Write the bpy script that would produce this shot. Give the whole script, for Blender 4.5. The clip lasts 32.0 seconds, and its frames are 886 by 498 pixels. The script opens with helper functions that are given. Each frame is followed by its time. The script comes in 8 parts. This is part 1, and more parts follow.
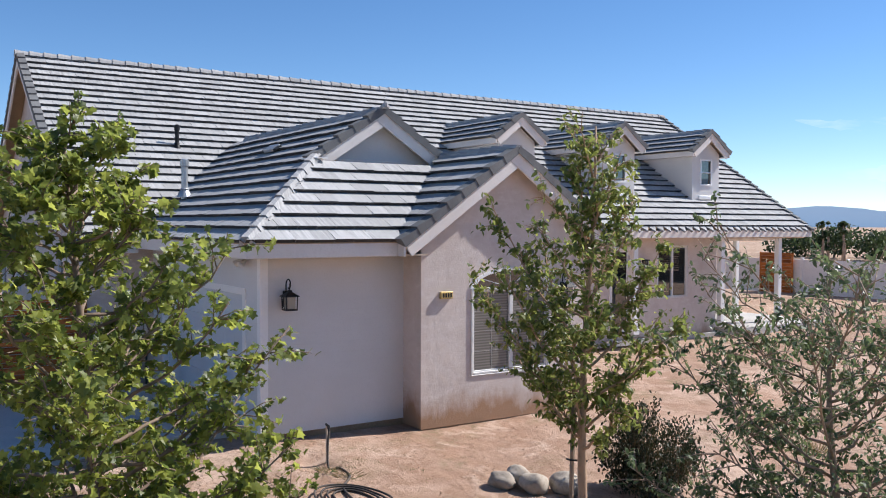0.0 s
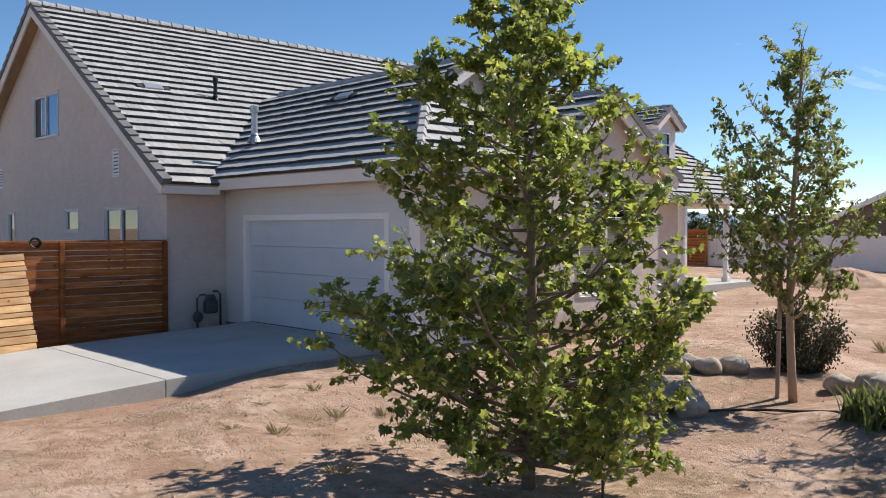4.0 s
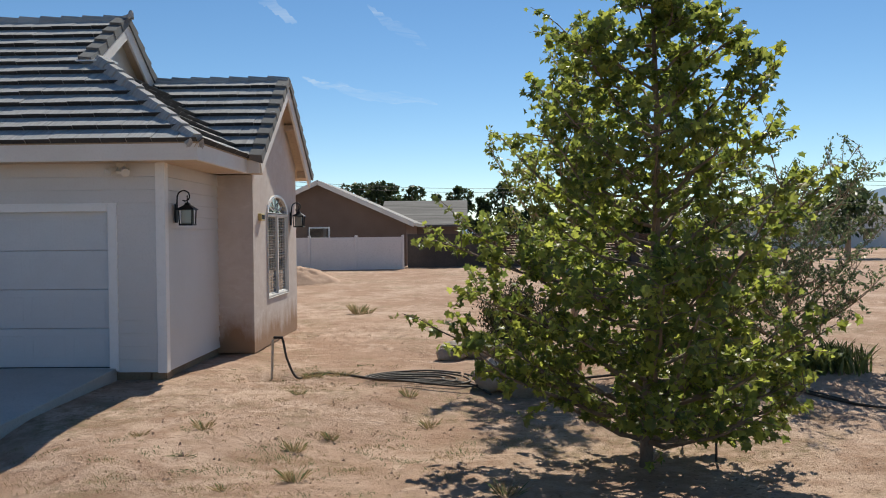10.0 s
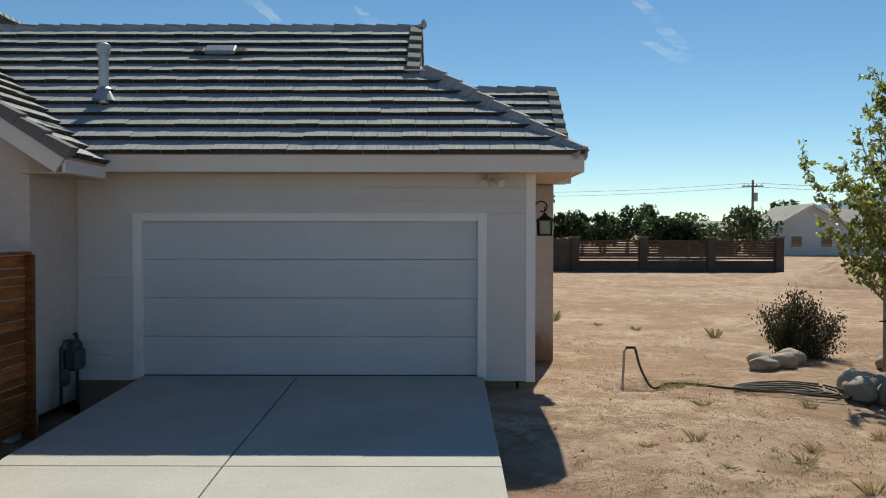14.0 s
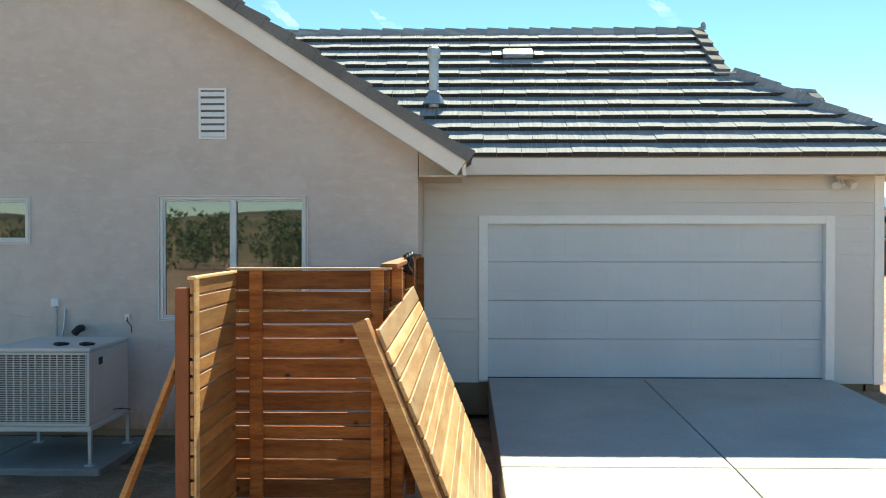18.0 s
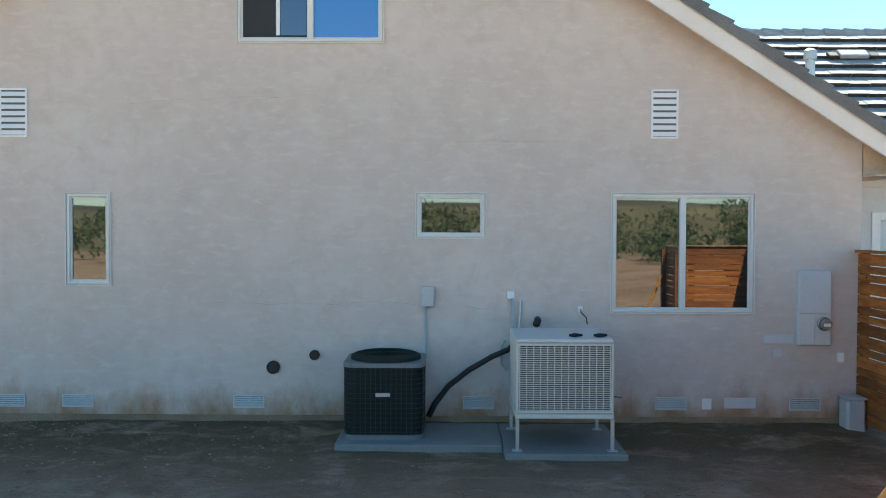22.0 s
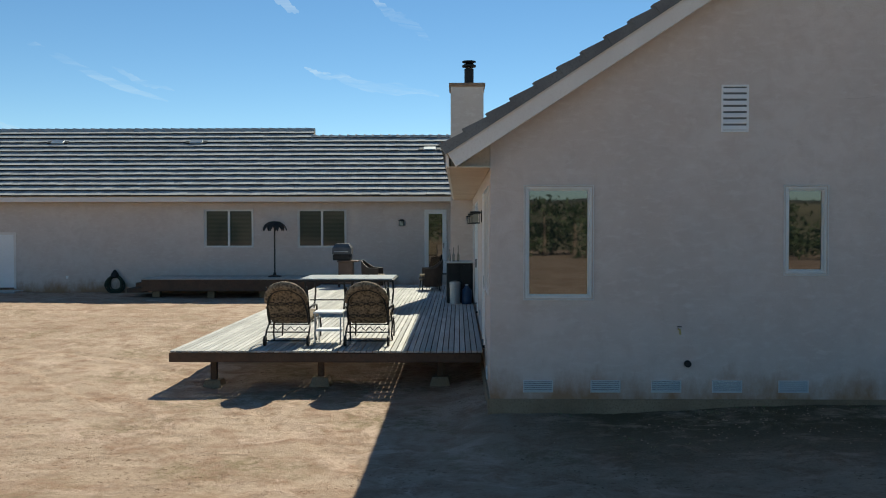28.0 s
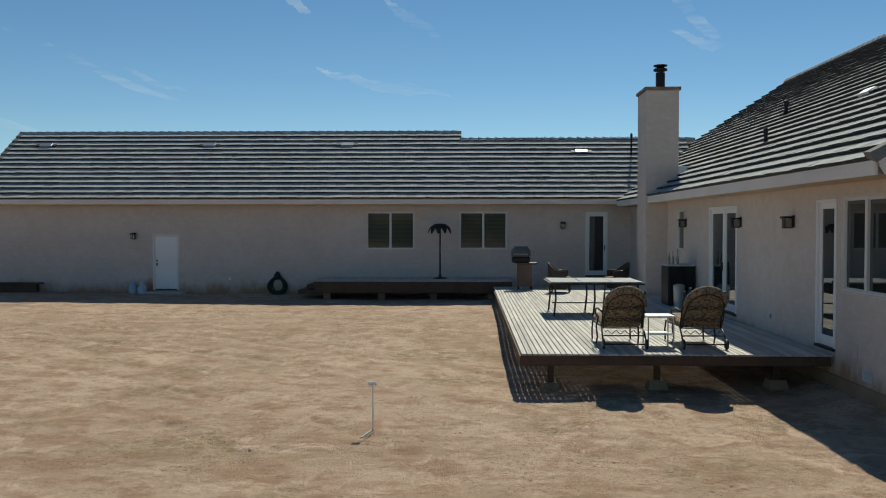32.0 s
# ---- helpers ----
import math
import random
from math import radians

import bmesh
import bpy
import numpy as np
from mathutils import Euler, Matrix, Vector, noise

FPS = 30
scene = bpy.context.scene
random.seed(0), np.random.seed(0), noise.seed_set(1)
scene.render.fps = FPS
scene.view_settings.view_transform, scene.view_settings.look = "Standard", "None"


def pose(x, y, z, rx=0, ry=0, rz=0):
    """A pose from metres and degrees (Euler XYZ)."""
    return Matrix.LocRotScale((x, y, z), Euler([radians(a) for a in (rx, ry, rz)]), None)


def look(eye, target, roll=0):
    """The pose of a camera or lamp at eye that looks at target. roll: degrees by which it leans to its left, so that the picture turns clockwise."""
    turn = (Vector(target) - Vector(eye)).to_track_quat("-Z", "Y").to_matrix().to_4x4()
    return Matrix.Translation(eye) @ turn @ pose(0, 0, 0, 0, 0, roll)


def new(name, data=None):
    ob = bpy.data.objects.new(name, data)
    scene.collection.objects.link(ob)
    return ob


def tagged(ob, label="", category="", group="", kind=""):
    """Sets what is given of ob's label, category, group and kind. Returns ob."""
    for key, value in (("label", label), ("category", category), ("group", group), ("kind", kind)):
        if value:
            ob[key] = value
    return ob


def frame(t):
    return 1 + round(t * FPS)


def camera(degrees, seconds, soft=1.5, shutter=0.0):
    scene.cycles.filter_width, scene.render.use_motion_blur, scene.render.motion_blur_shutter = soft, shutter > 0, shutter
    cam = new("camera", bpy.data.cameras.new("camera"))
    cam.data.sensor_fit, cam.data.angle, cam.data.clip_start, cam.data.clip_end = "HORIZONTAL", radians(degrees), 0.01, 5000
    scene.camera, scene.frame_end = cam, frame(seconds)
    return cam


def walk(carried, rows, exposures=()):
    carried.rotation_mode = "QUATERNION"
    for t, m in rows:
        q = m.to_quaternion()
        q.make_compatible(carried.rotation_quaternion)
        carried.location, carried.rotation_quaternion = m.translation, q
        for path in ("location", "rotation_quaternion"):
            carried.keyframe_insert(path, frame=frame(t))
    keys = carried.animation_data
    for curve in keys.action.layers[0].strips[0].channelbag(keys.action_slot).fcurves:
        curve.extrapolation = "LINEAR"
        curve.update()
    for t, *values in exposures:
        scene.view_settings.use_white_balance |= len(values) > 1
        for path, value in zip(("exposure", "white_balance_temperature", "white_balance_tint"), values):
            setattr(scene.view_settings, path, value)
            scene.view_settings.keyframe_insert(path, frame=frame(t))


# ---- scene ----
cam = camera(53.4, 32.0, soft=1.05)
PATH = [
    (0, (19.289, -3.753, 3.288), (17.614, -2.663, 3.232), 0.2),
    (0.5, (19.107, -4.297, 3.246), (17.416, -3.23, 3.181), -0.2),
    (1, (18.84, -4.846, 3.063), (17.149, -3.78, 3.006), 0.0),
    (1.5, (18.612, -5.442, 2.828), (16.907, -4.398, 2.78), 0.2),
    (2, (18.405, -6.135, 2.626), (16.694, -5.1, 2.578), 0.3),
    (2.5, (18.194, -6.837, 2.433), (16.476, -5.815, 2.383), 0.3),
    (3, (17.93, -7.411, 2.173), (16.247, -6.331, 2.125), 0.3),
    (3.5, (17.608, -7.879, 2.013), (16.028, -6.654, 1.968), 0.2),
    (4, (17.241, -8.265, 1.969), (15.779, -6.901, 1.922), 0.0),
    (4.5, (16.836, -8.734, 1.972), (15.492, -7.254, 1.923), -0.1),
    (6.5, (14.715, -9.962, 1.792), (13.873, -8.148, 1.752), -0.5),
    (7, (14.126, -10.13, 1.748), (13.399, -8.267, 1.709), -0.5),
    (7.5, (13.496, -10.274, 1.747), (12.908, -8.363, 1.703), -0.6),
    (8, (12.854, -10.351, 1.71), (12.403, -8.404, 1.67), -0.5),
    (8.5, (12.182, -10.414, 1.71), (11.853, -8.442, 1.672), -0.5),
    (9, (11.517, -10.441, 1.741), (11.289, -8.455, 1.702), -0.5),
    (9.5, (10.904, -10.441, 1.767), (10.758, -8.447, 1.73), -0.4),
    (10, (10.288, -10.423, 1.786), (10.238, -8.424, 1.75), -0.6),
    (10.5, (9.659, -10.461, 1.802), (9.612, -8.462, 1.767), -0.4),
    (11, (8.999, -10.443, 1.79), (8.955, -8.444, 1.758), -0.4),
    (11.5, (8.349, -10.541, 1.813), (8.31, -8.542, 1.779), -0.3),
    (12, (7.75, -10.622, 1.843), (7.712, -8.622, 1.807), -0.1),
    (12.5, (7.124, -10.681, 1.869), (7.089, -8.681, 1.833), 0.0),
    (13, (6.427, -10.702, 1.904), (6.406, -8.702, 1.865), 0.3),
    (13.5, (5.675, -10.654, 1.928), (5.672, -8.655, 1.893), 0.1),
    (15.5, (3.556, -10.683, 1.977), (3.522, -8.683, 1.946), 0.0),
    (16, (2.968, -10.686, 1.964), (2.937, -8.686, 1.934), 0.1),
    (16.5, (2.389, -10.659, 1.957), (2.358, -8.659, 1.928), 0.1),
    (17, (1.82, -10.655, 1.933), (1.783, -8.655, 1.904), 0.1),
    (17.5, (1.193, -10.669, 1.933), (1.148, -8.670, 1.906), 0.05),
    (18, (0.536, -10.738, 1.933), (0.493, -8.739, 1.908), 0.0),
    (19, (-0.789, -11.015, 2.116), (-0.834, -9.016, 2.066), 0.1),
    (20, (-2.284, -11.114, 2.089), (-2.322, -9.115, 2.039), 0.2),
    (21, (-3.732, -11.203, 2.01), (-3.761, -9.203, 1.964), 0.2),
    (22, (-5.219, -11.273, 2.002), (-5.238, -9.274, 1.953), 0.2),
    (23, (-6.837, -11.397, 1.909), (-6.858, -9.397, 1.874), 0.2),
    (24, (-8.53, -11.525, 1.923), (-8.554, -9.526, 1.88), 0.2),
    (25, (-10.194, -11.619, 1.921), (-10.215, -9.62, 1.872), 0.1),
    (26, (-11.664, -11.721, 1.919), (-11.689, -9.722, 1.867), -0.0),
    (26.5, (-12.392, -11.751, 1.938), (-12.418, -9.752, 1.884), -0.2),
    (28.5, (-15.186, -11.809, 1.906), (-15.223, -9.81, 1.852), 0.0),
    (29, (-15.87, -11.856, 1.914), (-15.909, -9.857, 1.861), 0.0),
    (30, (-17.262, -11.972, 1.943), (-17.306, -9.974, 1.89), 0.0),
    (31, (-18.704, -12.095, 1.992), (-18.751, -10.097, 1.938), 0.0),
    (32, (-20.014, -12.101, 1.998), (-20.07, -10.103, 1.944), 0.0),
]
EXPOSURES = [(0, 0.72, 6100, 12), (2, 0.68, 6200, 10), (4, 0.66, 6500, 10), (6.5, 0.5, 6600, 8), (9, 0.40, 6700, 6), (11, 0.32, 6750, 5), (13, 0.25, 6850, 2), (16, 0.55, 7200, -6), (17.5, 1.28, 7300, -7), (19, 1.82, 7500, -4), (21, 1.99, 7250, -5), (22, 1.97, 7150, -5),
             (23, 1.80, 7050, -5), (25, 1.25, 6800, -2), (26, 0.98, 6650, -3), (28.5, 0.33, 6750, -2), (30, 0.17, 6900, -1), (31, 0.17, 6850, -2), (32, 0.0, 6850, -2)]
walk(cam, [(t, look(eye, target, roll)) for t, eye, target, roll in PATH], EXPOSURES)

# ---- light ----
SUN_EL, SUN_AZ = 44.5, 12.5
world = bpy.data.worlds.new("sky")
scene.world = world
world.use_nodes = True
wn = world.node_tree
sky = wn.nodes.new("ShaderNodeTexSky")
sky.sky_type = "NISHITA"
sky.sun_disc = False
sky.sun_elevation, sky.sun_rotation = radians(SUN_EL), radians(SUN_AZ)
sky.altitude, sky.air_density, sky.dust_density, sky.ozone_density = 2100.0, 0.95, 0.0, 2.0
deep = wn.nodes.new("ShaderNodeHueSaturation")
deep.inputs["Saturation"].default_value = 1.17
wn.links.new(sky.outputs[0], deep.inputs["Color"])
wn.links.new(deep.outputs[0], wn.nodes["Background"].inputs[0])
wn.nodes["Background"].inputs[1].default_value = 0.084
sun = new("sun", bpy.data.lights.new("sun", "SUN"))
sun.data.energy, sun.data.angle, sun.data.color = 4.3, radians(0.55), (1.0, 0.94, 0.86)
sun.matrix_world = look((math.sin(radians(SUN_AZ)) * 50, math.cos(radians(SUN_AZ)) * 50, 50 * math.tan(radians(SUN_EL))), (0, 0, 0))


# ---- mesh helpers ----
class Build:
    """A list of vertices and faces, from which one mesh is made."""

    def __init__(self):
        self.v, self.f = [], []

    def add(self, verts, faces):
        n = len(self.v)
        self.v += [tuple(p) for p in verts]
        self.f += [tuple(n + i for i in f) for f in faces]
        return self

    def box(self, x0, y0, z0, x1, y1, z1, c=0.0, m=None):
        if c <= 0:
            vs = [(x, y, z) for x in (x0, x1) for y in (y0, y1) for z in (z0, z1)]
            fs = [(0, 1, 3, 2), (4, 6, 7, 5), (0, 4, 5, 1), (2, 3, 7, 6), (0, 2, 6, 4), (1, 5, 7, 3)]
        else:
            vs, fs = chamfer(x0, y0, z0, x1, y1, z1, c)
        if m is not None:
            vs = [m @ Vector(p) for p in vs]
        return self.add(vs, fs)

    def fbox(self, to3, u0, u1, w0, w1, d0, d1, c=0.0):
        """A box on a wall face: u along, w up, d inwards."""
        vs, fs = chamfer(u0, w0, d0, u1, w1, d1, c) if c else Build().box(u0, w0, d0, u1, w1, d1).parts()
        return self.add([to3(*p) for p in vs], fs)

    def parts(self):
        return self.v, self.f

    def beam(self, a, b, w, h, up=(0, 0, 1), c=0.0):
        """A bar from a to b, w wide and h high."""
        a, b = Vector(a), Vector(b)
        along = (b - a).normalized()
        side = along.cross(Vector(up))
        side = side.normalized() if side.length > 1e-6 else Vector((1, 0, 0))
        top = side.cross(along)
        m = Matrix((side, along, top)).transposed().to_4x4()
        m.translation = a
        return self.box(-w / 2, 0, -h / 2, w / 2, (b - a).length, h / 2, c, m)

    def tube(self, pts, radii, n=8, caps=True):
        """A round tube through the points."""
        pts = [Vector(p) for p in pts]
        if not isinstance(radii, (list, tuple)):
            radii = [radii] * len(pts)
        vs, fs = [], []
        ref = Vector((0.13, 0.31, 0.94))
        for i, p in enumerate(pts):
            d = (pts[min(i + 1, len(pts) - 1)] - pts[max(i - 1, 0)]).normalized()
            s = d.cross(ref)
            if s.length < 0.1:
                s = d.cross(Vector((1, 0, 0)))
            s.normalize()
            u = s.cross(d)
            for k in range(n):
                a = 2 * math.pi * k / n
                vs.append(p + (s * math.cos(a) + u * math.sin(a)) * radii[i])
        for i in range(len(pts) - 1):
            for k in range(n):
                k2 = (k + 1) % n
                fs.append((i * n + k, i * n + k2, (i + 1) * n + k2, (i + 1) * n + k))
        if caps:
            fs.append(tuple(reversed(range(n))))
            fs.append(tuple(range((len(pts) - 1) * n, len(pts) * n)))
        return self.add(vs, fs)

    def lathe(self, cx, cy, prof, n=16):
        """A turned shape about the upright axis through cx, cy; prof: (radius, z) from bottom to top."""
        vs, fs = [], []
        for r, z in prof:
            for k in range(n):
                a = 2 * math.pi * k / n
                vs.append((cx + r * math.cos(a), cy + r * math.sin(a), z))
        for i in range(len(prof) - 1):
            for k in range(n):
                k2 = (k + 1) % n
                fs.append((i * n + k, i * n + k2, (i + 1) * n + k2, (i + 1) * n + k))
        fs.append(tuple(reversed(range(n))))
        fs.append(tuple(range((len(prof) - 1) * n, len(prof) * n)))
        return self.add(vs, fs)

    def slab(self, loops, to3, depth):
        """A flat plate with holes: loops of (u, w), the first the outline; to3(u, w, d) gives the place."""
        flat = [[Vector((u, w, 0)) for u, w in loop] for loop in loops]
        from mathutils.geometry import tessellate_polygon
        tris = tessellate_polygon(flat)
        pts = [p for loop in flat for p in loop]
        n = len(pts)
        vs = [to3(p.x, p.y, 0.0) for p in pts] + [to3(p.x, p.y, depth) for p in pts]
        fs = []
        for t in tris:
            a, b, c = (pts[i] for i in t)
            if (b - a).cross(c - a).length < 1e-9:
                continue
            t = t if (b - a).cross(c - a).z > 0 else tuple(reversed(t))
            fs += [t, tuple(i + n for i in reversed(t))]
        k = 0
        for j, loop in enumerate(flat):
            m = len(loop)
            area = sum(loop[i].x * loop[(i + 1) % m].y - loop[(i + 1) % m].x * loop[i].y for i in range(m))
            for i in range(m):
                p, q = k + i, k + (i + 1) % m
                fs.append((q, p, p + n, q + n) if (area > 0) == (j == 0) else (p, q, q + n, p + n))
            k += m
        return self.add(vs, fs)


def chamfer(x0, y0, z0, x1, y1, z1, c):
    """A box with its edges cut at 45 degrees."""
    c = min(c, 0.45 * min(abs(x1 - x0), abs(y1 - y0), abs(z1 - z0)))
    lo, hi = (x0, y0, z0), (x1, y1, z1)
    vs, ix = [], {}
    for sx in (0, 1):
        for sy in (0, 1):
            for sz in (0, 1):
                s = (sx, sy, sz)
                for ax in range(3):
                    p = [(hi if s[i] else lo)[i] + (0 if i == ax else (-c if s[i] else c)) for i in range(3)]
                    ix[s, ax] = len(vs)
                    vs.append(tuple(p))
    fs = []
    for ax in range(3):
        a, b = (ax + 1) % 3, (ax + 2) % 3
        for s in (0, 1):
            ring = []
            for p, q in ((0, 0), (1, 0), (1, 1), (0, 1)):
                k = [0, 0, 0]
                k[ax], k[a], k[b] = s, p, q
                ring.append(ix[tuple(k), ax])
            fs.append(tuple(ring) if s else tuple(reversed(ring)))
        for p in (0, 1):
            for q in (0, 1):
                k0, k1 = [0, 0, 0], [0, 0, 0]
                k0[ax], k1[ax] = 0, 1
                k0[a] = k1[a] = p
                k0[b] = k1[b] = q
                f = (ix[tuple(k0), a], ix[tuple(k1), a], ix[tuple(k1), b], ix[tuple(k0), b])
                fs.append(f if (p == q) else tuple(reversed(f)))
    for sx in (0, 1):
        for sy in (0, 1):
            for sz in (0, 1):
                f = tuple(ix[(sx, sy, sz), ax] for ax in range(3))
                fs.append(f if (sx + sy + sz) % 2 else tuple(reversed(f)))
    return vs, fs


def mesh_of(name, b, mat, smooth=False):
    me = bpy.data.meshes.new(name)
    me.from_pydata(b.v, [], b.f)
    me.materials.append(mat)
    if smooth:
        me.polygons.foreach_set("use_smooth", [True] * len(me.polygons))
    me.update()
    return me


def part(name, b, mat, parent=None, label="", smooth=False):
    """Links a build as one mesh object, under a thing or a part where a parent is given."""
    ob = new(name, mesh_of(name, b, mat, smooth) if isinstance(b, Build) else b)
    if parent is not None:
        ob.parent = parent
        ob.matrix_parent_inverse = parent_world(parent).inverted()
    if label:
        ob["label"] = label
    return ob


def parent_world(ob):
    """Where a thing stands; its parts are built in place."""
    return Matrix.Identity(4) if ob.parent is not None else ob.matrix_basis.copy()


def thing(name, at, label, category, group="", kind=""):
    """An Empty at the base of a thing that carries its parts."""
    ob = new(name)
    ob.empty_display_size = 0.1
    ob.matrix_basis = Matrix.Translation(at)
    return tagged(ob, label, category, group, kind)


# ---- materials ----
def material(name):
    m = bpy.data.materials.new(name)
    m.use_nodes = True
    nt = m.node_tree
    return m, nt, nt.nodes["Principled BSDF"]


def mixed(nt, fac, a, b):
    n = nt.nodes.new("ShaderNodeMix")
    n.data_type = "RGBA"
    for sock, val in ((n.inputs[0], fac), (n.inputs[6], a), (n.inputs[7], b)):
        if hasattr(val, "is_linked"):
            nt.links.new(val, sock)
        else:
            sock.default_value = val if not isinstance(val, tuple) or len(val) == 4 else (*val, 1)
    return n.outputs[2]


def ramp(nt, src, lo, hi):
    n = nt.nodes.new("ShaderNodeMapRange")
    n.inputs[1].default_value, n.inputs[2].default_value = lo, hi
    nt.links.new(src, n.inputs[0])
    return n.outputs[0]


def coords(nt, scale=(1, 1, 1), generated=False):
    tc = nt.nodes.new("ShaderNodeTexCoord")
    mp = nt.nodes.new("ShaderNodeMapping")
    mp.inputs["Scale"].default_value = scale
    nt.links.new(tc.outputs["Object"], mp.inputs[0])
    return mp.outputs[0]


def worldco(nt, scale=(1, 1, 1)):
    g = nt.nodes.new("ShaderNodeNewGeometry")
    mp = nt.nodes.new("ShaderNodeMapping")
    mp.inputs["Scale"].default_value = scale
    nt.links.new(g.outputs["Position"], mp.inputs[0])
    return mp.outputs[0]


def grain(nt, co, scale, detail=4.0, rough=0.6, dist=0.0):
    n = nt.nodes.new("ShaderNodeTexNoise")
    n.inputs["Scale"].default_value, n.inputs["Detail"].default_value = scale, detail
    n.inputs["Roughness"].default_value, n.inputs["Distortion"].default_value = rough, dist
    nt.links.new(co, n.inputs["Vector"])
    return n.outputs[0]


def relief(nt, bsdf, height, strength, distance):
    b = nt.nodes.new("ShaderNodeBump")
    b.inputs["Strength"].default_value, b.inputs["Distance"].default_value = strength, distance
    nt.links.new(height, b.inputs["Height"])
    nt.links.new(b.outputs[0], bsdf.inputs["Normal"])


def surface(name, a, b, big=1.0, small=30.0, rough=0.8, bump=0.3, dist=0.01, metal=0.0, stretch=(1, 1, 1), spread=(0.35, 0.65), vary=0.0, spec=0.5, knots=None, fleck=0.8):
    """A surface whose colour goes from a to b at two scales, with fine relief."""
    m, nt, bs = material(name)
    co = worldco(nt, stretch)
    n1, n2 = grain(nt, co, big, 5), grain(nt, co, small, 4)
    c = mixed(nt, ramp(nt, n1, *spread), a, b)
    dark = tuple(x * fleck for x in a)
    c = mixed(nt, ramp(nt, n2, 0.5, 0.8), c, dark)
    if knots:
        vo = nt.nodes.new("ShaderNodeTexVoronoi")
        vo.inputs["Scale"].default_value = 2.6
        nt.links.new(worldco(nt), vo.inputs["Vector"])
        c = mixed(nt, ramp(nt, vo.outputs["Distance"], 0.085, 0.03), c, knots)
    if vary:
        oi = nt.nodes.new("ShaderNodeObjectInfo")
        hs = nt.nodes.new("ShaderNodeHueSaturation")
        mr = nt.nodes.new("ShaderNodeMapRange")
        mr.inputs[3].default_value, mr.inputs[4].default_value = 1 - vary, 1 + vary
        nt.links.new(oi.outputs["Random"], mr.inputs[0])
        nt.links.new(mr.outputs[0], hs.inputs["Value"])
        nt.links.new(c, hs.inputs["Color"])
        c = hs.outputs[0]
    nt.links.new(c, bs.inputs["Base Color"])
    bs.inputs["Roughness"].default_value, bs.inputs["Metallic"].default_value = rough, metal
    bs.inputs["Specular IOR Level"].default_value = spec
    if bump:
        relief(nt, bs, n2, bump, dist)
    return m


def glass(name, tint, rough=0.02):
    m, nt, bs = material(name)
    bs.inputs["Base Color"].default_value = (*tint, 1)
    bs.inputs["Roughness"].default_value = rough
    bs.inputs["Specular IOR Level"].default_value, bs.inputs["IOR"].default_value = 1.0, 1.7
    return m


def stucco():
    m, nt, bs = material("stucco")
    co = worldco(nt)
    big, mid, fine = grain(nt, co, 0.55, 4), grain(nt, co, 3.2, 5, 0.65, 0.6), grain(nt, co, 70, 4)
    c = mixed(nt, ramp(nt, big, 0.35, 0.65), (0.58, 0.50, 0.445), (0.645, 0.565, 0.51))
    c = mixed(nt, ramp(nt, mid, 0.42, 0.72), c, (0.56, 0.475, 0.42))
    trowel = grain(nt, worldco(nt, (1, 1, 2.6)), 4.5, 5, 0.7, 0.4)
    c = mixed(nt, ramp(nt, trowel, 0.50, 0.72), c, (0.66, 0.59, 0.54))
    c = mixed(nt, ramp(nt, fine, 0.60, 0.80), c, (0.47, 0.39, 0.335))
    sep = nt.nodes.new("ShaderNodeSeparateXYZ")
    nt.links.new(co, sep.inputs[0])
    add = nt.nodes.new("ShaderNodeMath")
    add.operation = "MULTIPLY_ADD"
    nt.links.new(grain(nt, worldco(nt, (1, 1, 0.5)), 1.6, 6, 0.7), add.inputs[0])
    add.inputs[1].default_value = -1.3
    lift = nt.nodes.new("ShaderNodeMath")
    lift.operation = "MULTIPLY_ADD"
    nt.links.new(ramp(nt, sep.outputs[0], 5.2, 5.9), lift.inputs[0])
    lift.inputs[1].default_value = -0.50
    nt.links.new(sep.outputs[2], lift.inputs[2])
    nt.links.new(lift.outputs[0], add.inputs[2])
    inv = nt.nodes.new("ShaderNodeMapRange")
    inv.inputs[1].default_value, inv.inputs[2].default_value, inv.inputs[3].default_value, inv.inputs[4].default_value = -1.13, -0.70, 0.92, 0.0
    nt.links.new(add.outputs[0], inv.inputs[0])
    c = mixed(nt, inv.outputs[0], c, (0.33, 0.185, 0.095))
    nt.links.new(c, bs.inputs["Base Color"])
    bs.inputs["Roughness"].default_value = 0.92
    both = nt.nodes.new("ShaderNodeMath")
    both.operation = "MULTIPLY_ADD"
    nt.links.new(mid, both.inputs[0])
    both.inputs[1].default_value = 2.0
    nt.links.new(fine, both.inputs[2])
    relief(nt, bs, both.outputs[0], 0.45, 0.012)
    return m


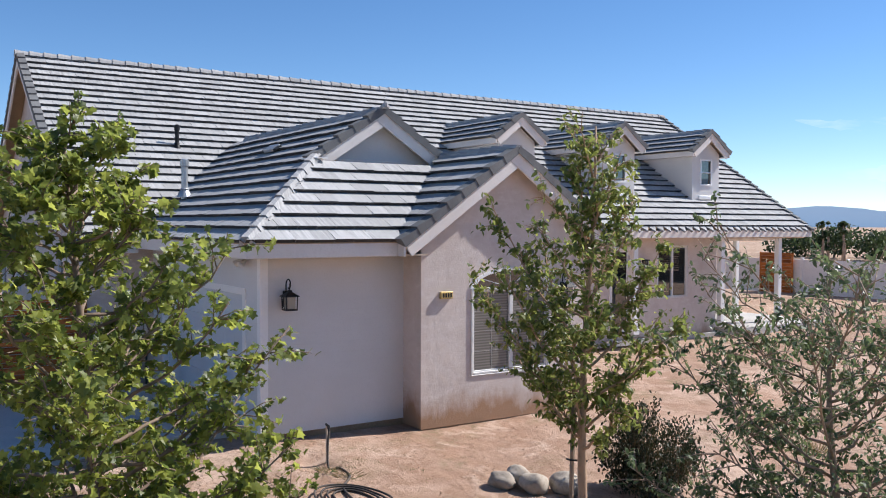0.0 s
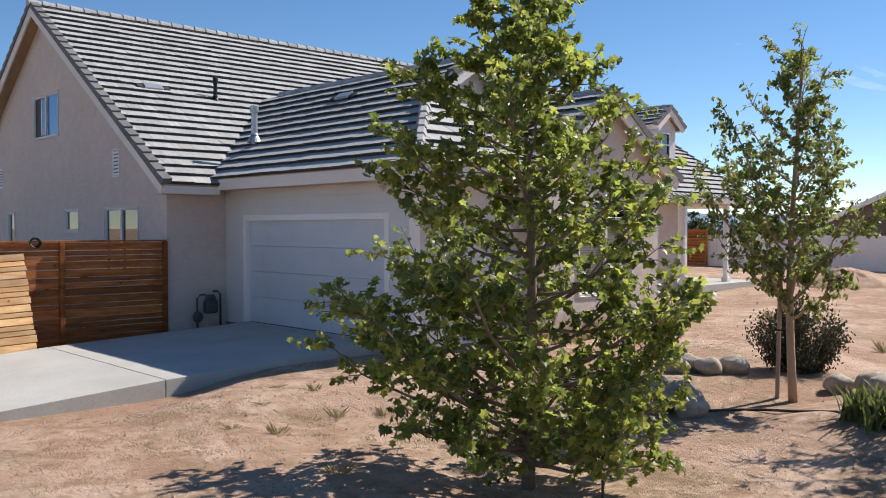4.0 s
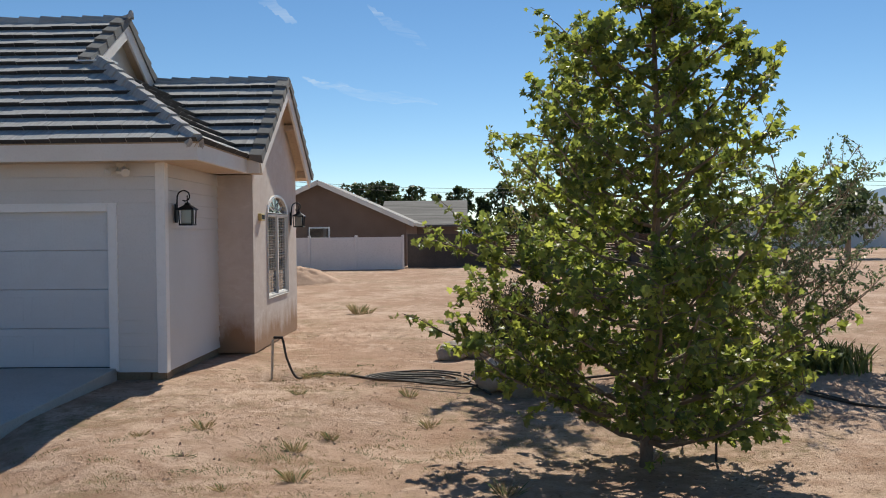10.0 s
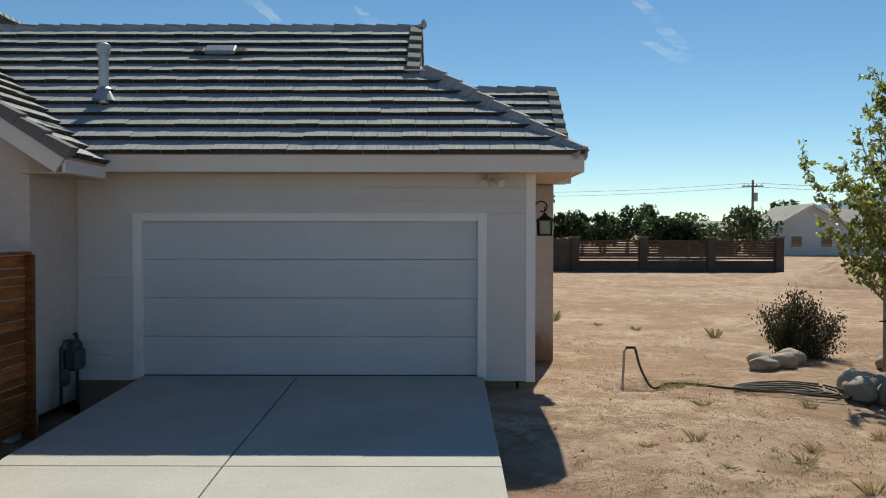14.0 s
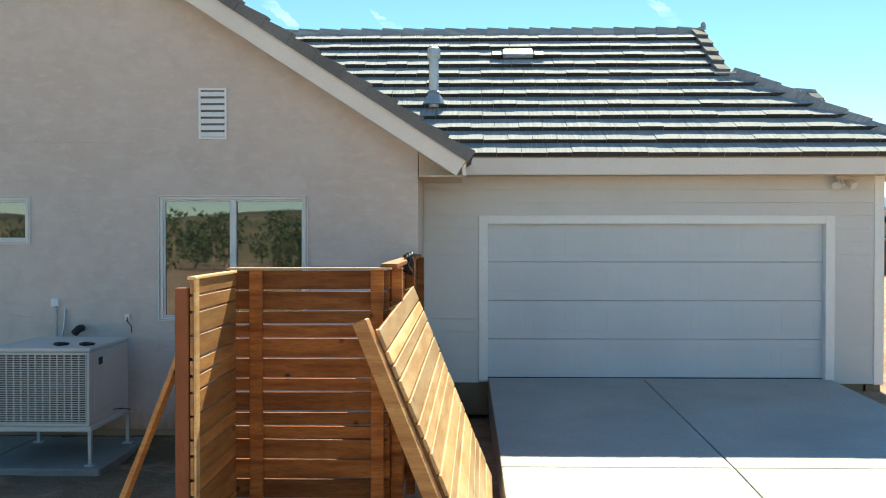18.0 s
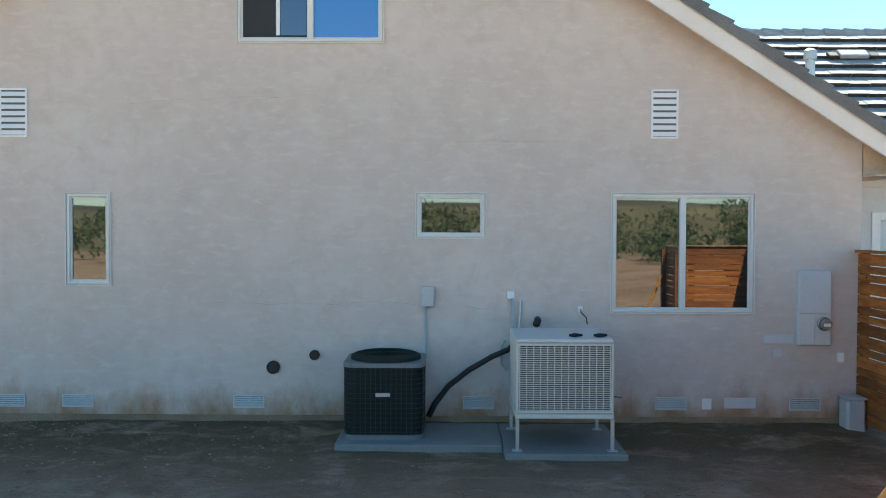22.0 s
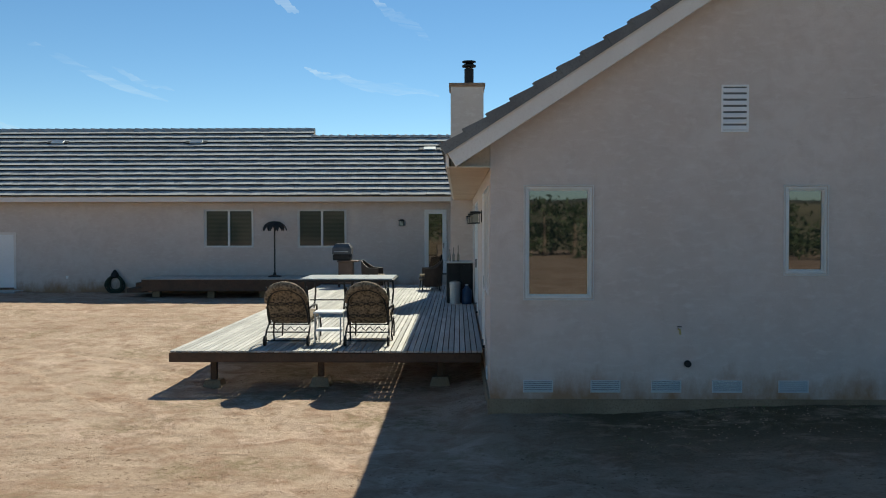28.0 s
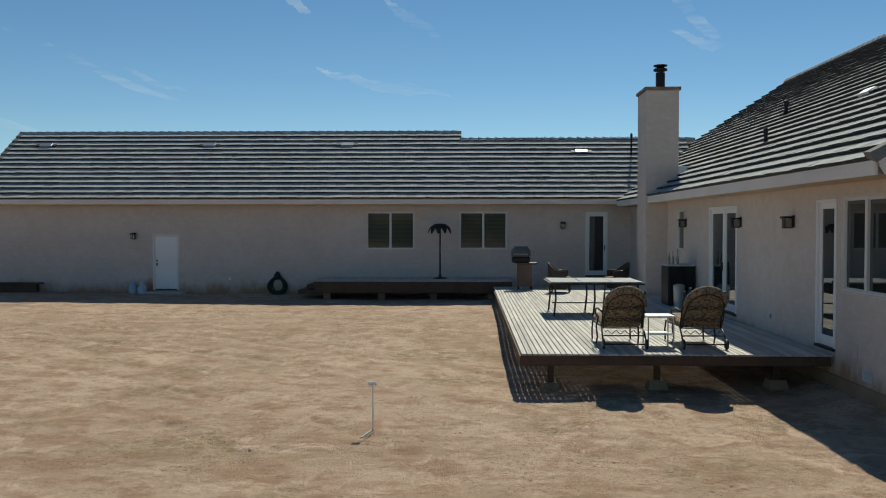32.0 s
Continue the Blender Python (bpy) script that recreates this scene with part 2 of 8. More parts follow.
def dirt():
    m, nt, bs = material("desert_dirt")
    co = worldco(nt)
    broad, mid, fine = grain(nt, co, 0.22, 5, 0.6, 0.8), grain(nt, co, 1.7, 6, 0.7, 0.4), grain(nt, co, 34, 6, 0.75)
    rot = nt.nodes.new("ShaderNodeMapping")
    rot.inputs["Rotation"].default_value, rot.inputs["Scale"].default_value = (0, 0, 0.5), (0.35, 2.2, 1)
    nt.links.new(co, rot.inputs[0])
    drag = grain(nt, rot.outputs[0], 1.6, 5, 0.65, 0.5)
    sep = nt.nodes.new("ShaderNodeSeparateXYZ")
    nt.links.new(co, sep.inputs[0])
    sandy = ramp(nt, sep.outputs[0], 4.0, -8.0)
    pink = mixed(nt, ramp(nt, broad, 0.40, 0.60), (0.385, 0.238, 0.160), (0.545, 0.388, 0.290))
    sand = mixed(nt, ramp(nt, broad, 0.35, 0.65), (0.385, 0.268, 0.185), (0.535, 0.392, 0.288))
    c = mixed(nt, sandy, pink, sand)
    c = mixed(nt, ramp(nt, mid, 0.46, 0.62), c, (0.345, 0.213, 0.142))
    c = mixed(nt, ramp(nt, drag, 0.55, 0.85), c, (0.528, 0.370, 0.264))
    straw = nt.nodes.new("ShaderNodeMath")
    straw.operation = "MULTIPLY"
    nt.links.new(ramp(nt, grain(nt, co, 0.5, 3, 0.6, 0.6), 0.52, 0.64), straw.inputs[0])
    nt.links.new(ramp(nt, grain(nt, co, 7.0, 6, 0.75), 0.44, 0.58), straw.inputs[1])
    c = mixed(nt, straw.outputs[0], c, (0.273, 0.202, 0.119))
    c = mixed(nt, ramp(nt, fine, 0.55, 0.80), c, (0.211, 0.132, 0.088))
    nt.links.new(c, bs.inputs["Base Color"])
    bs.inputs["Roughness"].default_value = 0.97
    bs.inputs["Specular IOR Level"].default_value = 0.2
    h1 = nt.nodes.new("ShaderNodeMath")
    h1.operation = "MULTIPLY_ADD"
    nt.links.new(mid, h1.inputs[0])
    h1.inputs[1].default_value = 1.7
    nt.links.new(fine, h1.inputs[2])
    rake = nt.nodes.new("ShaderNodeMapping")
    rake.inputs["Rotation"].default_value, rake.inputs["Scale"].default_value = (0, 0, -0.25), (1.0, 1.5, 1)
    nt.links.new(co, rake.inputs[0])
    clump = grain(nt, rake.outputs[0], 3.6, 4, 0.6, 0.3)
    # pale crust broken into ragged plates, with dark crumbs scattered in drifts
    crust = grain(nt, co, 1.1, 9, 0.72, 0.9)
    c = mixed(nt, ramp(nt, crust, 0.53, 0.63), c, (0.545, 0.388, 0.290))
    crumb = nt.nodes.new("ShaderNodeMath")
    crumb.operation = "MULTIPLY"
    nt.links.new(ramp(nt, grain(nt, co, 0.9, 5, 0.65, 0.5), 0.46, 0.60), crumb.inputs[0])
    nt.links.new(ramp(nt, grain(nt, co, 16.0, 6, 0.7, 0.4), 0.56, 0.63), crumb.inputs[1])
    c = mixed(nt, crumb.outputs[0], c, (0.185, 0.115, 0.072))
    # dark, weedy topsoil in patches along the foot of the gable wall, deepened to paint in the wall's shade
    strip = nt.nodes.new("ShaderNodeMath")
    strip.operation = "MULTIPLY"
    nt.links.new(ramp(nt, sep.outputs[1], -4.5, -0.8), strip.inputs[0])
    nt.links.new(ramp(nt, sep.outputs[0], 1.0, -0.5), strip.inputs[1])
    strip2 = nt.nodes.new("ShaderNodeMath")
    strip2.operation = "MULTIPLY"
    nt.links.new(strip.outputs[0], strip2.inputs[0])
    ends = nt.nodes.new("ShaderNodeMath")
    ends.operation = "MULTIPLY"
    nt.links.new(ramp(nt, sep.outputs[1], 1.0, 0.2), ends.inputs[0])
    nt.links.new(ramp(nt, sep.outputs[0], -14.6, -12.6), ends.inputs[1])
    nt.links.new(ends.outputs[0], strip2.inputs[1])
    soil_shade = nt.nodes.new("ShaderNodeMath")
    soil_shade.operation = "MULTIPLY"
    nt.links.new(strip2.outputs[0], soil_shade.inputs[0])
    nt.links.new(ramp(nt, grain(nt, worldco(nt, (0.8, 1.3, 1)), 1.5, 8, 0.75, 0.5), 0.28, 0.50), soil_shade.inputs[1])
    c = mixed(nt, ramp(nt, clump, 0.56, 0.78), c, (0.290, 0.189, 0.119))
    c = mixed(nt, soil_shade.outputs[0], c, mixed(nt, ramp(nt, fine, 0.42, 0.62), (0.16, 0.117, 0.066), (0.105, 0.077, 0.042)))
    nt.links.new(c, bs.inputs["Base Color"])
    h2 = nt.nodes.new("ShaderNodeMath")
    h2.operation = "MULTIPLY_ADD"
    nt.links.new(drag, h2.inputs[0])
    h2.inputs[1].default_value = 0.9
    nt.links.new(h1.outputs[0], h2.inputs[2])
    h3 = nt.nodes.new("ShaderNodeMath")
    h3.operation = "MULTIPLY_ADD"
    nt.links.new(clump, h3.inputs[0])
    h3.inputs[1].default_value = 1.2
    nt.links.new(h2.outputs[0], h3.inputs[2])
    h4 = nt.nodes.new("ShaderNodeMath")
    h4.operation = "MULTIPLY_ADD"
    nt.links.new(ramp(nt, crust, 0.50, 0.64), h4.inputs[0])
    h4.inputs[1].default_value = 0.45
    nt.links.new(h3.outputs[0], h4.inputs[2])
    relief(nt, bs, h4.outputs[0], 0.85, 0.028)
    return m


STUCCO = stucco()
SIDING = surface("siding_paint", (0.62, 0.605, 0.585), (0.67, 0.655, 0.64), 0.8, 40, 0.6, 0.15, 0.003, fleck=0.95)
TRIM = surface("trim_paint", (0.72, 0.66, 0.60), (0.78, 0.73, 0.68), 1.2, 30, 0.6, 0.15, 0.003, fleck=0.95)
WHITE = surface("white_vinyl", (0.80, 0.79, 0.77), (0.84, 0.83, 0.82), 1.0, 20, 0.4, 0.05, 0.002, fleck=0.95)
DOORPAINT = surface("door_paint", (0.58, 0.60, 0.62), (0.63, 0.65, 0.67), 0.9, 40, 0.45, 0.1, 0.002, fleck=0.95)
def tile_paint(name, stretch):
    """Grey concrete tile with fine streaks down the slope."""
    m, nt, bs = material(name)
    co = worldco(nt, stretch)
    streak, fine, broad = grain(nt, co, 5.0, 5, 0.7), grain(nt, worldco(nt), 60, 3), grain(nt, worldco(nt), 0.6, 4)
    c = mixed(nt, ramp(nt, streak, 0.36, 0.66), (0.27, 0.268, 0.265), (0.505, 0.50, 0.49))
    c = mixed(nt, ramp(nt, broad, 0.4, 0.7), c, (0.39, 0.387, 0.38))
    geo = nt.nodes.new("ShaderNodeNewGeometry")
    hs = nt.nodes.new("ShaderNodeHueSaturation")
    mr = nt.nodes.new("ShaderNodeMapRange")
    mr.inputs[3].default_value, mr.inputs[4].default_value = 0.86, 1.12
    nt.links.new(geo.outputs["Random Per Island"], mr.inputs[0])
    nt.links.new(mr.outputs[0], hs.inputs["Value"])
    nt.links.new(c, hs.inputs["Color"])
    nt.links.new(hs.outputs[0], bs.inputs["Base Color"])
    bs.inputs["Roughness"].default_value, bs.inputs["Specular IOR Level"].default_value = 0.92, 0.2
    both = nt.nodes.new("ShaderNodeMath")
    nt.links.new(streak, both.inputs[0])
    nt.links.new(fine, both.inputs[1])
    relief(nt, bs, both.outputs[0], 0.5, 0.006)
    return m


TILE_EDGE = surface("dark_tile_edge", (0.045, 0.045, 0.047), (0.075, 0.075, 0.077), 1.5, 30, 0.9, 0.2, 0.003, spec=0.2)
TILE_S, TILE_E = tile_paint("roof_tile_south", (7, 0.35, 0.35)), tile_paint("roof_tile_east", (0.35, 7, 0.35))
UNDERLAY = surface("roof_plywood", (0.40, 0.28, 0.17), (0.48, 0.35, 0.22), 2, 30, 0.9, 0.1)
CONCRETE = surface("concrete", (0.40, 0.385, 0.355), (0.49, 0.47, 0.435), 0.8, 40, 0.8, 0.3, 0.004)
FOOTING = surface("footing_concrete", (0.22, 0.15, 0.09), (0.33, 0.24, 0.155), 1.5, 40, 0.9, 0.4, 0.006)
DIRT = dirt()
CEDAR = surface("cedar", (0.235, 0.068, 0.016), (0.47, 0.17, 0.044), 1.6, 12, 0.7, 0.3, 0.004, stretch=(1, 1, 8), vary=0.38, spec=0.25, knots=(0.07, 0.022, 0.008))
GLASS = glass("window_glass", (0.02, 0.022, 0.02))
DARK = surface("dark_metal", (0.02, 0.02, 0.02), (0.03, 0.03, 0.03), 3, 30, 0.5, 0.1, 0.002, metal=0.6)
BARK = surface("bark", (0.27, 0.19, 0.13), (0.42, 0.32, 0.23), 3, 30, 0.9, 0.6, 0.01, stretch=(1, 1, 0.4))

# ---- ground ----
def ground_z(x, y):
    """Height of the yard's dirt."""
    def step(a, b, t):
        t = min(max((t - a) / (b - a), 0.0), 1.0)
        return t * t * (3 - 2 * t)
    front = -0.33 + 0.16 * step(6.5, 5.0, abs(x - 7) + abs(y - 4.5) * 0.7)
    z = -0.57 + (front + 0.57) * step(0.0, 5.5, x)
    far = step(14, 40, math.hypot(x - 0, y - 5) - 12)
    z = z * (1 - far) - 0.35 * far
    rise = step(12, 34, y) * step(-16, -8, x)
    z = z * (1 - rise) - 0.04 * rise
    bump = 0.03 * noise.noise((x * 0.6, y * 0.6, 1.3)) + 0.012 * noise.noise((x * 2.3, y * 2.3, 4.1))
    if -0.5 < x < 7 and -6 < y < 1.4:
        bump *= 0.3
    bump += 0.010 * noise.noise((x * 4.6, y * 4.6, 7.7)) + 0.006 * noise.noise((x * 9.0, y * 9.0, 2.2))
    # soil banked against the gable wall
    if -15.5 < x < 0.4 and -1.2 < y < 1.5:
        z += 0.085 * step(-1.1, -0.15, y) * step(-13.0, -9.0, x) * step(0.3, -0.3, x)
    # the ground falls towards the deck
    z -= 0.20 * step(-9.5, -14.5, x) * (1 - 0.75 * step(-3.0, -0.4, y) * step(-14.8, -13.9, x)) * step(-36, -25, x) * step(-7, -1.5, y) * step(13, 5, y)
    # slightly raised planting bed, and a dip beside the driveway's foot
    z += 0.22 * step(11.9, 13.0, x) * step(-0.2, 1.9, y) * step(24, 19, x) * step(14, 9, y)
    z -= 0.10 * step(-1.2, -3.2, y) * step(8.2, 5.9, x) * step(3.5, 5.0, x) * step(-9, -6, y)
    # shallow watering basin round the sycamore
    z -= 0.075 * step(2.0, 0.6, math.hypot(x - 12.0, y + 2.3))
    # hole dug at the standpipe
    z -= 0.15 * max(0.0, 1 - math.hypot((x - 7.66) / 0.50, (y - 1.60) / 0.38)) ** 0.6 if abs(x - 7.66) < 0.5 and abs(y - 1.60) < 0.38 else 0.0
    # curved tyre tracks in the back yard
    if -34 < x < -14.5 and -9 < y < 18:
        for r in (13.0, 14.7, 19.5, 21.2, 24.0, 25.6):
            d = abs(math.hypot(x + 38.0, y + 14.0) - r + 0.4 * noise.noise((x * 0.2, y * 0.2, r)))
            if d < 0.3:
                bump -= (0.03 if d < 0.14 else -0.022) * (0.6 + 0.4 * math.sin((x - y) * 9.0))
    return z + bump


def ground():
    def axis(lo, hi, fine, span):
        a = list(np.arange(lo, hi + 1e-6, fine))
        d, step = 0.0, fine
        left, right = [], []
        while d < span:
            step *= 1.35
            d += step
            left.append(lo - d)
            right.append(hi + d)
        return left[::-1] + a + right
    xs, ys = axis(-32, 18, 0.14, 2500), axis(-9.5, 18, 0.14, 2500)
    b = Build()
    n = len(ys)
    b.v = [(x, y, ground_z(x, y)) for x in xs for y in ys]
    b.f = [(i * n + j, (i + 1) * n + j, (i + 1) * n + j + 1, i * n + j + 1) for i in range(len(xs) - 1) for j in range(n - 1)]
    tagged(part("ground", b, DIRT, None, smooth=True), "dry tan desert dirt yard with tyre tracks and small clods", "ground", kind="structure")


ground()


# ---- walls ----
def south(c):
    return lambda u, w, d: (u, c + d, w)


def west(c):
    return lambda u, w, d: (c + d, -u, w)


def east(c):
    return lambda u, w, d: (c - d, u, w)


def rect(u0, u1, w0, w1):
    return [(u0, w0), (u1, w0), (u1, w1), (u0, w1)]


def wall(name, loops, to3, mat, label, depth=0.2):
    return tagged(part(name, Build().slab(loops, to3, depth), mat), label, "wall", kind="structure")


FLOOR_Z = -0.42
G_TAN = 0.65
wall("wall_gable_south",
     [[(-14.07, FLOOR_Z), (0, FLOOR_Z), (0, 3.11), (-7.035, 7.68), (-14.07, 3.11)],
      rect(-13.60, -12.72, 0.935, 2.42), rect(-10.15, -9.615, 1.265, 2.415), rect(-5.655, -4.80, 1.885, 2.425),
      rect(-3.16, -1.375, 0.935, 2.43), rect(-7.945, -6.11, 4.37, 5.50)],
     south(0.0), STUCCO, "tan stucco gable wall with hairline cracks and weather stains")
wall("wall_west", [rect(-20.17, -0.2, FLOOR_Z, 3.1), rect(-2.0, -0.40, 0.97, 2.43), rect(-3.05, -2.25, -0.05, 2.43),
                   rect(-9.70, -7.50, -0.02, 2.43), rect(-13.0, -12.25, 1.3, 2.43)], west(-14.07), STUCCO, "tan stucco rear wall beside the deck")
wall("wall_wing", [rect(-38.0, -14.07, -0.6, 3.1), rect(-23.72, -21.97, 1.12, 2.48), rect(-20.31, -18.58, 1.12, 2.48),
                   rect(-15.72, -14.92, 0.12, 2.48), rect(-31.62, -30.72, -0.40, 1.62)], south(20.17), STUCCO, "tan stucco rear wing wall in shade")
wall("wall_garage_return", [rect(0.2, 1.36, -0.3, 3.2)], east(0.0), STUCCO, "tan stucco return wall beside the garage")
wall("wall_garage_south", [rect(0, 6.225, -0.05, 3.0), rect(0.88, 5.485, 0.0, 2.135)], south(1.36), SIDING, "white lap siding wall round the garage door")
wall("wall_garage_east", [rect(1.56, 4.1, -0.05, 3.0)], east(6.225), SIDING, "white lap siding end wall of the garage")
ARCH = [(4.97, 0.69), (6.65, 0.69), (6.65, 2.18)] + [(5.81 + 0.84 * math.cos(a), 2.18 + 0.32 * math.sin(a)) for a in (0.35, 0.7, 1.05, 1.4, 1.75, 2.1, 2.45, 2.8)] + [(4.97, 2.18)]
wall("wall_front_gable", [[(3.93, -0.15), (7.61, -0.15), (7.61, 3.23), (5.77, 4.49), (3.93, 3.23)], ARCH], east(6.82), STUCCO, "tan stucco front gable wall")
wall("wall_front_gable_side", [rect(6.0, 6.62, -0.15, 3.1)], south(3.93), STUCCO, "tan stucco side of the front gable bay")
wall("wall_front_gable_north", [rect(0.0, 6.62, -0.15, 3.1)], lambda u, w, d: (u, 7.61 - d, w), STUCCO, "tan stucco north wall of the front bay")
wall("wall_east", [rect(7.61, 20.2, -0.3, 3.2), rect(15.3, 16.2, -0.1, 2.6), rect(17.4, 18.75, 0.95, 2.6)], east(-0.6), STUCCO, "tan stucco front wall under the porch")
wall("wall_north", [[(-14.07, FLOOR_Z), (-3.3, FLOOR_Z), (-3.3, 2.9), (0, 2.9), (0, 3.11), (-7.035, 7.68), (-14.07, 3.11)]], lambda u, w, d: (u, 24.0 - d, w), STUCCO, "tan stucco far gable wall")


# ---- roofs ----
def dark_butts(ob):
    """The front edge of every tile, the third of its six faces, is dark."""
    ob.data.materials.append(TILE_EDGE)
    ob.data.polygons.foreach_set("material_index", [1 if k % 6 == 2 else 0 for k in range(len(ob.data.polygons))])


def slope(name, eave, u_dir, v_dir, vmax, limits, parent, label, expo=0.36, wide=0.33, objects=False, seed=1):
    """One roof plane laid with courses of flat tiles. limits(v): the ends along u."""
    rnd = random.Random(seed)
    O, U, V = Vector(eave), Vector(u_dir).normalized(), Vector(v_dir).normalized()
    N = U.cross(V).normalized()
    at = lambda u, v, n: O + U * u + V * v + N * n
    paint = TILE_S if abs(U.x) > 0.5 else TILE_E
    under = Build()
    vs = [vmax * i / 24 for i in range(25)]
    low = [limits(v)[0] for v in vs]
    high = [limits(v)[1] for v in vs]
    for i in range(24):
        a, b, c, d = (low[i], vs[i]), (high[i], vs[i]), (high[i + 1], vs[i + 1]), (low[i + 1], vs[i + 1])
        if b[0] - a[0] < 0.01 and c[0] - d[0] < 0.01:
            continue
        under.add([at(*p, n) for n in (-0.08, 0.0) for p in (a, b, c, d)],
                  [(3, 2, 1, 0), (4, 5, 6, 7), (0, 1, 5, 4), (1, 2, 6, 5), (2, 3, 7, 6), (3, 0, 4, 7)])
    part("roof_deck", under, UNDERLAY, parent)
    rest = Build()
    rows = int(math.ceil(vmax / expo))
    cache = {}
    for r in range(rows):
        v0, v1 = r * expo, min((r + 1) * expo, vmax)
        if v1 - v0 < 0.05:
            continue
        (l0, h0), (l1, h1) = limits(v0 + 1e-4), limits(v1 - 1e-4)
        if max(h0 - l0, h1 - l1) < 0.06:
            continue
        lo, hi = min(l0, l1), max(h0, h1)
        u = math.floor(lo / wide) * wide + (wide / 2 if r % 2 else 0) - wide
        while u < hi:
            a0, a1 = max(u, l0), max(u, l1)
            b0, b1 = min(u + wide, h0), min(u + wide, h1)
            u += wide
            if b0 - a0 < 0.01 and b1 - a1 < 0.01:
                continue
            b0, b1 = max(b0, a0), max(b1, a1)
            g = 0.003
            t = 0.082 + rnd.uniform(-0.007, 0.007)
            q = [(a0 + g, v0 + 0.004, 0.004), (b0 - g, v0 + 0.004, 0.004), (b1 - g, v1, 0.0), (a1 + g, v1, 0.0),
                 (a0 + g, v0 - 0.02, t), (b0 - g, v0 - 0.02, t), (b1 - g, v1, 0.014), (a1 + g, v1, 0.014)]
            fs = [(3, 2, 1, 0), (4, 5, 6, 7), (0, 1, 5, 4), (1, 2, 6, 5), (3, 0, 4, 7), (2, 3, 7, 6)]
            if objects:
                b = Build().add([at(*p) for p in q], fs)
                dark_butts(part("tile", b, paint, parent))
            else:
                rest.add([at(*p) for p in q], fs)
    if rest.v:
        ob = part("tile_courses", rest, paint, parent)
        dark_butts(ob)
        ob["kind"] = "stuff"
    return at


def ridge_caps(a, b, parent, wide=0.24, step=0.36, rise=0.055, up=(0, 0, 1)):
    """A line of overlapping bent cap tiles from a (low) to b (high)."""
    a, b, up = Vector(a), Vector(b), Vector(up)
    d = (b - a)
    n = max(1, round(d.length / step))
    d.normalize()
    s = d.cross(up).normalized()
    t = s.cross(d)
    L = (b - a).length / n
    bd = Build()
    sec = [(-wide / 2, -0.10), (-wide / 2 + 0.035, 0.0), (-0.05, rise), (0.05, rise), (wide / 2 - 0.035, 0.0), (wide / 2, -0.10)]
    for i in range(n):
        p0, p1 = a + d * (L * i - 0.03), a + d * (L * (i + 1))
        vs = [p0 + s * x * 1.06 + t * (z + 0.035) for x, z in sec] + [p1 + s * x * 0.95 + t * (z + 0.004) for x, z in sec]
        vs += [p0 + s * x * 0.9 + t * (z - 0.02) for x, z in sec]
        m = len(sec)
        fs = [(k, k + 1, m + k + 1, m + k) for k in range(m - 1)] + [(2 * m + k, 2 * m + k + 1, k + 1, k) for k in range(m - 1)]
        bd.add(vs, fs)
    for p, sgn in ((a - d * 0.025, 1.0), (b - d * 0.004, 0.93)):
        bd.add([p + s * x * sgn + t * (z + 0.004) for x, z in sec], [tuple(range(len(sec)))])
    return part("ridge_caps", bd, TILE_E, parent)


def slope_vec(tan, h):
    """Unit way up a roof plane whose level run goes along h."""
    return Vector((h[0], h[1], tan)).normalized()


# main roof
MT = 0.65
mrun = 7.63
mlen = mrun * math.hypot(1, MT)
main_roof = thing("main_roof", (-7.03, 12, 2.9), "grey flat concrete tile roof over the main house", "roof", kind="structure")
slope("east", (0.60, -0.36, 2.85), (0, 1, 0), (-1, 0, MT), mlen, lambda v: (0.0, 4.4 if v < 0.4 else 24.7), main_roof, "", seed=2)
slope("west", (-14.66, 24.3, 2.85), (0, -1, 0), (1, 0, MT), mlen, lambda v: (0.0, 24.66), main_roof, "", seed=3)
ridge_caps((-7.03, -0.4, 7.86), (-7.03, 24.5, 7.86), main_roof)
# garage roof
GT = 0.6817
garage_roof = thing("garage_roof", (3.4, 4.4, 3.0), "grey flat concrete tile roof over the garage wing", "roof", kind="structure")
gc = 1 / math.hypot(1, GT)
grun = 3.60
slope("south", (0, 0.86, 2.995), (1, 0, 0), (0, 1, GT), grun / gc,
      lambda v: (0.30 - 1.034 * v * gc, 6.86 - v * gc if v * gc < 2.12 else 4.56), garage_roof, "", objects=True, seed=4)
slope("north", (7, 8.06, 2.995), (-1, 0, 0), (0, -1, GT), grun / gc, lambda v: (0.2 + v * gc, 6.7 + 1.034 * v * gc), garage_roof, "", seed=5)
slope("hip", (6.86, 0, 2.995), (0, 1, 0), (-1, 0, GT), 2.1 / gc, lambda v: (0.86 + v * gc, 3.5 + v * gc * 1.02), garage_roof, "", seed=6)
ridge_caps((6.82, 0.90, 3.03), (4.74, 2.96, 4.50), garage_roof)
ridge_caps((-2.6, 4.46, 5.45), (4.60, 4.46, 5.45), garage_roof)
# front bay roof
bay_roof = thing("bay_roof", (6, 5.8, 3.0), "grey flat concrete tile roof over the front bay", "roof", kind="structure")
FT = 0.7004
fc = 1 / math.hypot(1, FT)
slope("south", (0, 3.45, 2.995), (1, 0, 0), (0, 1, FT), 2.32 / fc, lambda v: (6.84 - 1.02 * v * fc, 7.06), bay_roof, "", seed=7)
slope("north", (0, 8.09, 2.995), (-1, 0, 0), (0, -1, FT), 2.32 / fc, lambda v: (-7.06, -4.0), bay_roof, "", seed=8)
ridge_caps((4.6, 5.77, 4.62), (7.08, 5.77, 4.62), bay_roof)
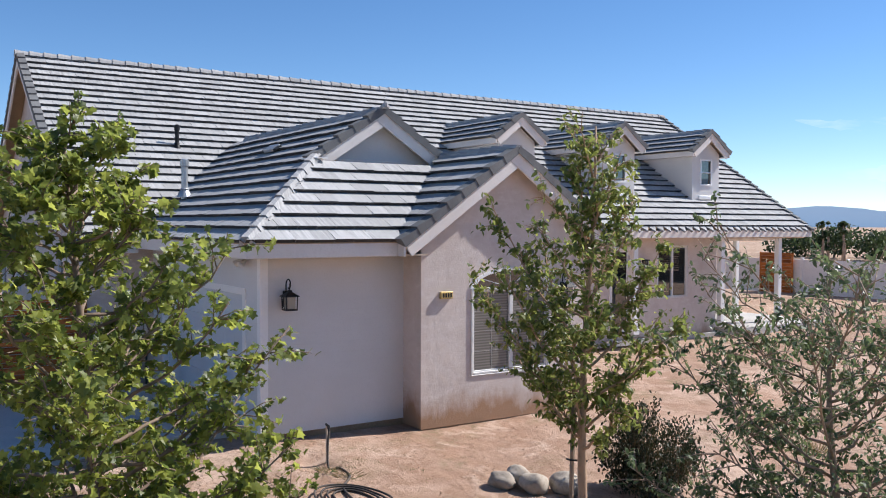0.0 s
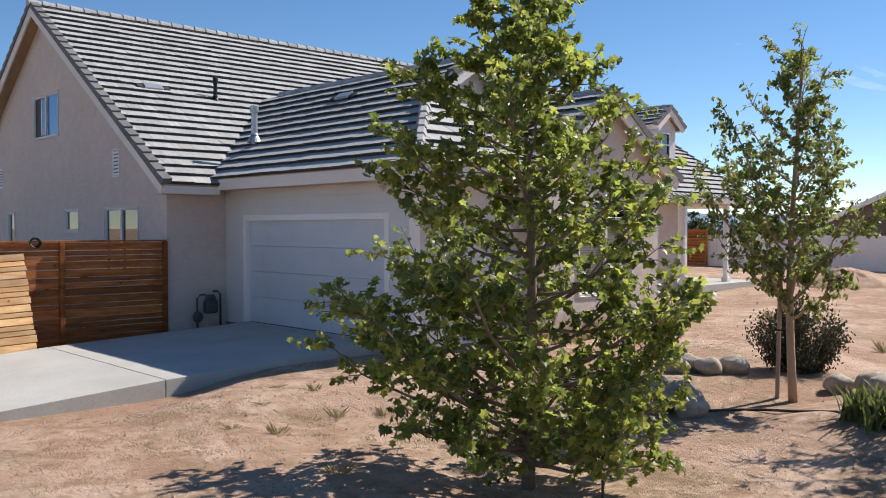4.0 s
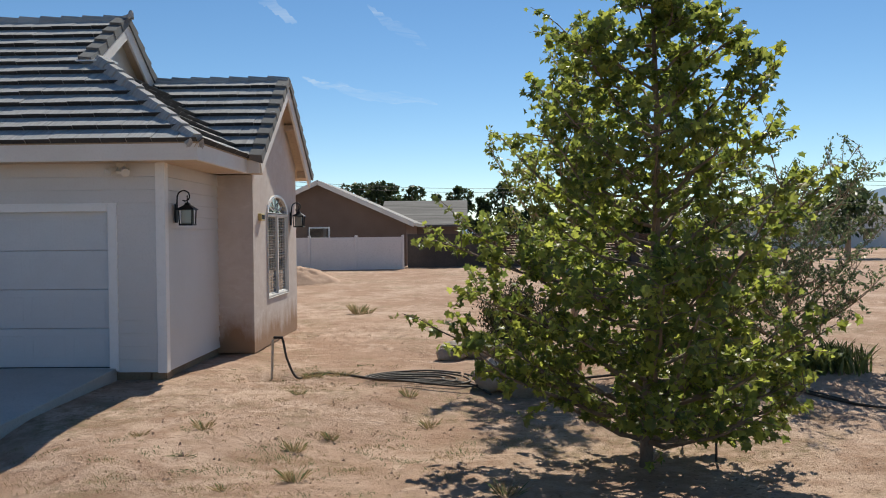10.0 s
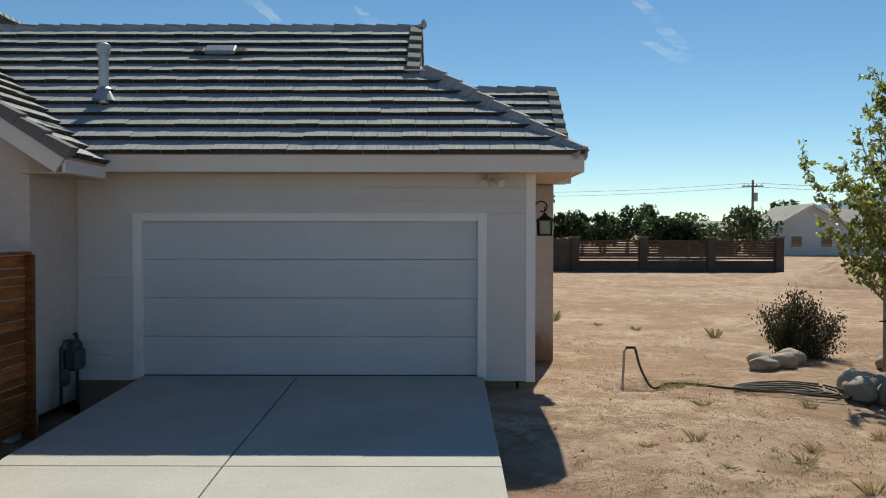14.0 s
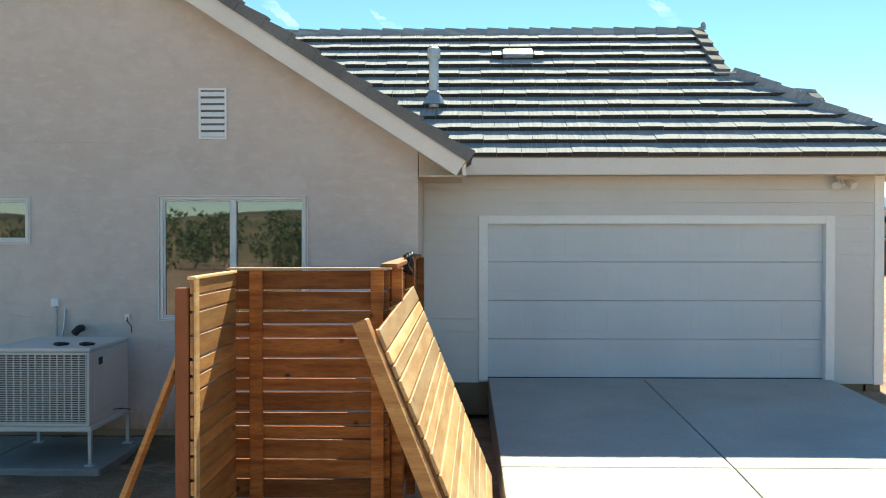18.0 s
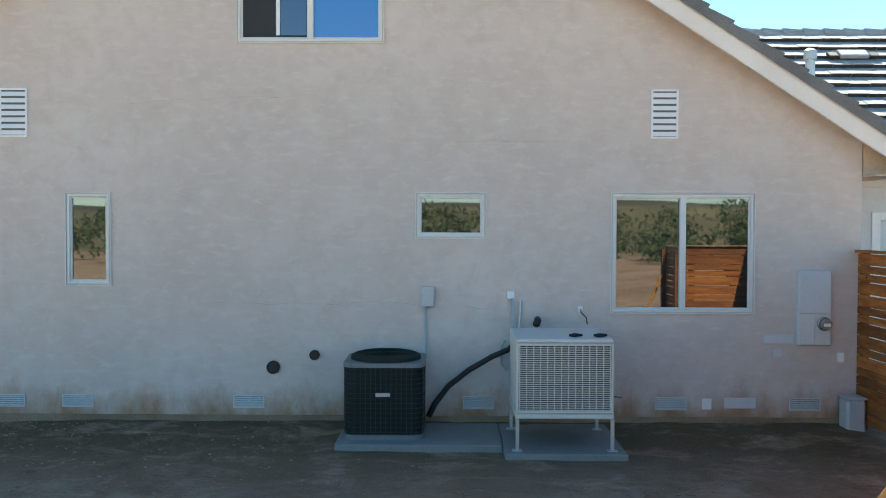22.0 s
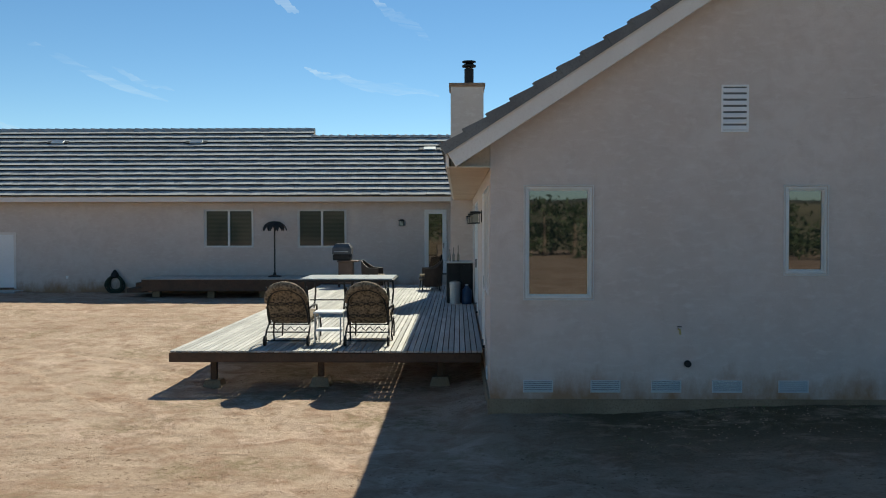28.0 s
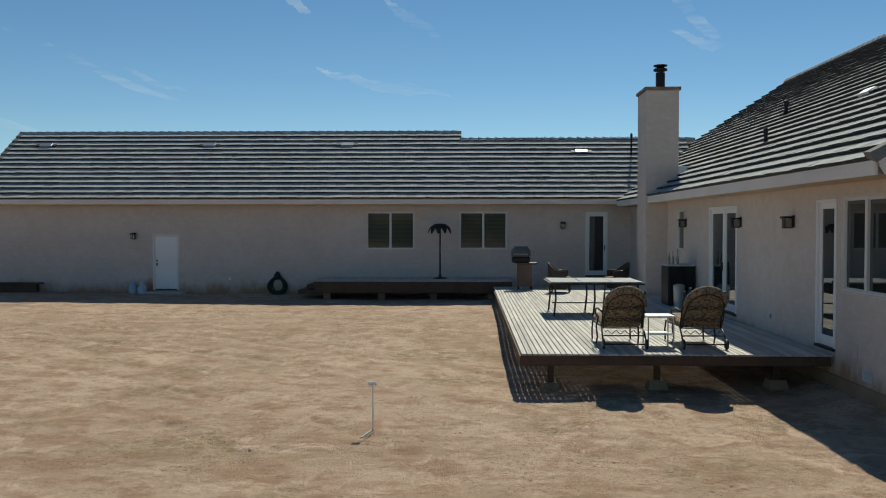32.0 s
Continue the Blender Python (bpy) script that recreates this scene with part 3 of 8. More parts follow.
# wing roof
WT = 0.668
wc = 1 / math.hypot(1, WT)
wing_roof = thing("wing_roof", (-26, 23.8, 3.0), "grey flat concrete tile roof over the rear wing", "roof", kind="structure")
slope("south", (-38.4, 19.6, 2.95), (1, 0, 0), (0, 1, WT), 4.2 / wc, lambda v: (0.0, 18.13 if v > 3.66 / wc else 27.0), wing_roof, "", seed=9)
slope("north", (-9, 28.0, 2.95), (-1, 0, 0), (0, -1, WT), 4.2 / wc, lambda v: (11.3 if v > 3.66 / wc else 0.0, 29.4), wing_roof, "", seed=10)
ridge_caps((-38.4, 23.8, 5.76), (-20.27, 23.8, 5.76), wing_roof)
ridge_caps((-20.3, 23.27, 5.41), (-11.0, 23.27, 5.41), wing_roof)

# ---- eaves, verges and gablets ----
SOFFIT = surface("soffit_wood", (0.55, 0.42, 0.30), (0.62, 0.50, 0.37), 1.0, 25, 0.7, 0.2, 0.003)


RAKE = surface("dark_rake_tile", (0.14, 0.14, 0.14), (0.21, 0.21, 0.205), 1.2, 40, 0.9, 0.3, 0.004, spec=0.2)


def verge(parent, foot, top, out, drop=0.02):
    """Barge board and stepped rake tiles up one gable edge; out: the outward level way."""
    foot, top, out = Vector(foot), Vector(top), Vector(out)
    if foot.x + foot.y > top.x + top.y:
        foot, top = foot + out * 0.005, top + out * 0.005
    d = (top - foot).normalized()
    side = d.cross(out).normalized()
    nrm = side if side.z > 0 else -side
    b = Build()
    a0, a1 = foot - nrm * 0.16, top - nrm * 0.16
    b.beam(a0 - out * 0.02, a1 - out * 0.02, 0.045, 0.24, up=nrm, c=0.006)
    part("barge_board", b, TRIM, parent)
    s = Build()
    s.beam(foot - nrm * 0.10 - out * 0.22, top - nrm * 0.10 - out * 0.22, 0.40, 0.02, up=nrm)
    part("verge_soffit", s, SOFFIT, parent)
    r = Build()
    n = max(1, round((top - foot).length / 0.36))
    L = (top - foot).length / n
    for i in range(n):
        p, q = foot + d * (L * i - 0.03), foot + d * (L * (i + 1))
        lift = 0.03
        ring = lambda c, h, w: [c - nrm * 0.075 + out * w, c + nrm * (h) + out * w, c + nrm * (h + 0.012) - out * 0.16, c - nrm * 0.0 - out * 0.16]
        vs = ring(p, 0.055 + lift, 0.042) + ring(q, 0.040, 0.032)
        r.add(vs, [(0, 1, 5, 4), (1, 2, 6, 5), (2, 3, 7, 6), (0, 4, 7, 3), (0, 3, 2, 1), (4, 5, 6, 7)])
    part("rake_tiles", r, RAKE, parent)


def fascia(parent, a, b, h=0.20, mat=None, name="fascia"):
    part(name, Build().beam(a, b, 0.045, h, c=0.005), mat or TRIM, parent)


# main house
verge(main_roof, (0.62, -0.36, 2.90), (-7.03, -0.36, 7.86), (0, -1, 0))
verge(main_roof, (-14.68, -0.36, 2.90), (-7.03, -0.36, 7.86), (0, -1, 0))
verge(main_roof, (0.20, 24.35, 3.12), (-7.03, 24.35, 7.86), (0, 1, 0))
fascia(main_roof, (-14.64, -0.33, 2.77), (-14.64, 19.62, 2.77), 0.22)
part("soffit", Build().box(-14.62, -0.30, 2.66, -14.08, 19.62, 2.68), SOFFIT, main_roof)
fascia(main_roof, (0.56, -0.33, 2.77), (0.56, 0.90, 2.77), 0.20)
part("soffit", Build().box(0.02, -0.30, 2.66, 0.54, 0.93, 2.68), SOFFIT, main_roof)
fascia(main_roof, (0.18, 8.1, 3.0), (0.18, 24.3, 3.0), 0.22)
part("soffit", Build().box(-0.6, 8.1, 2.90, 0.16, 24.0, 2.92), SOFFIT, main_roof)
# garage
fascia(garage_roof, (0.56, 0.89, 2.875), (6.84, 0.89, 2.875), 0.22)
fascia(garage_roof, (6.83, 0.87, 2.875), (6.83, 3.50, 2.875), 0.22)
part("soffit", Build().box(0.0, 0.92, 2.775, 6.81, 1.36, 2.80), SOFFIT, garage_roof)
part("soffit", Build().box(6.23, 1.36, 2.775, 6.81, 3.92, 2.80), SOFFIT, garage_roof)
verge(garage_roof, (4.60, 2.92, 4.46), (4.60, 4.46, 5.47), (1, 0, 0))
verge(garage_roof, (4.60, 6.00, 4.46), (4.60, 4.46, 5.47), (1, 0, 0))
gab = Build().slab([[(2.9, 4.30), (6.0, 4.30), (4.46, 5.36)]], east(4.36), 0.1)
part("gablet_board", gab, SIDING, garage_roof, "white painted gablet boarding")
part("gablet_rail", Build().box(4.36, 2.95, 4.40, 4.42, 5.9, 4.50, 0.006), TRIM, garage_roof)
part("flashing", Build().box(4.40, 2.85, 4.455, 4.95, 3.12, 4.475), WHITE, garage_roof, "white metal hip flashing")
# front bay
verge(bay_roof, (7.06, 3.45, 2.995), (7.06, 5.77, 4.62), (1, 0, 0))
verge(bay_roof, (7.06, 8.09, 2.995), (7.06, 5.77, 4.62), (1, 0, 0))
fascia(bay_roof, (6.3, 3.49, 2.875), (7.04, 3.49, 2.875), 0.22)
part("soffit", Build().box(6.1, 3.50, 2.775, 7.0, 3.93, 2.80), SOFFIT, bay_roof)
for y in (3.75, 5.0, 6.55, 7.8):
    part("outlooker", Build().box(6.82, y - 0.045, 4.30 - abs(y - 5.77) * 0.66, 7.02, y + 0.045, 4.42 - abs(y - 5.77) * 0.66, 0.004), SOFFIT, bay_roof)
# wing
fascia(wing_roof, (-38.4, 19.64, 2.86), (-13.9, 19.64, 2.86), 0.20)
part("soffit", Build().box(-38.4, 19.66, 2.74, -14.6, 20.17, 2.76), SOFFIT, wing_roof)
verge(wing_roof, (-38.4, 19.6, 2.95), (-38.4, 23.8, 5.76), (-1, 0, 0))
wall("wall_wing_end", [[(-28.0, -0.6), (-20.4, -0.6), (-20.4, 2.9), (-23.8, 5.2), (-28.0, 2.9)]], west(-38.0), STUCCO, "tan stucco end wall of the rear wing")
wall("stem_wall_south", [rect(-14.07, 0.0, -1.1, FLOOR_Z + 0.0)], south(-0.03), FOOTING, "bare concrete stem wall with dirt stains", 0.2)
wall("stem_wall_west", [rect(-20.17, -0.0, -1.1, FLOOR_Z)], west(-14.10), FOOTING, "bare concrete stem wall", 0.2)
wall("stem_wall_garage", [rect(5.5, 6.24, -0.5, -0.05)], south(1.38), FOOTING, "bare concrete stem wall", 0.2)
wall("stem_wall_garage_east", [rect(1.38, 4.1, -0.5, -0.05)], east(6.21), FOOTING, "bare concrete stem wall", 0.2)
wall("stem_wall_bay", [rect(3.95, 7.6, -0.5, -0.15)], east(6.80), FOOTING, "bare concrete stem wall", 0.2)
tagged(part("footing_garage", Build().box(0.02, 1.374, -0.5, 0.89, 1.56, -0.055), FOOTING), "bare concrete footing", "footing", kind="structure")
tagged(part("footing_garage", Build().box(6.04, 1.374, -0.5, 6.216, 1.60, -0.062), FOOTING), "bare concrete footing", "footing", kind="structure")
part("eave_return", Build().slab([[(-14.60, 2.66), (-14.08, 2.66), (-14.08, 3.14), (-14.60, 2.80)]], south(-0.02), 0.04), SOFFIT, main_roof)
part("eave_return", Build().slab([[(0.01, 2.66), (0.54, 2.66), (0.54, 2.80), (0.01, 3.14)]], south(-0.02), 0.04), SOFFIT, main_roof)
tagged(part("floor_slab", Build().box(-13.8, 0.3, -0.45, -0.4, 23.7, -0.30), CONCRETE), "plain concrete floor inside the house", "floor", kind="structure")
tagged(part("garage_floor", Build().box(0.1, 1.60, -0.3, 6.0, 7.5, -0.02), CONCRETE), "plain concrete garage floor", "floor", kind="structure")
tagged(part("ceiling", Build().box(-13.8, 0.3, 2.75, -0.7, 23.7, 2.85), WHITE), "plain white ceiling inside the house", "ceiling", kind="structure")
tagged(part("wing_back_wall", Build().box(-38.0, 27.3, -0.6, -14, 27.5, 3.0), STUCCO), "plain far wall of the rear wing", "wall", kind="structure")
tagged(part("inner_wall", Build().box(-14.0, 20.0, -0.5, -13.8, 23.8, 2.75), STUCCO), "plain inner wall between house and wing", "wall", kind="structure")

# ---- dormers ----
def dormer(y):
    t = thing("dormer", (-1.3, y, 4.2), "small gabled dormer with a white sash window and grey tile roof", "dormer", "dormers on the front slope", "structure")
    f = east(-1.30)
    b = Build().slab([[(y - 0.68, 3.95), (y + 0.68, 3.95), (y + 0.68, 5.75), (y, 6.25), (y - 0.68, 5.75)], rect(y - 0.24, y + 0.24, 4.70, 5.50)], f, 0.1)
    part("front_wall", b, SIDING, t)
    for s in (-1, 1):
        part("cheek_wall", Build().slab([[(-1.40, 3.9), (-1.40, 5.75), (-4.1, 5.75)]], lambda u, w, d: (u, y + s * (0.68 - d), w), 0.08), SIDING, t)
    w = Build()
    for r in ((y - 0.30, y - 0.24, 4.64, 5.56), (y + 0.24, y + 0.30, 4.64, 5.56), (y - 0.24, y + 0.24, 4.64, 4.70), (y - 0.24, y + 0.24, 5.50, 5.56), (y - 0.24, y + 0.24, 5.08, 5.12)):
        w.fbox(f, *r, -0.03, 0.03, 0.006)
    wf = part("window_frame", w, WHITE, t)
    part("pane", Build().fbox(f, y - 0.24, y + 0.24, 4.70, 5.50, 0.035, 0.045), GLASS, wf)
    part("sill", Build().fbox(f, y - 0.36, y + 0.36, 4.18, 4.30, -0.05, 0.02, 0.01), WHITE, t)
    zr, ze = 6.52, 5.80
    run = 0.95
    tn = (zr - ze) / run
    k = math.hypot(1, tn)
    slope("s", (-1.05, y - run, ze), (1, 0, 0), (0, 1, tn), run * k, lambda v: (-3.25 - 1.05 * v / k, 0.0), t, "", expo=0.29, seed=20)
    slope("n", (-1.05, y + run, ze), (-1, 0, 0), (0, -1, tn), run * k, lambda v: (0.0, 3.25 + 1.05 * v / k), t, "", expo=0.29, seed=21)
    ridge_caps((-5.0, y, zr), (-1.03, y, zr), t, 0.2)
    verge(t, (-1.05, y - run, ze), (-1.05, y, zr), (1, 0, 0))
    verge(t, (-1.05, y + run, ze), (-1.05, y, zr), (1, 0, 0))
    for s in (-1, 1):
        part("fascia", Build().beam((-4.3, y + s * (run - 0.03), ze - 0.09), (-1.05, y + s * (run - 0.03), ze - 0.09), 0.04, 0.17), TRIM, t)
        part("soffit", Build().box(-4.2, min(y + s * 0.68, y + s * 0.92), ze - 0.17, -1.06, max(y + s * 0.68, y + s * 0.92), ze - 0.15), TRIM, t)


for y in (12.21, 16.35, 20.45):
    dormer(y)

# ---- windows and doors ----
BLUE = glass("blue_film_glass", (0.01, 0.13, 0.42), 0.12)
BLACK = surface("black_rubber", (0.015, 0.015, 0.015), (0.022, 0.022, 0.022), 4, 30, 0.6, 0.1, 0.002)
INNERBAR = surface("grey_inner_bar", (0.30, 0.29, 0.27), (0.36, 0.35, 0.33), 1, 20, 0.6, 0.05, 0.002)


FRAMEWHITE = surface("weathered_vinyl", (0.66, 0.65, 0.62), (0.73, 0.72, 0.69), 1.0, 20, 0.45, 0.05, 0.002, fleck=0.95)


def window(name, to3, u0, u1, w0, w1, n, label, panes=None, trim=0.028, grid=0):
    """A vinyl window in its opening: outer frame, sashes, n panes."""
    t = thing(name, to3((u0 + u1) / 2, w0, 0), label, "window", kind="structure")
    b = Build()
    e, rim, trim = 0.03, trim, trim - 0.024
    for r in ((u0 - trim, u0 + e, w0 - trim, w1 + trim), (u1 - e, u1 + trim, w0 - trim, w1 + trim), (u0 + e, u1 - e, w0 - trim, w0 + e), (u0 + e, u1 - e, w1 - e, w1 + trim)):
        b.fbox(to3, *r, -0.012, 0.07, 0.005)
    for r in ((u0 - rim, u0 - rim + 0.013, w0 - rim, w1 + rim), (u1 + rim - 0.013, u1 + rim, w0 - rim, w1 + rim), (u0 - rim + 0.013, u1 + rim - 0.013, w0 - rim, w0 - rim + 0.013), (u0 - rim + 0.013, u1 + rim - 0.013, w1 + rim - 0.013, w1 + rim)):
        b.fbox(to3, *r, -0.024, 0.0, 0.003)
    fr = part("window_frame", b, FRAMEWHITE, t)
    step = (u1 - u0) / n
    for i in range(n):
        a, c = u0 + i * step + e * (i == 0), u0 + (i + 1) * step - e * (i == n - 1)
        if i:
            part("mullion", Build().fbox(to3, a - 0.04, a + 0.04, w0 + e, w1 - e, -0.012, 0.06, 0.006), FRAMEWHITE, t)
        s = Build()
        q = 0.022
        for r in ((a + 0.0, a + q, w0 + e, w1 - e), (c - q, c, w0 + e, w1 - e), (a + q, c - q, w0 + e, w0 + e + q), (a + q, c - q, w1 - e - q, w1 - e)):
            s.fbox(to3, *r, 0.012, 0.052, 0.004)
        sash = part("sash", s, FRAMEWHITE, t)
        part("pane", Build().fbox(to3, a + 0.02, c - 0.02, w0 + e + 0.02, w1 - e - 0.02, 0.036, 0.044), (panes or [GLASS] * n)[i], sash)
        if grid:
            g = Build()
            for k in range(1, grid):
                w = w0 + e + (w1 - w0 - 2 * e) * k / grid
                g.fbox(to3, a + q, c - q, w - 0.005, w + 0.005, 0.033, 0.0365)
            g.fbox(to3, (a + c) / 2 - 0.005, (a + c) / 2 + 0.005, w0 + e + q, w1 - e - q, 0.0325, 0.0365)
            part("grille", g, INNERBAR, sash)
    return t


def blind_glass(name, a, b):
    """A pane with lowered blind slats close behind it."""
    m, nt, bs = material(name)
    wave = nt.nodes.new("ShaderNodeTexWave")
    wave.bands_direction = "Z"
    wave.inputs["Scale"].default_value, wave.inputs["Distortion"].default_value = 6.5, 0.2
    nt.links.new(worldco(nt), wave.inputs["Vector"])
    nt.links.new(mixed(nt, wave.outputs["Fac"], a, b), bs.inputs["Base Color"])
    bs.inputs["Roughness"].default_value, bs.inputs["Specular IOR Level"].default_value = 0.03, 0.6
    return m


BLINDGLASS = blind_glass("glass_over_blind", (0.035, 0.04, 0.035), (0.08, 0.085, 0.075))
BAYGLASS = blind_glass("glass_over_pale_blind", (0.13, 0.125, 0.11), (0.22, 0.21, 0.19))
S0, W0, Y20, B0 = south(0.0), west(-14.07), south(20.17), east(6.82)
window("window_1", S0, -13.60, -12.72, 0.935, 2.42, 1, "tall white-framed fixed window in the stucco gable wall")
window("window_2", S0, -10.15, -9.615, 1.265, 2.415, 1, "narrow white-framed window in the stucco gable wall")
window("window_3", S0, -5.655, -4.80, 1.885, 2.425, 1, "small white-framed window high in the stucco wall")
window("window_4", S0, -3.16, -1.375, 0.935, 2.43, 2, "wide two-pane white-framed window reflecting the yard")
t = window("window_5", S0, -7.945, -6.11, 4.37, 5.50, 2, "white-framed upper window, half open, blue film on the glass", [BLACK, BLUE])
part("screen_bar", Build().fbox(S0, -7.47, -7.42, 4.45, 5.43, 0.03, 0.05), WHITE, t)
part("inner_film", Build().fbox(S0, -7.41, -7.08, 4.45, 5.43, 0.028, 0.034), glass("dark_blue_glass", (0.01, 0.02, 0.06)), t)
window("window_6", W0, -2.0, -0.40, 0.97, 2.43, 2, "two-pane white-framed window in the rear wall")
window("window_7", W0, -13.0, -12.25, 1.3, 2.43, 1, "narrow white-framed window beside the chimney")
window("window_8", Y20, -23.72, -21.97, 1.12, 2.48, 2, "two-pane white-framed window with lowered blinds", [BLINDGLASS, BLINDGLASS])
window("window_9", Y20, -20.31, -18.58, 1.12, 2.48, 2, "two-pane white-framed window with lowered blinds", [BLINDGLASS, BLINDGLASS])
window("window_10", east(-0.6), 17.4, 18.75, 0.95, 2.6, 2, "two-pane white-framed window under the porch")
t = window("window_11", B0, 4.97, 6.65, 0.69, 2.16, 2, "white two-sash bay window with grilles below an arched light", [BAYGLASS, BAYGLASS], grid=4)
b = Build()
pts = [(5.81 + 0.84 * math.cos(a), 2.18 + 0.32 * math.sin(a)) for a in np.linspace(0, math.pi, 15)]
for p, q in zip(pts, pts[1:]):
    k = lambda c, s: (5.81 + (c[0] - 5.81) * s, 2.18 + (c[1] - 2.18) * s)
    o = [k(p, 0.93), k(q, 0.93), k(q, 1.06), k(p, 1.06)]
    b.add([B0(u, w, d) for d in (-0.022, 0.06) for u, w in o], [(0, 1, 2, 3), (7, 6, 5, 4), (0, 4, 5, 1), (1, 5, 6, 2), (2, 6, 7, 3), (3, 7, 4, 0)])
part("arch_frame", b, WHITE, t)
b = Build().slab([[(5.81 + 0.82 * math.cos(a), 2.19 + 0.30 * math.sin(a)) for a in np.linspace(0, math.pi, 15)]], lambda u, w, d: B0(u, w, 0.036 + d), 0.008)
part("arch_pane", b, GLASS, t)
b = Build()
for a in (0.6, 1.1, 1.57, 2.04, 2.54):
    p, q = (5.81 + 0.25 * math.cos(a), 2.20 + 0.05 * math.sin(a)), (5.81 + 0.80 * math.cos(a), 2.18 + 0.30 * math.sin(a))
    b.beam(B0(*p, 0.03), B0(*q, 0.03), 0.012, 0.012)
part("arch_bars", b, WHITE, t)


def glass_door(name, to3, u0, u1, w0, w1, n, label):
    t = thing(name, to3((u0 + u1) / 2, w0, 0), label, "door", kind="structure")
    b = Build()
    for r in ((u0, u0 + 0.06, w0, w1), (u1 - 0.06, u1, w0, w1), (u0 + 0.06, u1 - 0.06, w1 - 0.06, w1)):
        b.fbox(to3, *r, -0.025, 0.10, 0.006)
    part("door_frame", b, WHITE, t)
    part("threshold", Build().fbox(to3, u0, u1, w0, w0 + 0.05, -0.04, 0.12, 0.005), DARK, t)
    for i in range(n):
        a = u0 + 0.06 + (u1 - u0 - 0.12) * i / n
        c = u0 + 0.06 + (u1 - u0 - 0.12) * (i + 1) / n
        l = Build()
        dd = 0.02 + 0.03 * i
        for r in ((a, a + 0.09, w0 + 0.05, w1 - 0.06), (c - 0.09, c, w0 + 0.05, w1 - 0.06), (a + 0.09, c - 0.09, w0 + 0.05, w0 + 0.22), (a + 0.09, c - 0.09, w1 - 0.16, w1 - 0.06)):
            l.fbox(to3, *r, dd, dd + 0.04, 0.004)
        leaf = part("door_leaf", l, WHITE, t)
        part("pane", Build().fbox(to3, a + 0.08, c - 0.08, w0 + 0.21, w1 - 0.15, dd + 0.015, dd + 0.025), GLASS, leaf)
        if i == 0:
            part("handle", Build().fbox(to3, c - 0.055, c - 0.03, w0 + 0.95, w0 + 1.15, dd - 0.05, dd, 0.006), DARK, leaf)
    return t


glass_door("door_1", W0, -3.05, -2.25, -0.05, 2.43, 1, "white glazed patio door in the rear wall")
glass_door("door_2", W0, -9.70, -7.50, -0.02, 2.43, 2, "white sliding glass door onto the deck")
glass_door("door_3", Y20, -15.72, -14.92, 0.12, 2.48, 1, "white glazed door at the corner of the wing")
glass_door("door_4", east(-0.6), 15.3, 16.2, -0.1, 2.6, 1, "dark glazed front door under the porch")
t = thing("door_5", (-31.2, 20.17, -0.4), "plain white service door in the shaded wing wall", "door", kind="structure")
b = Build()
for r in ((-31.66, -31.58, -0.40, 1.66), (-30.76, -30.68, -0.40, 1.66), (-31.58, -30.76, 1.58, 1.66)):
    b.fbox(Y20, *r, -0.02, 0.1, 0.006)
part("door_frame", b, TRIM, t)
leaf = part("door_leaf", Build().fbox(Y20, -31.58, -30.76, -0.36, 1.58, 0.01, 0.05, 0.004), WHITE, t)
part("knob", Build().lathe(-31.50, 20.12, [(0.012, 0.52), (0.03, 0.54), (0.03, 0.58), (0.012, 0.60)], 10), DARK, leaf)
part("deadbolt", Build().lathe(-31.50, 20.14, [(0.022, 0.66), (0.028, 0.68), (0.022, 0.72)], 10), DARK, leaf)
part("doorstep", Build().box(-31.8, 19.5, -0.66, -30.4, 20.14, -0.44, 0.02), CONCRETE, t)

# garage door
G = south(1.36)
t = thing("garage_door", (3.18, 1.4, 0.0), "closed white sectional garage door with embossed panels", "garage door", kind="structure")
for i in range(4):
    z0, z1 = 0.012 + i * 0.531, 0.012 + (i + 1) * 0.531 - 0.005
    s = part("door_section", Build().fbox(G, 0.89, 5.475, z0, z1, 0.07, 0.12, 0.006), DOORPAINT, t)
    for k in range(8):
        u0 = 0.96 + k * 0.5655
        u1, a, c = u0 + 0.47, z0 + 0.10, z1 - 0.10
        e = Build()
        for r in ((u0, u0 + 0.035, a, c), (u1 - 0.035, u1, a, c), (u0 + 0.035, u1 - 0.035, a, a + 0.035), (u0 + 0.035, u1 - 0.035, c - 0.035, c)):
            e.fbox(G, *r, 0.0682, 0.072, 0.0015)
        part("panel_moulding", e, DOORPAINT, s)
part("door_seal", Build().fbox(G, 0.89, 5.475, 0.0, 0.012, 0.06, 0.11), BLACK, t)
b = Build()
for r in ((0.765, 0.89, -0.03, 2.24), (5.475, 5.60, -0.03, 2.24), (0.89, 5.475, 2.125, 2.24)):
    b.fbox(G, *r, -0.035, 0.09, 0.006)
part("door_trim", b, WHITE, t)

# lap siding boards
def siding(name, to3, u0, u1, w0, w1, wallname, drop=0.176):
    n = round((w1 - w0) / drop)
    base = bpy.data.objects[wallname]
    for i in range(n):
        a = w0 + i * drop
        c = min(a + drop - 0.004, w1)
        b = Build().add([to3(u, w, d) for u in (u0, u1) for w, d in ((a, -0.026), (a, 0.0), (c, 0.0), (c, -0.006))],
                        [(0, 1, 2, 3), (7, 6, 5, 4), (0, 3, 7, 4), (0, 4, 5, 1), (2, 6, 7, 3)])
        part("siding_board", b, SIDING, base)


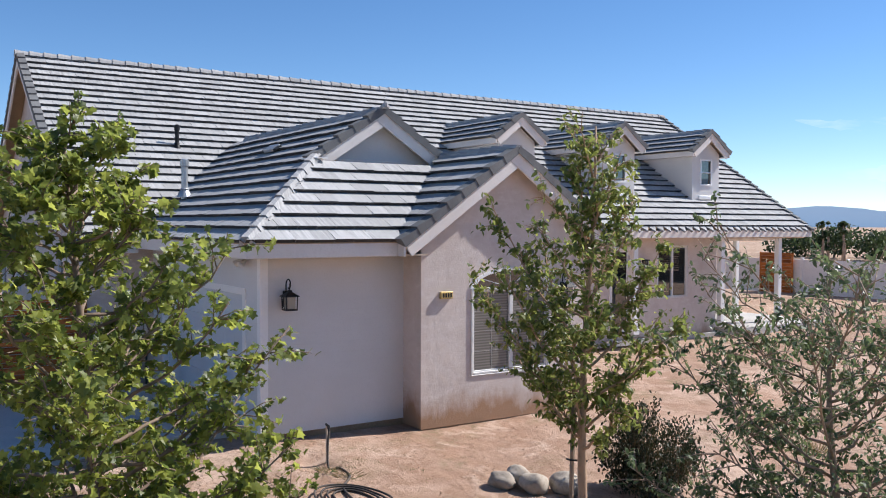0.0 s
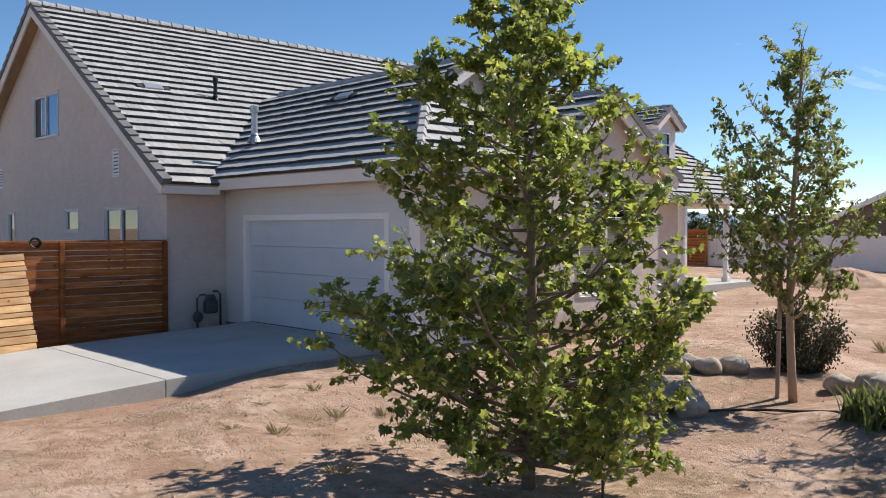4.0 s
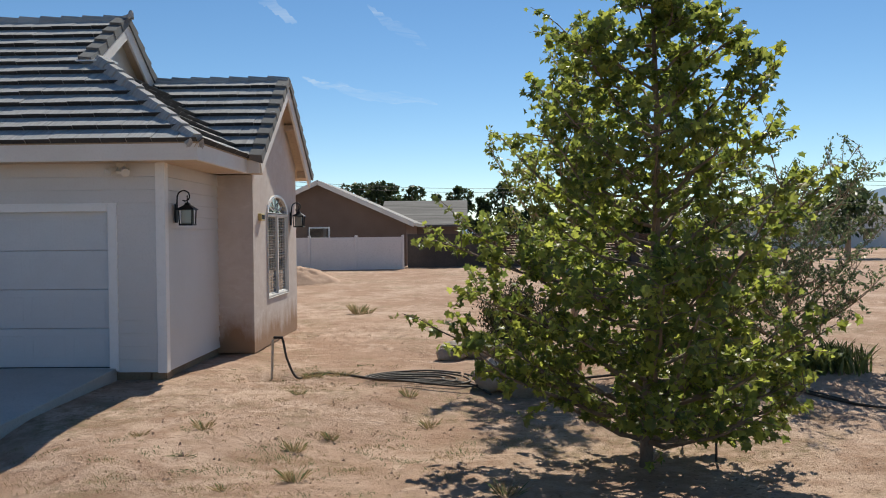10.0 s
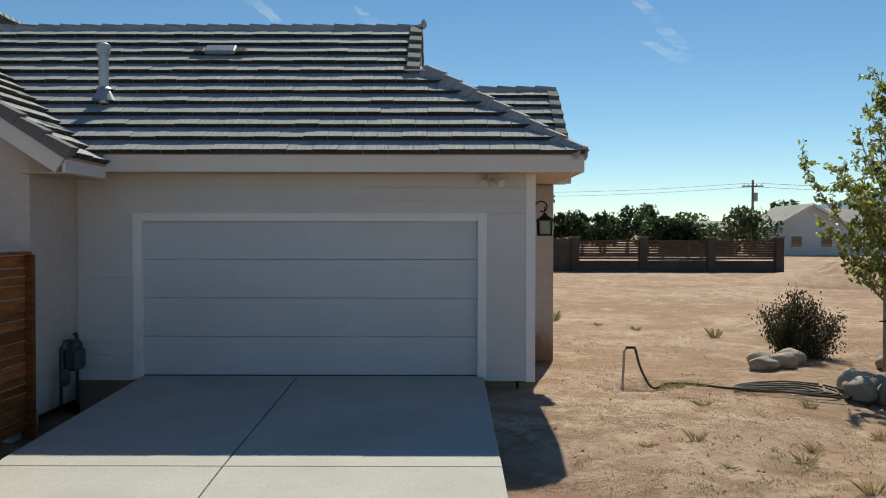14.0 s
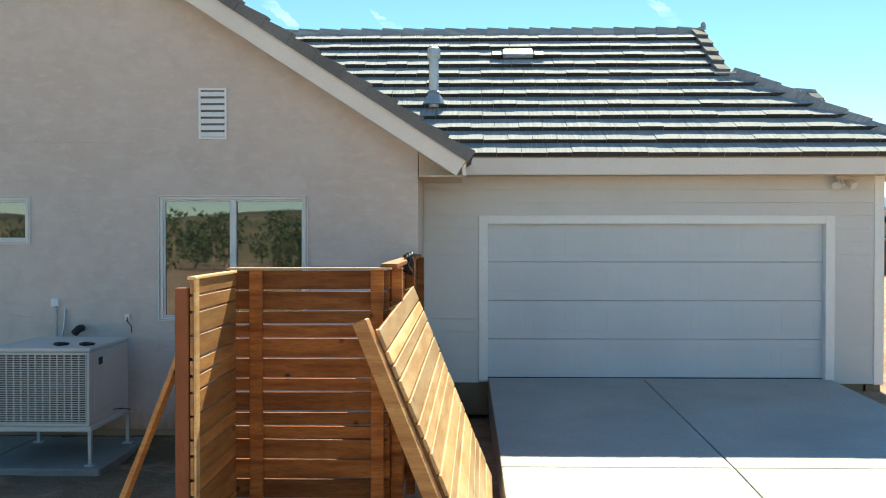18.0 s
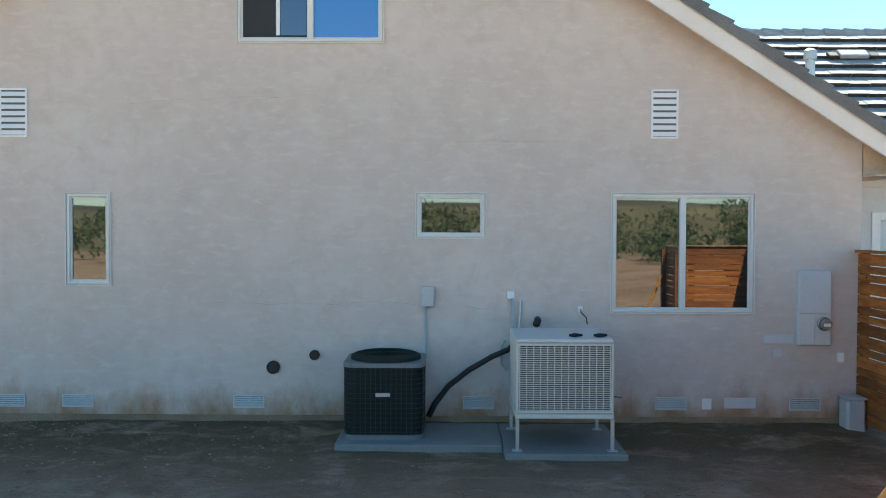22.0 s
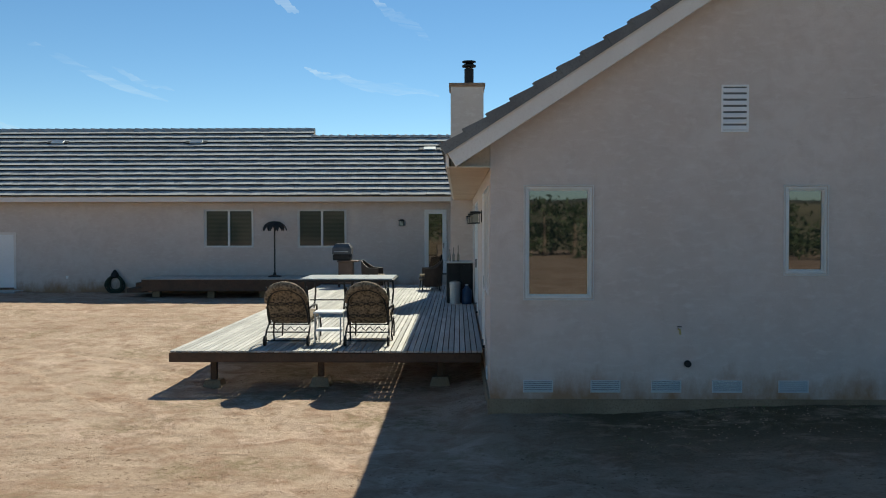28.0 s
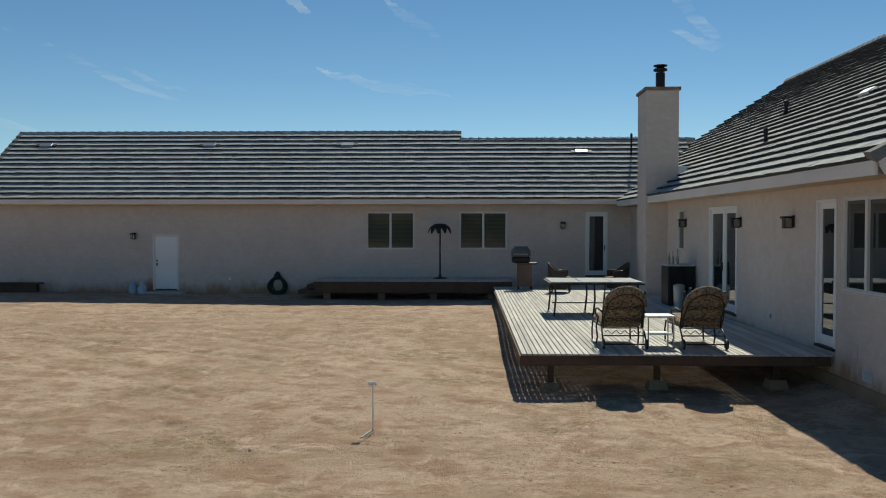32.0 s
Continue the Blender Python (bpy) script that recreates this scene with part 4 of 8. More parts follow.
siding("s", G, 0.02, 0.765, -0.05, 2.77, "wall_garage_south")
siding("s", G, 5.60, 6.13, -0.05, 2.77, "wall_garage_south")
siding("s", G, 0.765, 5.60, 2.24, 2.77, "wall_garage_south", 0.176)
GE = east(6.225)
siding("s", GE, 1.46, 3.93, -0.05, 2.77, "wall_garage_east")
cb = Build().box(6.13, 1.328, -0.06, 6.262, 1.36, 2.80, 0.004).box(6.225, 1.36, -0.06, 6.262, 1.46, 2.80, 0.004)
part("corner_board", cb, WHITE, bpy.data.objects["wall_garage_south"])

# driveway slabs
def drive_z(y):
    return -0.165 * (1.36 - y) / 4.06 if y > -2.70 else -0.165 - 0.145 * (-2.70 - y) / 2.25


drive = thing("driveway", (3.2, -2, -0.1), "pale grey concrete driveway slabs with saw-cut joints", "driveway", kind="structure")
for ya, yb in ((1.355, -2.69), (-2.705, -4.95)):
    for xa, xb in ((0.90, 3.01), (3.025, 5.56)):
        b = Build()
        g = 0.008
        vs = []
        for z in (0.0, -0.45):
            vs += [(xa, ya, drive_z(ya) + z), (xb, ya, drive_z(ya) + z), (xb, yb, drive_z(yb) + z), (xa, yb, drive_z(yb) + z)]
        top = [(xa + g, ya - g, drive_z(ya) + 0.006), (xb - g, ya - g, drive_z(ya) + 0.006), (xb - g, yb + g, drive_z(yb) + 0.006), (xa + g, yb + g, drive_z(yb) + 0.006)]
        b.add(vs + top, [(11, 10, 9, 8), (0, 1, 9, 8), (1, 2, 10, 9), (2, 3, 11, 10), (3, 0, 8, 11), (4, 5, 1, 0), (5, 6, 2, 1), (6, 7, 3, 2), (7, 4, 0, 3)])
        part("slab", b, CONCRETE, drive)

# ---- wall fittings ----
GALV = surface("galvanised_steel", (0.42, 0.44, 0.45), (0.52, 0.54, 0.55), 2, 30, 0.42, 0.1, 0.002, metal=0.7)
GREY = surface("grey_enamel", (0.44, 0.46, 0.46), (0.50, 0.52, 0.52), 1.5, 30, 0.5, 0.1, 0.002, fleck=0.95)
CREAM = surface("cream_enamel", (0.60, 0.58, 0.53), (0.66, 0.64, 0.60), 1.0, 30, 0.5, 0.1, 0.002, fleck=0.95)
LAMPGLASS = glass("seeded_lamp_glass", (0.20, 0.19, 0.155), 0.2)
BRASS = surface("brass_plate", (0.55, 0.40, 0.14), (0.62, 0.47, 0.2), 4, 30, 0.4, 0.1, 0.002, metal=0.5)


PALE = surface("pale_grey_paint", (0.56, 0.57, 0.57), (0.62, 0.63, 0.63), 1.5, 30, 0.55, 0.1, 0.002, fleck=0.95)


# grey of the sheet that paints shade between the vent slats
VENTBACK = surface("vent_shadow_grey", (0.10, 0.105, 0.11), (0.15, 0.155, 0.16), 2, 30, 0.7, 0.1, 0.002)


def louvre(name, to3, u0, u1, w0, w1, n, label, mat=WHITE, frame=0.025):
    t = thing(name, to3((u0 + u1) / 2, w0, 0), label, "vent", "vents in the stucco wall")
    b = Build()
    for r in ((u0, u0 + frame, w0, w1), (u1 - frame, u1, w0, w1), (u0 + frame, u1 - frame, w0, w0 + frame), (u0 + frame, u1 - frame, w1 - frame, w1)):
        b.fbox(to3, *r, -0.02, 0.0, 0.003)
    part("vent_frame", b, mat, t)
    part("backing", Build().fbox(to3, u0 + frame, u1 - frame, w0 + frame, w1 - frame, -0.004, -0.001), VENTBACK, t)
    h = (w1 - w0 - 2 * frame) / n
    for i in range(n):
        z = w0 + frame + i * h
        vs = [to3(u, w, d) for u in (u0 + frame, u1 - frame) for w, d in ((z + 0.06 * h, -0.022), (z + 0.66 * h, -0.006), (z + 0.76 * h, -0.006), (z + 0.20 * h, -0.024))]
        part("slat", Build().add(vs, [(0, 1, 2, 3), (7, 6, 5, 4), (0, 3, 7, 4), (1, 5, 6, 2), (2, 6, 7, 3), (0, 4, 5, 1)]), mat, t)


louvre("gable_vent", S0, -11.015, -10.655, 3.14, 3.765, 7, "white louvred attic vent in the stucco gable")
louvre("gable_vent", S0, -2.685, -2.34, 3.14, 3.765, 7, "white louvred attic vent in the stucco gable")
for u in (-13.43, -12.53, -11.72, -10.91, -10.03, -7.82, -4.86, -2.40, -0.69):
    louvre("foundation_vent", S0, u - 0.20, u + 0.20, -0.33, -0.165, 5, "small painted foundation vent low in the stucco", PALE, 0.015)
louvre("foundation_vent", W0, -1.25, -0.95, -0.33, -0.165, 5, "small painted foundation vent low in the stucco", PALE, 0.015)


def plate(name, to3, u, w, a, b, label, mat, d=0.012):
    return tagged(part(name, Build().fbox(to3, u - a / 2, u + a / 2, w - b / 2, w + b / 2, -d, 0.0, 0.003), mat), label, name.replace("_", " "))


plate("cover_plate", S0, -1.94, -0.25, 0.12, 0.14, "small white cover plate on the stucco", WHITE)
plate("access_panel", S0, -1.52, -0.235, 0.40, 0.135, "painted access panel low on the stucco wall", PALE, 0.02)
plate("access_panel", S0, -1.04, 0.59, 0.38, 0.12, "painted access panel beside the meter box", PALE, 0.02)
plate("cover_plate", S0, -1.05, 0.41, 0.11, 0.11, "small square grey cover plate", PALE)
plate("cover_plate", S0, -0.25, 0.36, 0.075, 0.12, "small white outlet box on the stucco", WHITE, 0.04)
plate("cover_plate", W0, -1.6, 0.05, 0.34, 0.24, "painted access panel below the window", STUCCO, 0.015)
plate("cover_plate", W0, -5.3, 0.22, 0.05, 0.09, "small weatherproof outlet above the deck", GREY, 0.03)
plate("cover_plate", Y20, -28.8, 0.02, 0.08, 0.10, "small white outlet on the wing wall", WHITE, 0.03)

# meter box
t = thing("meter_box", (-0.62, 0, 0.52), "grey painted electric meter panel on the stucco wall", "meter box")
part("cabinet", Build().fbox(S0, -0.82, -0.41, 0.52, 1.47, -0.10, 0.0, 0.01), PALE, t)
part("upper_door", Build().fbox(S0, -0.81, -0.42, 0.93, 1.45, -0.115, -0.10, 0.004), PALE, t)
part("lower_door", Build().fbox(S0, -0.81, -0.62, 0.53, 0.92, -0.112, -0.10, 0.004), PALE, t)
m = Build()
m.v, m.f = Build().lathe(0, 0, [(0.085, 0.0), (0.09, 0.03), (0.075, 0.035), (0.072, 0.10), (0.06, 0.115), (0.0, 0.118)], 18).parts()
m.v = [(x - 0.505, -0.10 - z, y + 0.80) for x, y, z in m.v]
part("meter", m, LAMPGLASS, t, "round glass electric meter")
part("dial", Build().fbox(S0, -0.55, -0.46, 0.775, 0.815, -0.224, -0.219), WHITE, t)


def stub(u, w, r, to3, label):
    t = thing("pipe_stub", to3(u, w, 0), label, "pipe stub")
    b = Build().tube([to3(u, w, 0.02), to3(u, w, -0.05)], r, 14)
    part("collar", b, DARK, t)
    # solid black disc stands in for the shade inside the hollow pipe
    part("pipe_end", Build().tube([to3(u, w, 0.0), to3(u, w, -0.055)], r * 0.72, 12), BLACK, t)


stub(-7.5, 0.20, 0.085, S0, "open round black pipe end in the stucco")
stub(-6.97, 0.36, 0.065, S0, "open round black pipe end in the stucco")
stub(-11.44, 0.06, 0.045, S0, "small black pipe end in the stucco")
t = thing("hose_bib", (-11.56, 0, 0.5), "brass garden tap on the stucco wall", "tap")
part("spout", Build().tube([(-11.56, 0.0, 0.52), (-11.56, -0.08, 0.52), (-11.56, -0.11, 0.46)], 0.014, 8), BRASS, t)
part("wheel", Build().tube([(-11.56, -0.06, 0.555), (-11.56, -0.06, 0.565)], 0.032, 10), DARK, t)
# disconnect, conduit, wires
t = thing("disconnect_box", (-5.52, 0, 1.0), "grey electric disconnect box with a conduit down the wall", "switch box")
part("box", Build().fbox(S0, -5.60, -5.44, 0.99, 1.24, -0.09, 0.0, 0.008), GREY, t)
part("lid", Build().fbox(S0, -5.605, -5.435, 1.14, 1.25, -0.10, -0.01, 0.006), GREY, t)
part("conduit", Build().tube([(-5.55, -0.03, 1.0), (-5.55, -0.03, 0.30), (-5.56, -0.04, 0.15), (-5.62, -0.15, 0.10), (-5.75, -0.30, 0.10)], 0.018, 8), GREY, t, smooth=True)
t = thing("outlet_box", (-4.46, 0, 1.1), "white outlet box with a grey cable hanging down", "outlet")
part("box", Build().fbox(S0, -4.51, -4.41, 1.09, 1.19, -0.05, 0.0, 0.006), WHITE, t)
part("cable", Build().tube([(-4.44, -0.05, 1.10), (-4.43, -0.07, 1.0), (-4.43, -0.07, 0.55), (-4.46, -0.08, 0.28), (-4.52, -0.10, 0.18), (-4.58, -0.12, 0.28), (-4.58, -0.15, 0.5), (-4.54, -0.25, 0.6), (-4.49, -0.45, 0.62)], 0.016, 7), GREY, t, smooth=True)
t = thing("outlet_box", (-3.57, 0, 0.9), "small outlet with a thin looped cable", "outlet")
part("box", Build().fbox(S0, -3.60, -3.54, 0.93, 1.0, -0.03, 0.0, 0.004), WHITE, t)
part("cable", Build().tube([(-3.57, -0.03, 0.96), (-3.56, -0.06, 0.92), (-3.50, -0.08, 0.86), (-3.49, -0.1, 0.78)], 0.007, 6), DARK, t)


def lantern(x, y, z, label):
    """Wall lantern with a scrolled arm, for a wall that faces +x."""
    t = thing("wall_lantern", (x, y, z), label, "wall lantern", "scrolled lanterns on the front walls")
    part("back_plate", Build().box(x, y - 0.05, z + 0.02, x + 0.025, y + 0.05, z + 0.28, 0.008), DARK, t)
    cx = x + 0.17
    pts = [(x + 0.02, y, z + 0.22), (x + 0.03, y, z + 0.36)]
    pts += [(x + 0.13 - 0.10 * math.cos(a) * (1 - 0.035 * k), y, z + 0.38 + 0.10 * math.sin(a) * (1 - 0.035 * k)) for k, a in enumerate(np.linspace(0, 5.2, 14))]
    part("scroll_arm", Build().tube(pts, 0.011, 8), DARK, t, smooth=True)
    part("hanger", Build().tube([(cx, y, z + 0.40), (cx, y, z + 0.28)], 0.009, 6), DARK, t)
    b = Build()
    n = 4
    turn = math.pi / 4
    for r0, z0, r1, z1 in ((0.172, 0.195, 0.165, 0.208), (0.165, 0.208, 0.055, 0.265), (0.055, 0.265, 0.03, 0.30)):
        vs = [(cx + r * math.cos(a), y + r * math.sin(a), z + zz) for r, zz in ((r0, z0), (r1, z1)) for a in [turn + 2 * math.pi * k / n for k in range(n)]]
        b.add(vs, [(k, (k + 1) % n, n + (k + 1) % n, n + k) for k in range(n)] + [tuple(range(n))[::-1], tuple(range(n, 2 * n))])
    part("roof", b, DARK, t)
    for k in range(n):
        a = turn + 2 * math.pi * k / n
        part("cage_bar", Build().tube([(cx + 0.132 * math.cos(a), y + 0.132 * math.sin(a), z + 0.195), (cx + 0.122 * math.cos(a), y + 0.122 * math.sin(a), z)], 0.010, 5), DARK, t)
    part("base", Build().box(cx - 0.098, y - 0.098, z - 0.02, cx + 0.098, y + 0.098, z + 0.004, 0.006), DARK, t)
    part("glass", Build().box(cx - 0.07, y - 0.07, z + 0.004, cx + 0.07, y + 0.07, z + 0.195, 0.004), LAMPGLASS, t, "pale seeded glass")


lantern(6.262, 1.75, 1.95, "black scrolled wall lantern on the white siding")
lantern(6.83, 6.98, 1.95, "black scrolled wall lantern beside the arched window")


def sconce(to3, u, w, label):
    t = thing("wall_sconce", to3(u, w, 0), label, "wall sconce", "sconces on the rear walls")
    part("back_plate", Build().fbox(to3, u - 0.06, u + 0.06, w - 0.10, w + 0.12, -0.02, 0, 0.005), DARK, t)
    part("cap", Build().fbox(to3, u - 0.105, u + 0.105, w + 0.06, w + 0.10, -0.22, -0.02, 0.012), DARK, t)
    part("base", Build().fbox(to3, u - 0.075, u + 0.075, w - 0.12, w - 0.10, -0.19, -0.04, 0.004), DARK, t)
    for uu in (u - 0.07, u, u + 0.07):
        for dd in (-0.18, -0.05):
            part("cage_bar", Build().fbox(to3, uu - 0.006, uu + 0.006, w - 0.10, w + 0.06, dd - 0.006, dd + 0.006), DARK, t)
    part("glass", Build().fbox(to3, u - 0.055, u + 0.055, w - 0.10, w + 0.05, -0.165, -0.065), LAMPGLASS, t, "pale glass")


for u in (-4.15, -7.25, -12.05):
    sconce(W0, u, 2.06, "black metal wall sconce above the deck")
sconce(Y20, -16.55, 2.0, "black metal wall sconce beside the corner door")
sconce(Y20, -32.35, 1.6, "black metal wall sconce beside the white door")
t = thing("motion_light", (5.66, 1.36, 2.7), "beige twin floodlight under the garage eave", "floodlight")
part("base", Build().fbox(G, 5.60, 5.74, 2.70, 2.78, -0.05, 0.0, 0.01), CREAM, t)
for s in (-1, 1):
    part("lamp_head", Build().tube([(5.67 + s * 0.05, 1.31, 2.71), (5.67 + s * 0.10, 1.22, 2.66), (5.67 + s * 0.12, 1.18, 2.63)], [0.025, 0.055, 0.06], 10), CREAM, t)
part("sensor", Build().tube([(5.67, 1.30, 2.70), (5.67, 1.25, 2.64)], [0.02, 0.032], 8), CREAM, t)
t = thing("address_plaque", (6.82, 4.41, 2.0), "small brass plaque with dark bars on the stucco", "plaque")
part("plate", Build().fbox(B0, 4.29, 4.53, 2.03, 2.15, -0.06, 0.0, 0.006), BRASS, t)
for k in range(4):
    part("bar", Build().fbox(B0, 4.325 + k * 0.05, 4.352 + k * 0.05, 2.055, 2.125, -0.066, -0.06), DARK, t)

# hairline cracks in the gable stucco
CRACK = surface("crack_shadow", (0.22, 0.18, 0.15), (0.30, 0.25, 0.21), 5, 40, 0.95, 0.0)
cr = random.Random(61)
for xa, za, n in ((-8.4, 1.02, 44), (-3.2, 0.62, 12), (-9.4, 3.6, 26), (-5.2, 3.1, 18)):
    pts, z = [], za
    for k in range(n):
        z += cr.uniform(-0.018, 0.018)
        pts.append((xa + k * 0.085, -0.0005, z))
    part("crack", Build().tube(pts, [0.0004 + 0.0012 * cr.random() ** 2 for _ in pts], 4), CRACK, bpy.data.objects["wall_gable_south"])

# gas meter
METER = surface("meter_enamel", (0.05, 0.056, 0.054), (0.08, 0.088, 0.085), 3, 30, 0.5, 0.1, 0.002)
t = thing("gas_meter", (0.1, 0.9, -0.3), "grey gas meter with pipes against the return wall", "gas meter")
part("riser", Build().tube([(0.07, 1.18, -0.35), (0.07, 1.18, 0.55), (0.09, 1.10, 0.62), (0.12, 0.98, 0.62)], 0.022, 8), METER, t, smooth=True)
part("riser", Build().tube([(0.10, 0.62, -0.35), (0.10, 0.62, 0.48), (0.12, 0.68, 0.56), (0.14, 0.80, 0.56)], 0.022, 8), METER, t, smooth=True)
part("body", Build().box(0.06, 0.76, 0.16, 0.26, 1.04, 0.46, 0.04), METER, t)
part("cover", Build().box(0.08, 0.79, 0.42, 0.24, 1.01, 0.56, 0.05), METER, t)
m = Build().lathe(0, 0, [(0.10, -0.03), (0.12, 0.0), (0.10, 0.03), (0.03, 0.05)], 14)
m.v = [(0.16 + z, 0.60 + x, 0.10 + y) for x, y, z in m.v]
part("regulator", m, METER, t)

# ---- roof fittings ----
def flue(x, y, z, h, r, label, mat):
    t = thing("roof_flue", (x, y, z), label, "roof flue", "flues on the roofs")
    part("flashing", Build().lathe(x, y, [(r * 2.4, z - 0.06), (r * 1.5, z + 0.06), (r * 1.1, z + 0.10)], 14), mat, t)
    part("pipe", Build().tube([(x, y, z - 0.1), (x, y, z + h)], r, 14), mat, t, smooth=False)
    part("storm_collar", Build().lathe(x, y, [(r * 1.05, z + 0.10), (r * 1.5, z + 0.11), (r * 1.05, z + 0.14)], 14), mat, t)
    part("cap", Build().lathe(x, y, [(r * 1.1, z + h - 0.12), (r * 1.35, z + h - 0.10), (r * 1.35, z + h + 0.02), (r * 0.6, z + h + 0.05)], 14), mat, t)


def roof_at(x, y):
    return 2.85 + MT * (0.60 - x)


flue(0.13, 2.0, 3.92, 0.72, 0.07, "tall galvanised flue with a cap on the garage roof", GALV)
flue(-2.98, 2.75, roof_at(-2.98, 0), 0.55, 0.05, "dark vent pipe on the main roof", DARK)
flue(-1.6, 9.6, roof_at(-1.6, 0), 0.35, 0.04, "dark vent pipe on the main roof", DARK)
flue(-11.5, 11.8, 2.85 + MT * 3.16, 0.4, 0.05, "dark vent pipe on the rear slope", DARK)
flue(-13.1, 8.6, 2.85 + MT * 1.56, 0.35, 0.04, "dark vent pipe on the rear slope", DARK)
flue(-13.7, 22.2, 4.6, 0.9, 0.035, "thin dark vent pipe on the wing roof", DARK)


def tile_vent(o, u, v, mat, label):
    """A low vent that lies among the tiles: two dark mouths beside a pale plate."""
    o, u, v = Vector(o), Vector(u).normalized(), Vector(v).normalized()
    n = u.cross(v)
    mm = Matrix((u, v, n)).transposed().to_4x4()
    mm.translation = o
    t = thing("tile_vent", o, label, "roof vent", "low vents among the roof tiles")
    part("hood", Build().box(-0.24, -0.12, 0.03, 0.24, 0.10, 0.105, 0.012, mm), mat, t)
    for s in (-1, 1):
        part("mouth", Build().box(s * 0.34 - 0.08, -0.11, 0.03, s * 0.34 + 0.08, 0.05, 0.085, 0.008, mm), BLACK, t)


gv = (0, 1, GT)
tile_vent((1.43, 3.53, 3.03 + GT * 2.67), (1, 0, 0), gv, GALV, "pale low roof vent among the garage tiles")
tile_vent((-3.24, 1.2, roof_at(-3.24, 0)), (0, 1, 0), (-1, 0, MT), GALV, "pale low roof vent among the main roof tiles")
tile_vent((-11.9, 6.0, 2.85 + MT * 2.76), (0, -1, 0), (1, 0, MT), GALV, "pale low roof vent on the rear slope")
for x in (-36.9, -30.3, -24.8):
    tile_vent((x, 22.9, 2.95 + WT * 3.3), (1, 0, 0), (0, 1, WT), GALV, "pale low roof vent on the wing roof")
tile_vent((-15.6, 22.4, 2.95 + WT * 2.8), (1, 0, 0), (0, 1, WT), GALV, "pale low roof vent on the wing roof")
t = thing("ridge_finial", (4.62, 4.46, 5.42), "small dark upturned end tile on the garage ridge", "roof finial")
part("finial", Build().beam((4.50, 4.46, 5.46), (4.68, 4.46, 5.52), 0.16, 0.07, c=0.01), TILE_S, t)
part("finial_tip", Build().lathe(4.66, 4.46, [(0.05, 5.50), (0.045, 5.58), (0.02, 5.62)], 8), TILE_S, t)

# chimney
t = thing("chimney", (-14.4, 14.9, -0.5), "tall tan stucco chimney with a black flue pipe", "chimney", kind="structure")
part("shaft", Build().box(-14.72, 14.3, -0.7, -13.75, 15.6, 6.0, 0.012), STUCCO, t)
part("coping", Build().box(-14.77, 14.25, 6.0, -13.70, 15.65, 6.10, 0.012), surface("rusty_coping", (0.16, 0.09, 0.05), (0.3, 0.2, 0.13), 3, 20, 0.7, 0.2, 0.003), t, "rust-stained metal coping")
part("flashing", Build().box(-13.75, 14.26, 3.5, -13.3, 14.34, 3.75, 0.004), WHITE, t)
fl = part("flue_pipe", Build().tube([(-14.17, 14.95, 6.08), (-14.17, 14.95, 6.62)], 0.14, 16), DARK, t)
part("flue_cap", Build().lathe(-14.17, 14.95, [(0.14, 6.66), (0.21, 6.68), (0.21, 6.73), (0.10, 6.78), (0.21, 6.82), (0.21, 6.85), (0.05, 6.88)], 16), DARK, fl)

# ---- porch ----
t = thing("porch", (0.3, 21, -0.2), "pale concrete porch with square white posts", "porch", kind="structure")
tagged(part("wall_porch_side", Build().box(-3.5, 20.4, -0.35, -3.3, 23.8, 2.9), STUCCO), "tan stucco side wall under the porch", "wall", kind="structure")
tagged(part("wall_porch_back", Build().box(-3.3, 20.0, -0.35, -0.82, 20.19, 2.9), STUCCO), "tan stucco end wall under the porch", "wall", kind="structure")
part("porch_ceiling", Build().box(-3.3, 20.2, 2.85, 0.1, 24.0, 2.89), SOFFIT, t)
part("porch_floor", Build().box(-3.2, 20.2, -0.35, 0.45, 24.6, -0.08, 0.01), CONCRETE, t)
for x, y in ((-0.15, 19.9), (-0.15, 22.9), (-2.9, 24.1), (-0.15, 15.9)):
    p = part("post", Build().box(x - 0.09, y - 0.09, -0.08, x + 0.09, y + 0.09, 2.92, 0.01), WHITE, t)
    part("post_base", Build().box(x - 0.13, y - 0.13, -0.08, x + 0.13, y + 0.13, 0.10, 0.012), WHITE, p)
sconce(east(-0.6), 16.75, 2.1, "dark lantern beside the front door")

# ---- cedar fence ----
PALECEDAR = surface("fresh_cedar", (0.58, 0.30, 0.10), (0.83, 0.54, 0.25), 2.0, 16, 0.38, 0.3, 0.004, stretch=(1, 1, 6), vary=0.36, spec=1.0, knots=(0.22, 0.09, 0.03))
# paler cedar copy; sunlight on the boards is put into its colour
MIDCEDAR = surface("sunlit_cedar", (0.40, 0.165, 0.046), (0.60, 0.30, 0.095), 1.6, 12, 0.55, 0.3, 0.004, stretch=(1, 1, 8), vary=0.28, knots=(0.14, 0.05, 0.018))
WIDTHS = (0.14, 0.09, 0.09, 0.14, 0.14, 0.09, 0.09, 0.14, 0.14, 0.09, 0.14, 0.09, 0.09, 0.14, 0.14)


def fence_panel(t, a, b, z0, z1, mat, thick=0.025, gap=0.012, seed=0, first=0):
    """Level boards between two foot points, from z0 up to z1."""
    a, b = Vector((*a, 0)), Vector((*b, 0))
    rnd = random.Random(seed)
    z, i = z1, first
    while z > z0 + 0.05:
        w = min(WIDTHS[i % len(WIDTHS)], z - z0)
        j = rnd.uniform(-0.004, 0.004)
        part("board", Build().beam(a + Vector((0, 0, z - w / 2 + j)), b + Vector((0, 0, z - w / 2 - j)), thick, w, c=0.003), mat, t)
        z -= w + gap + rnd.uniform(0, 0.006)
        i += 1


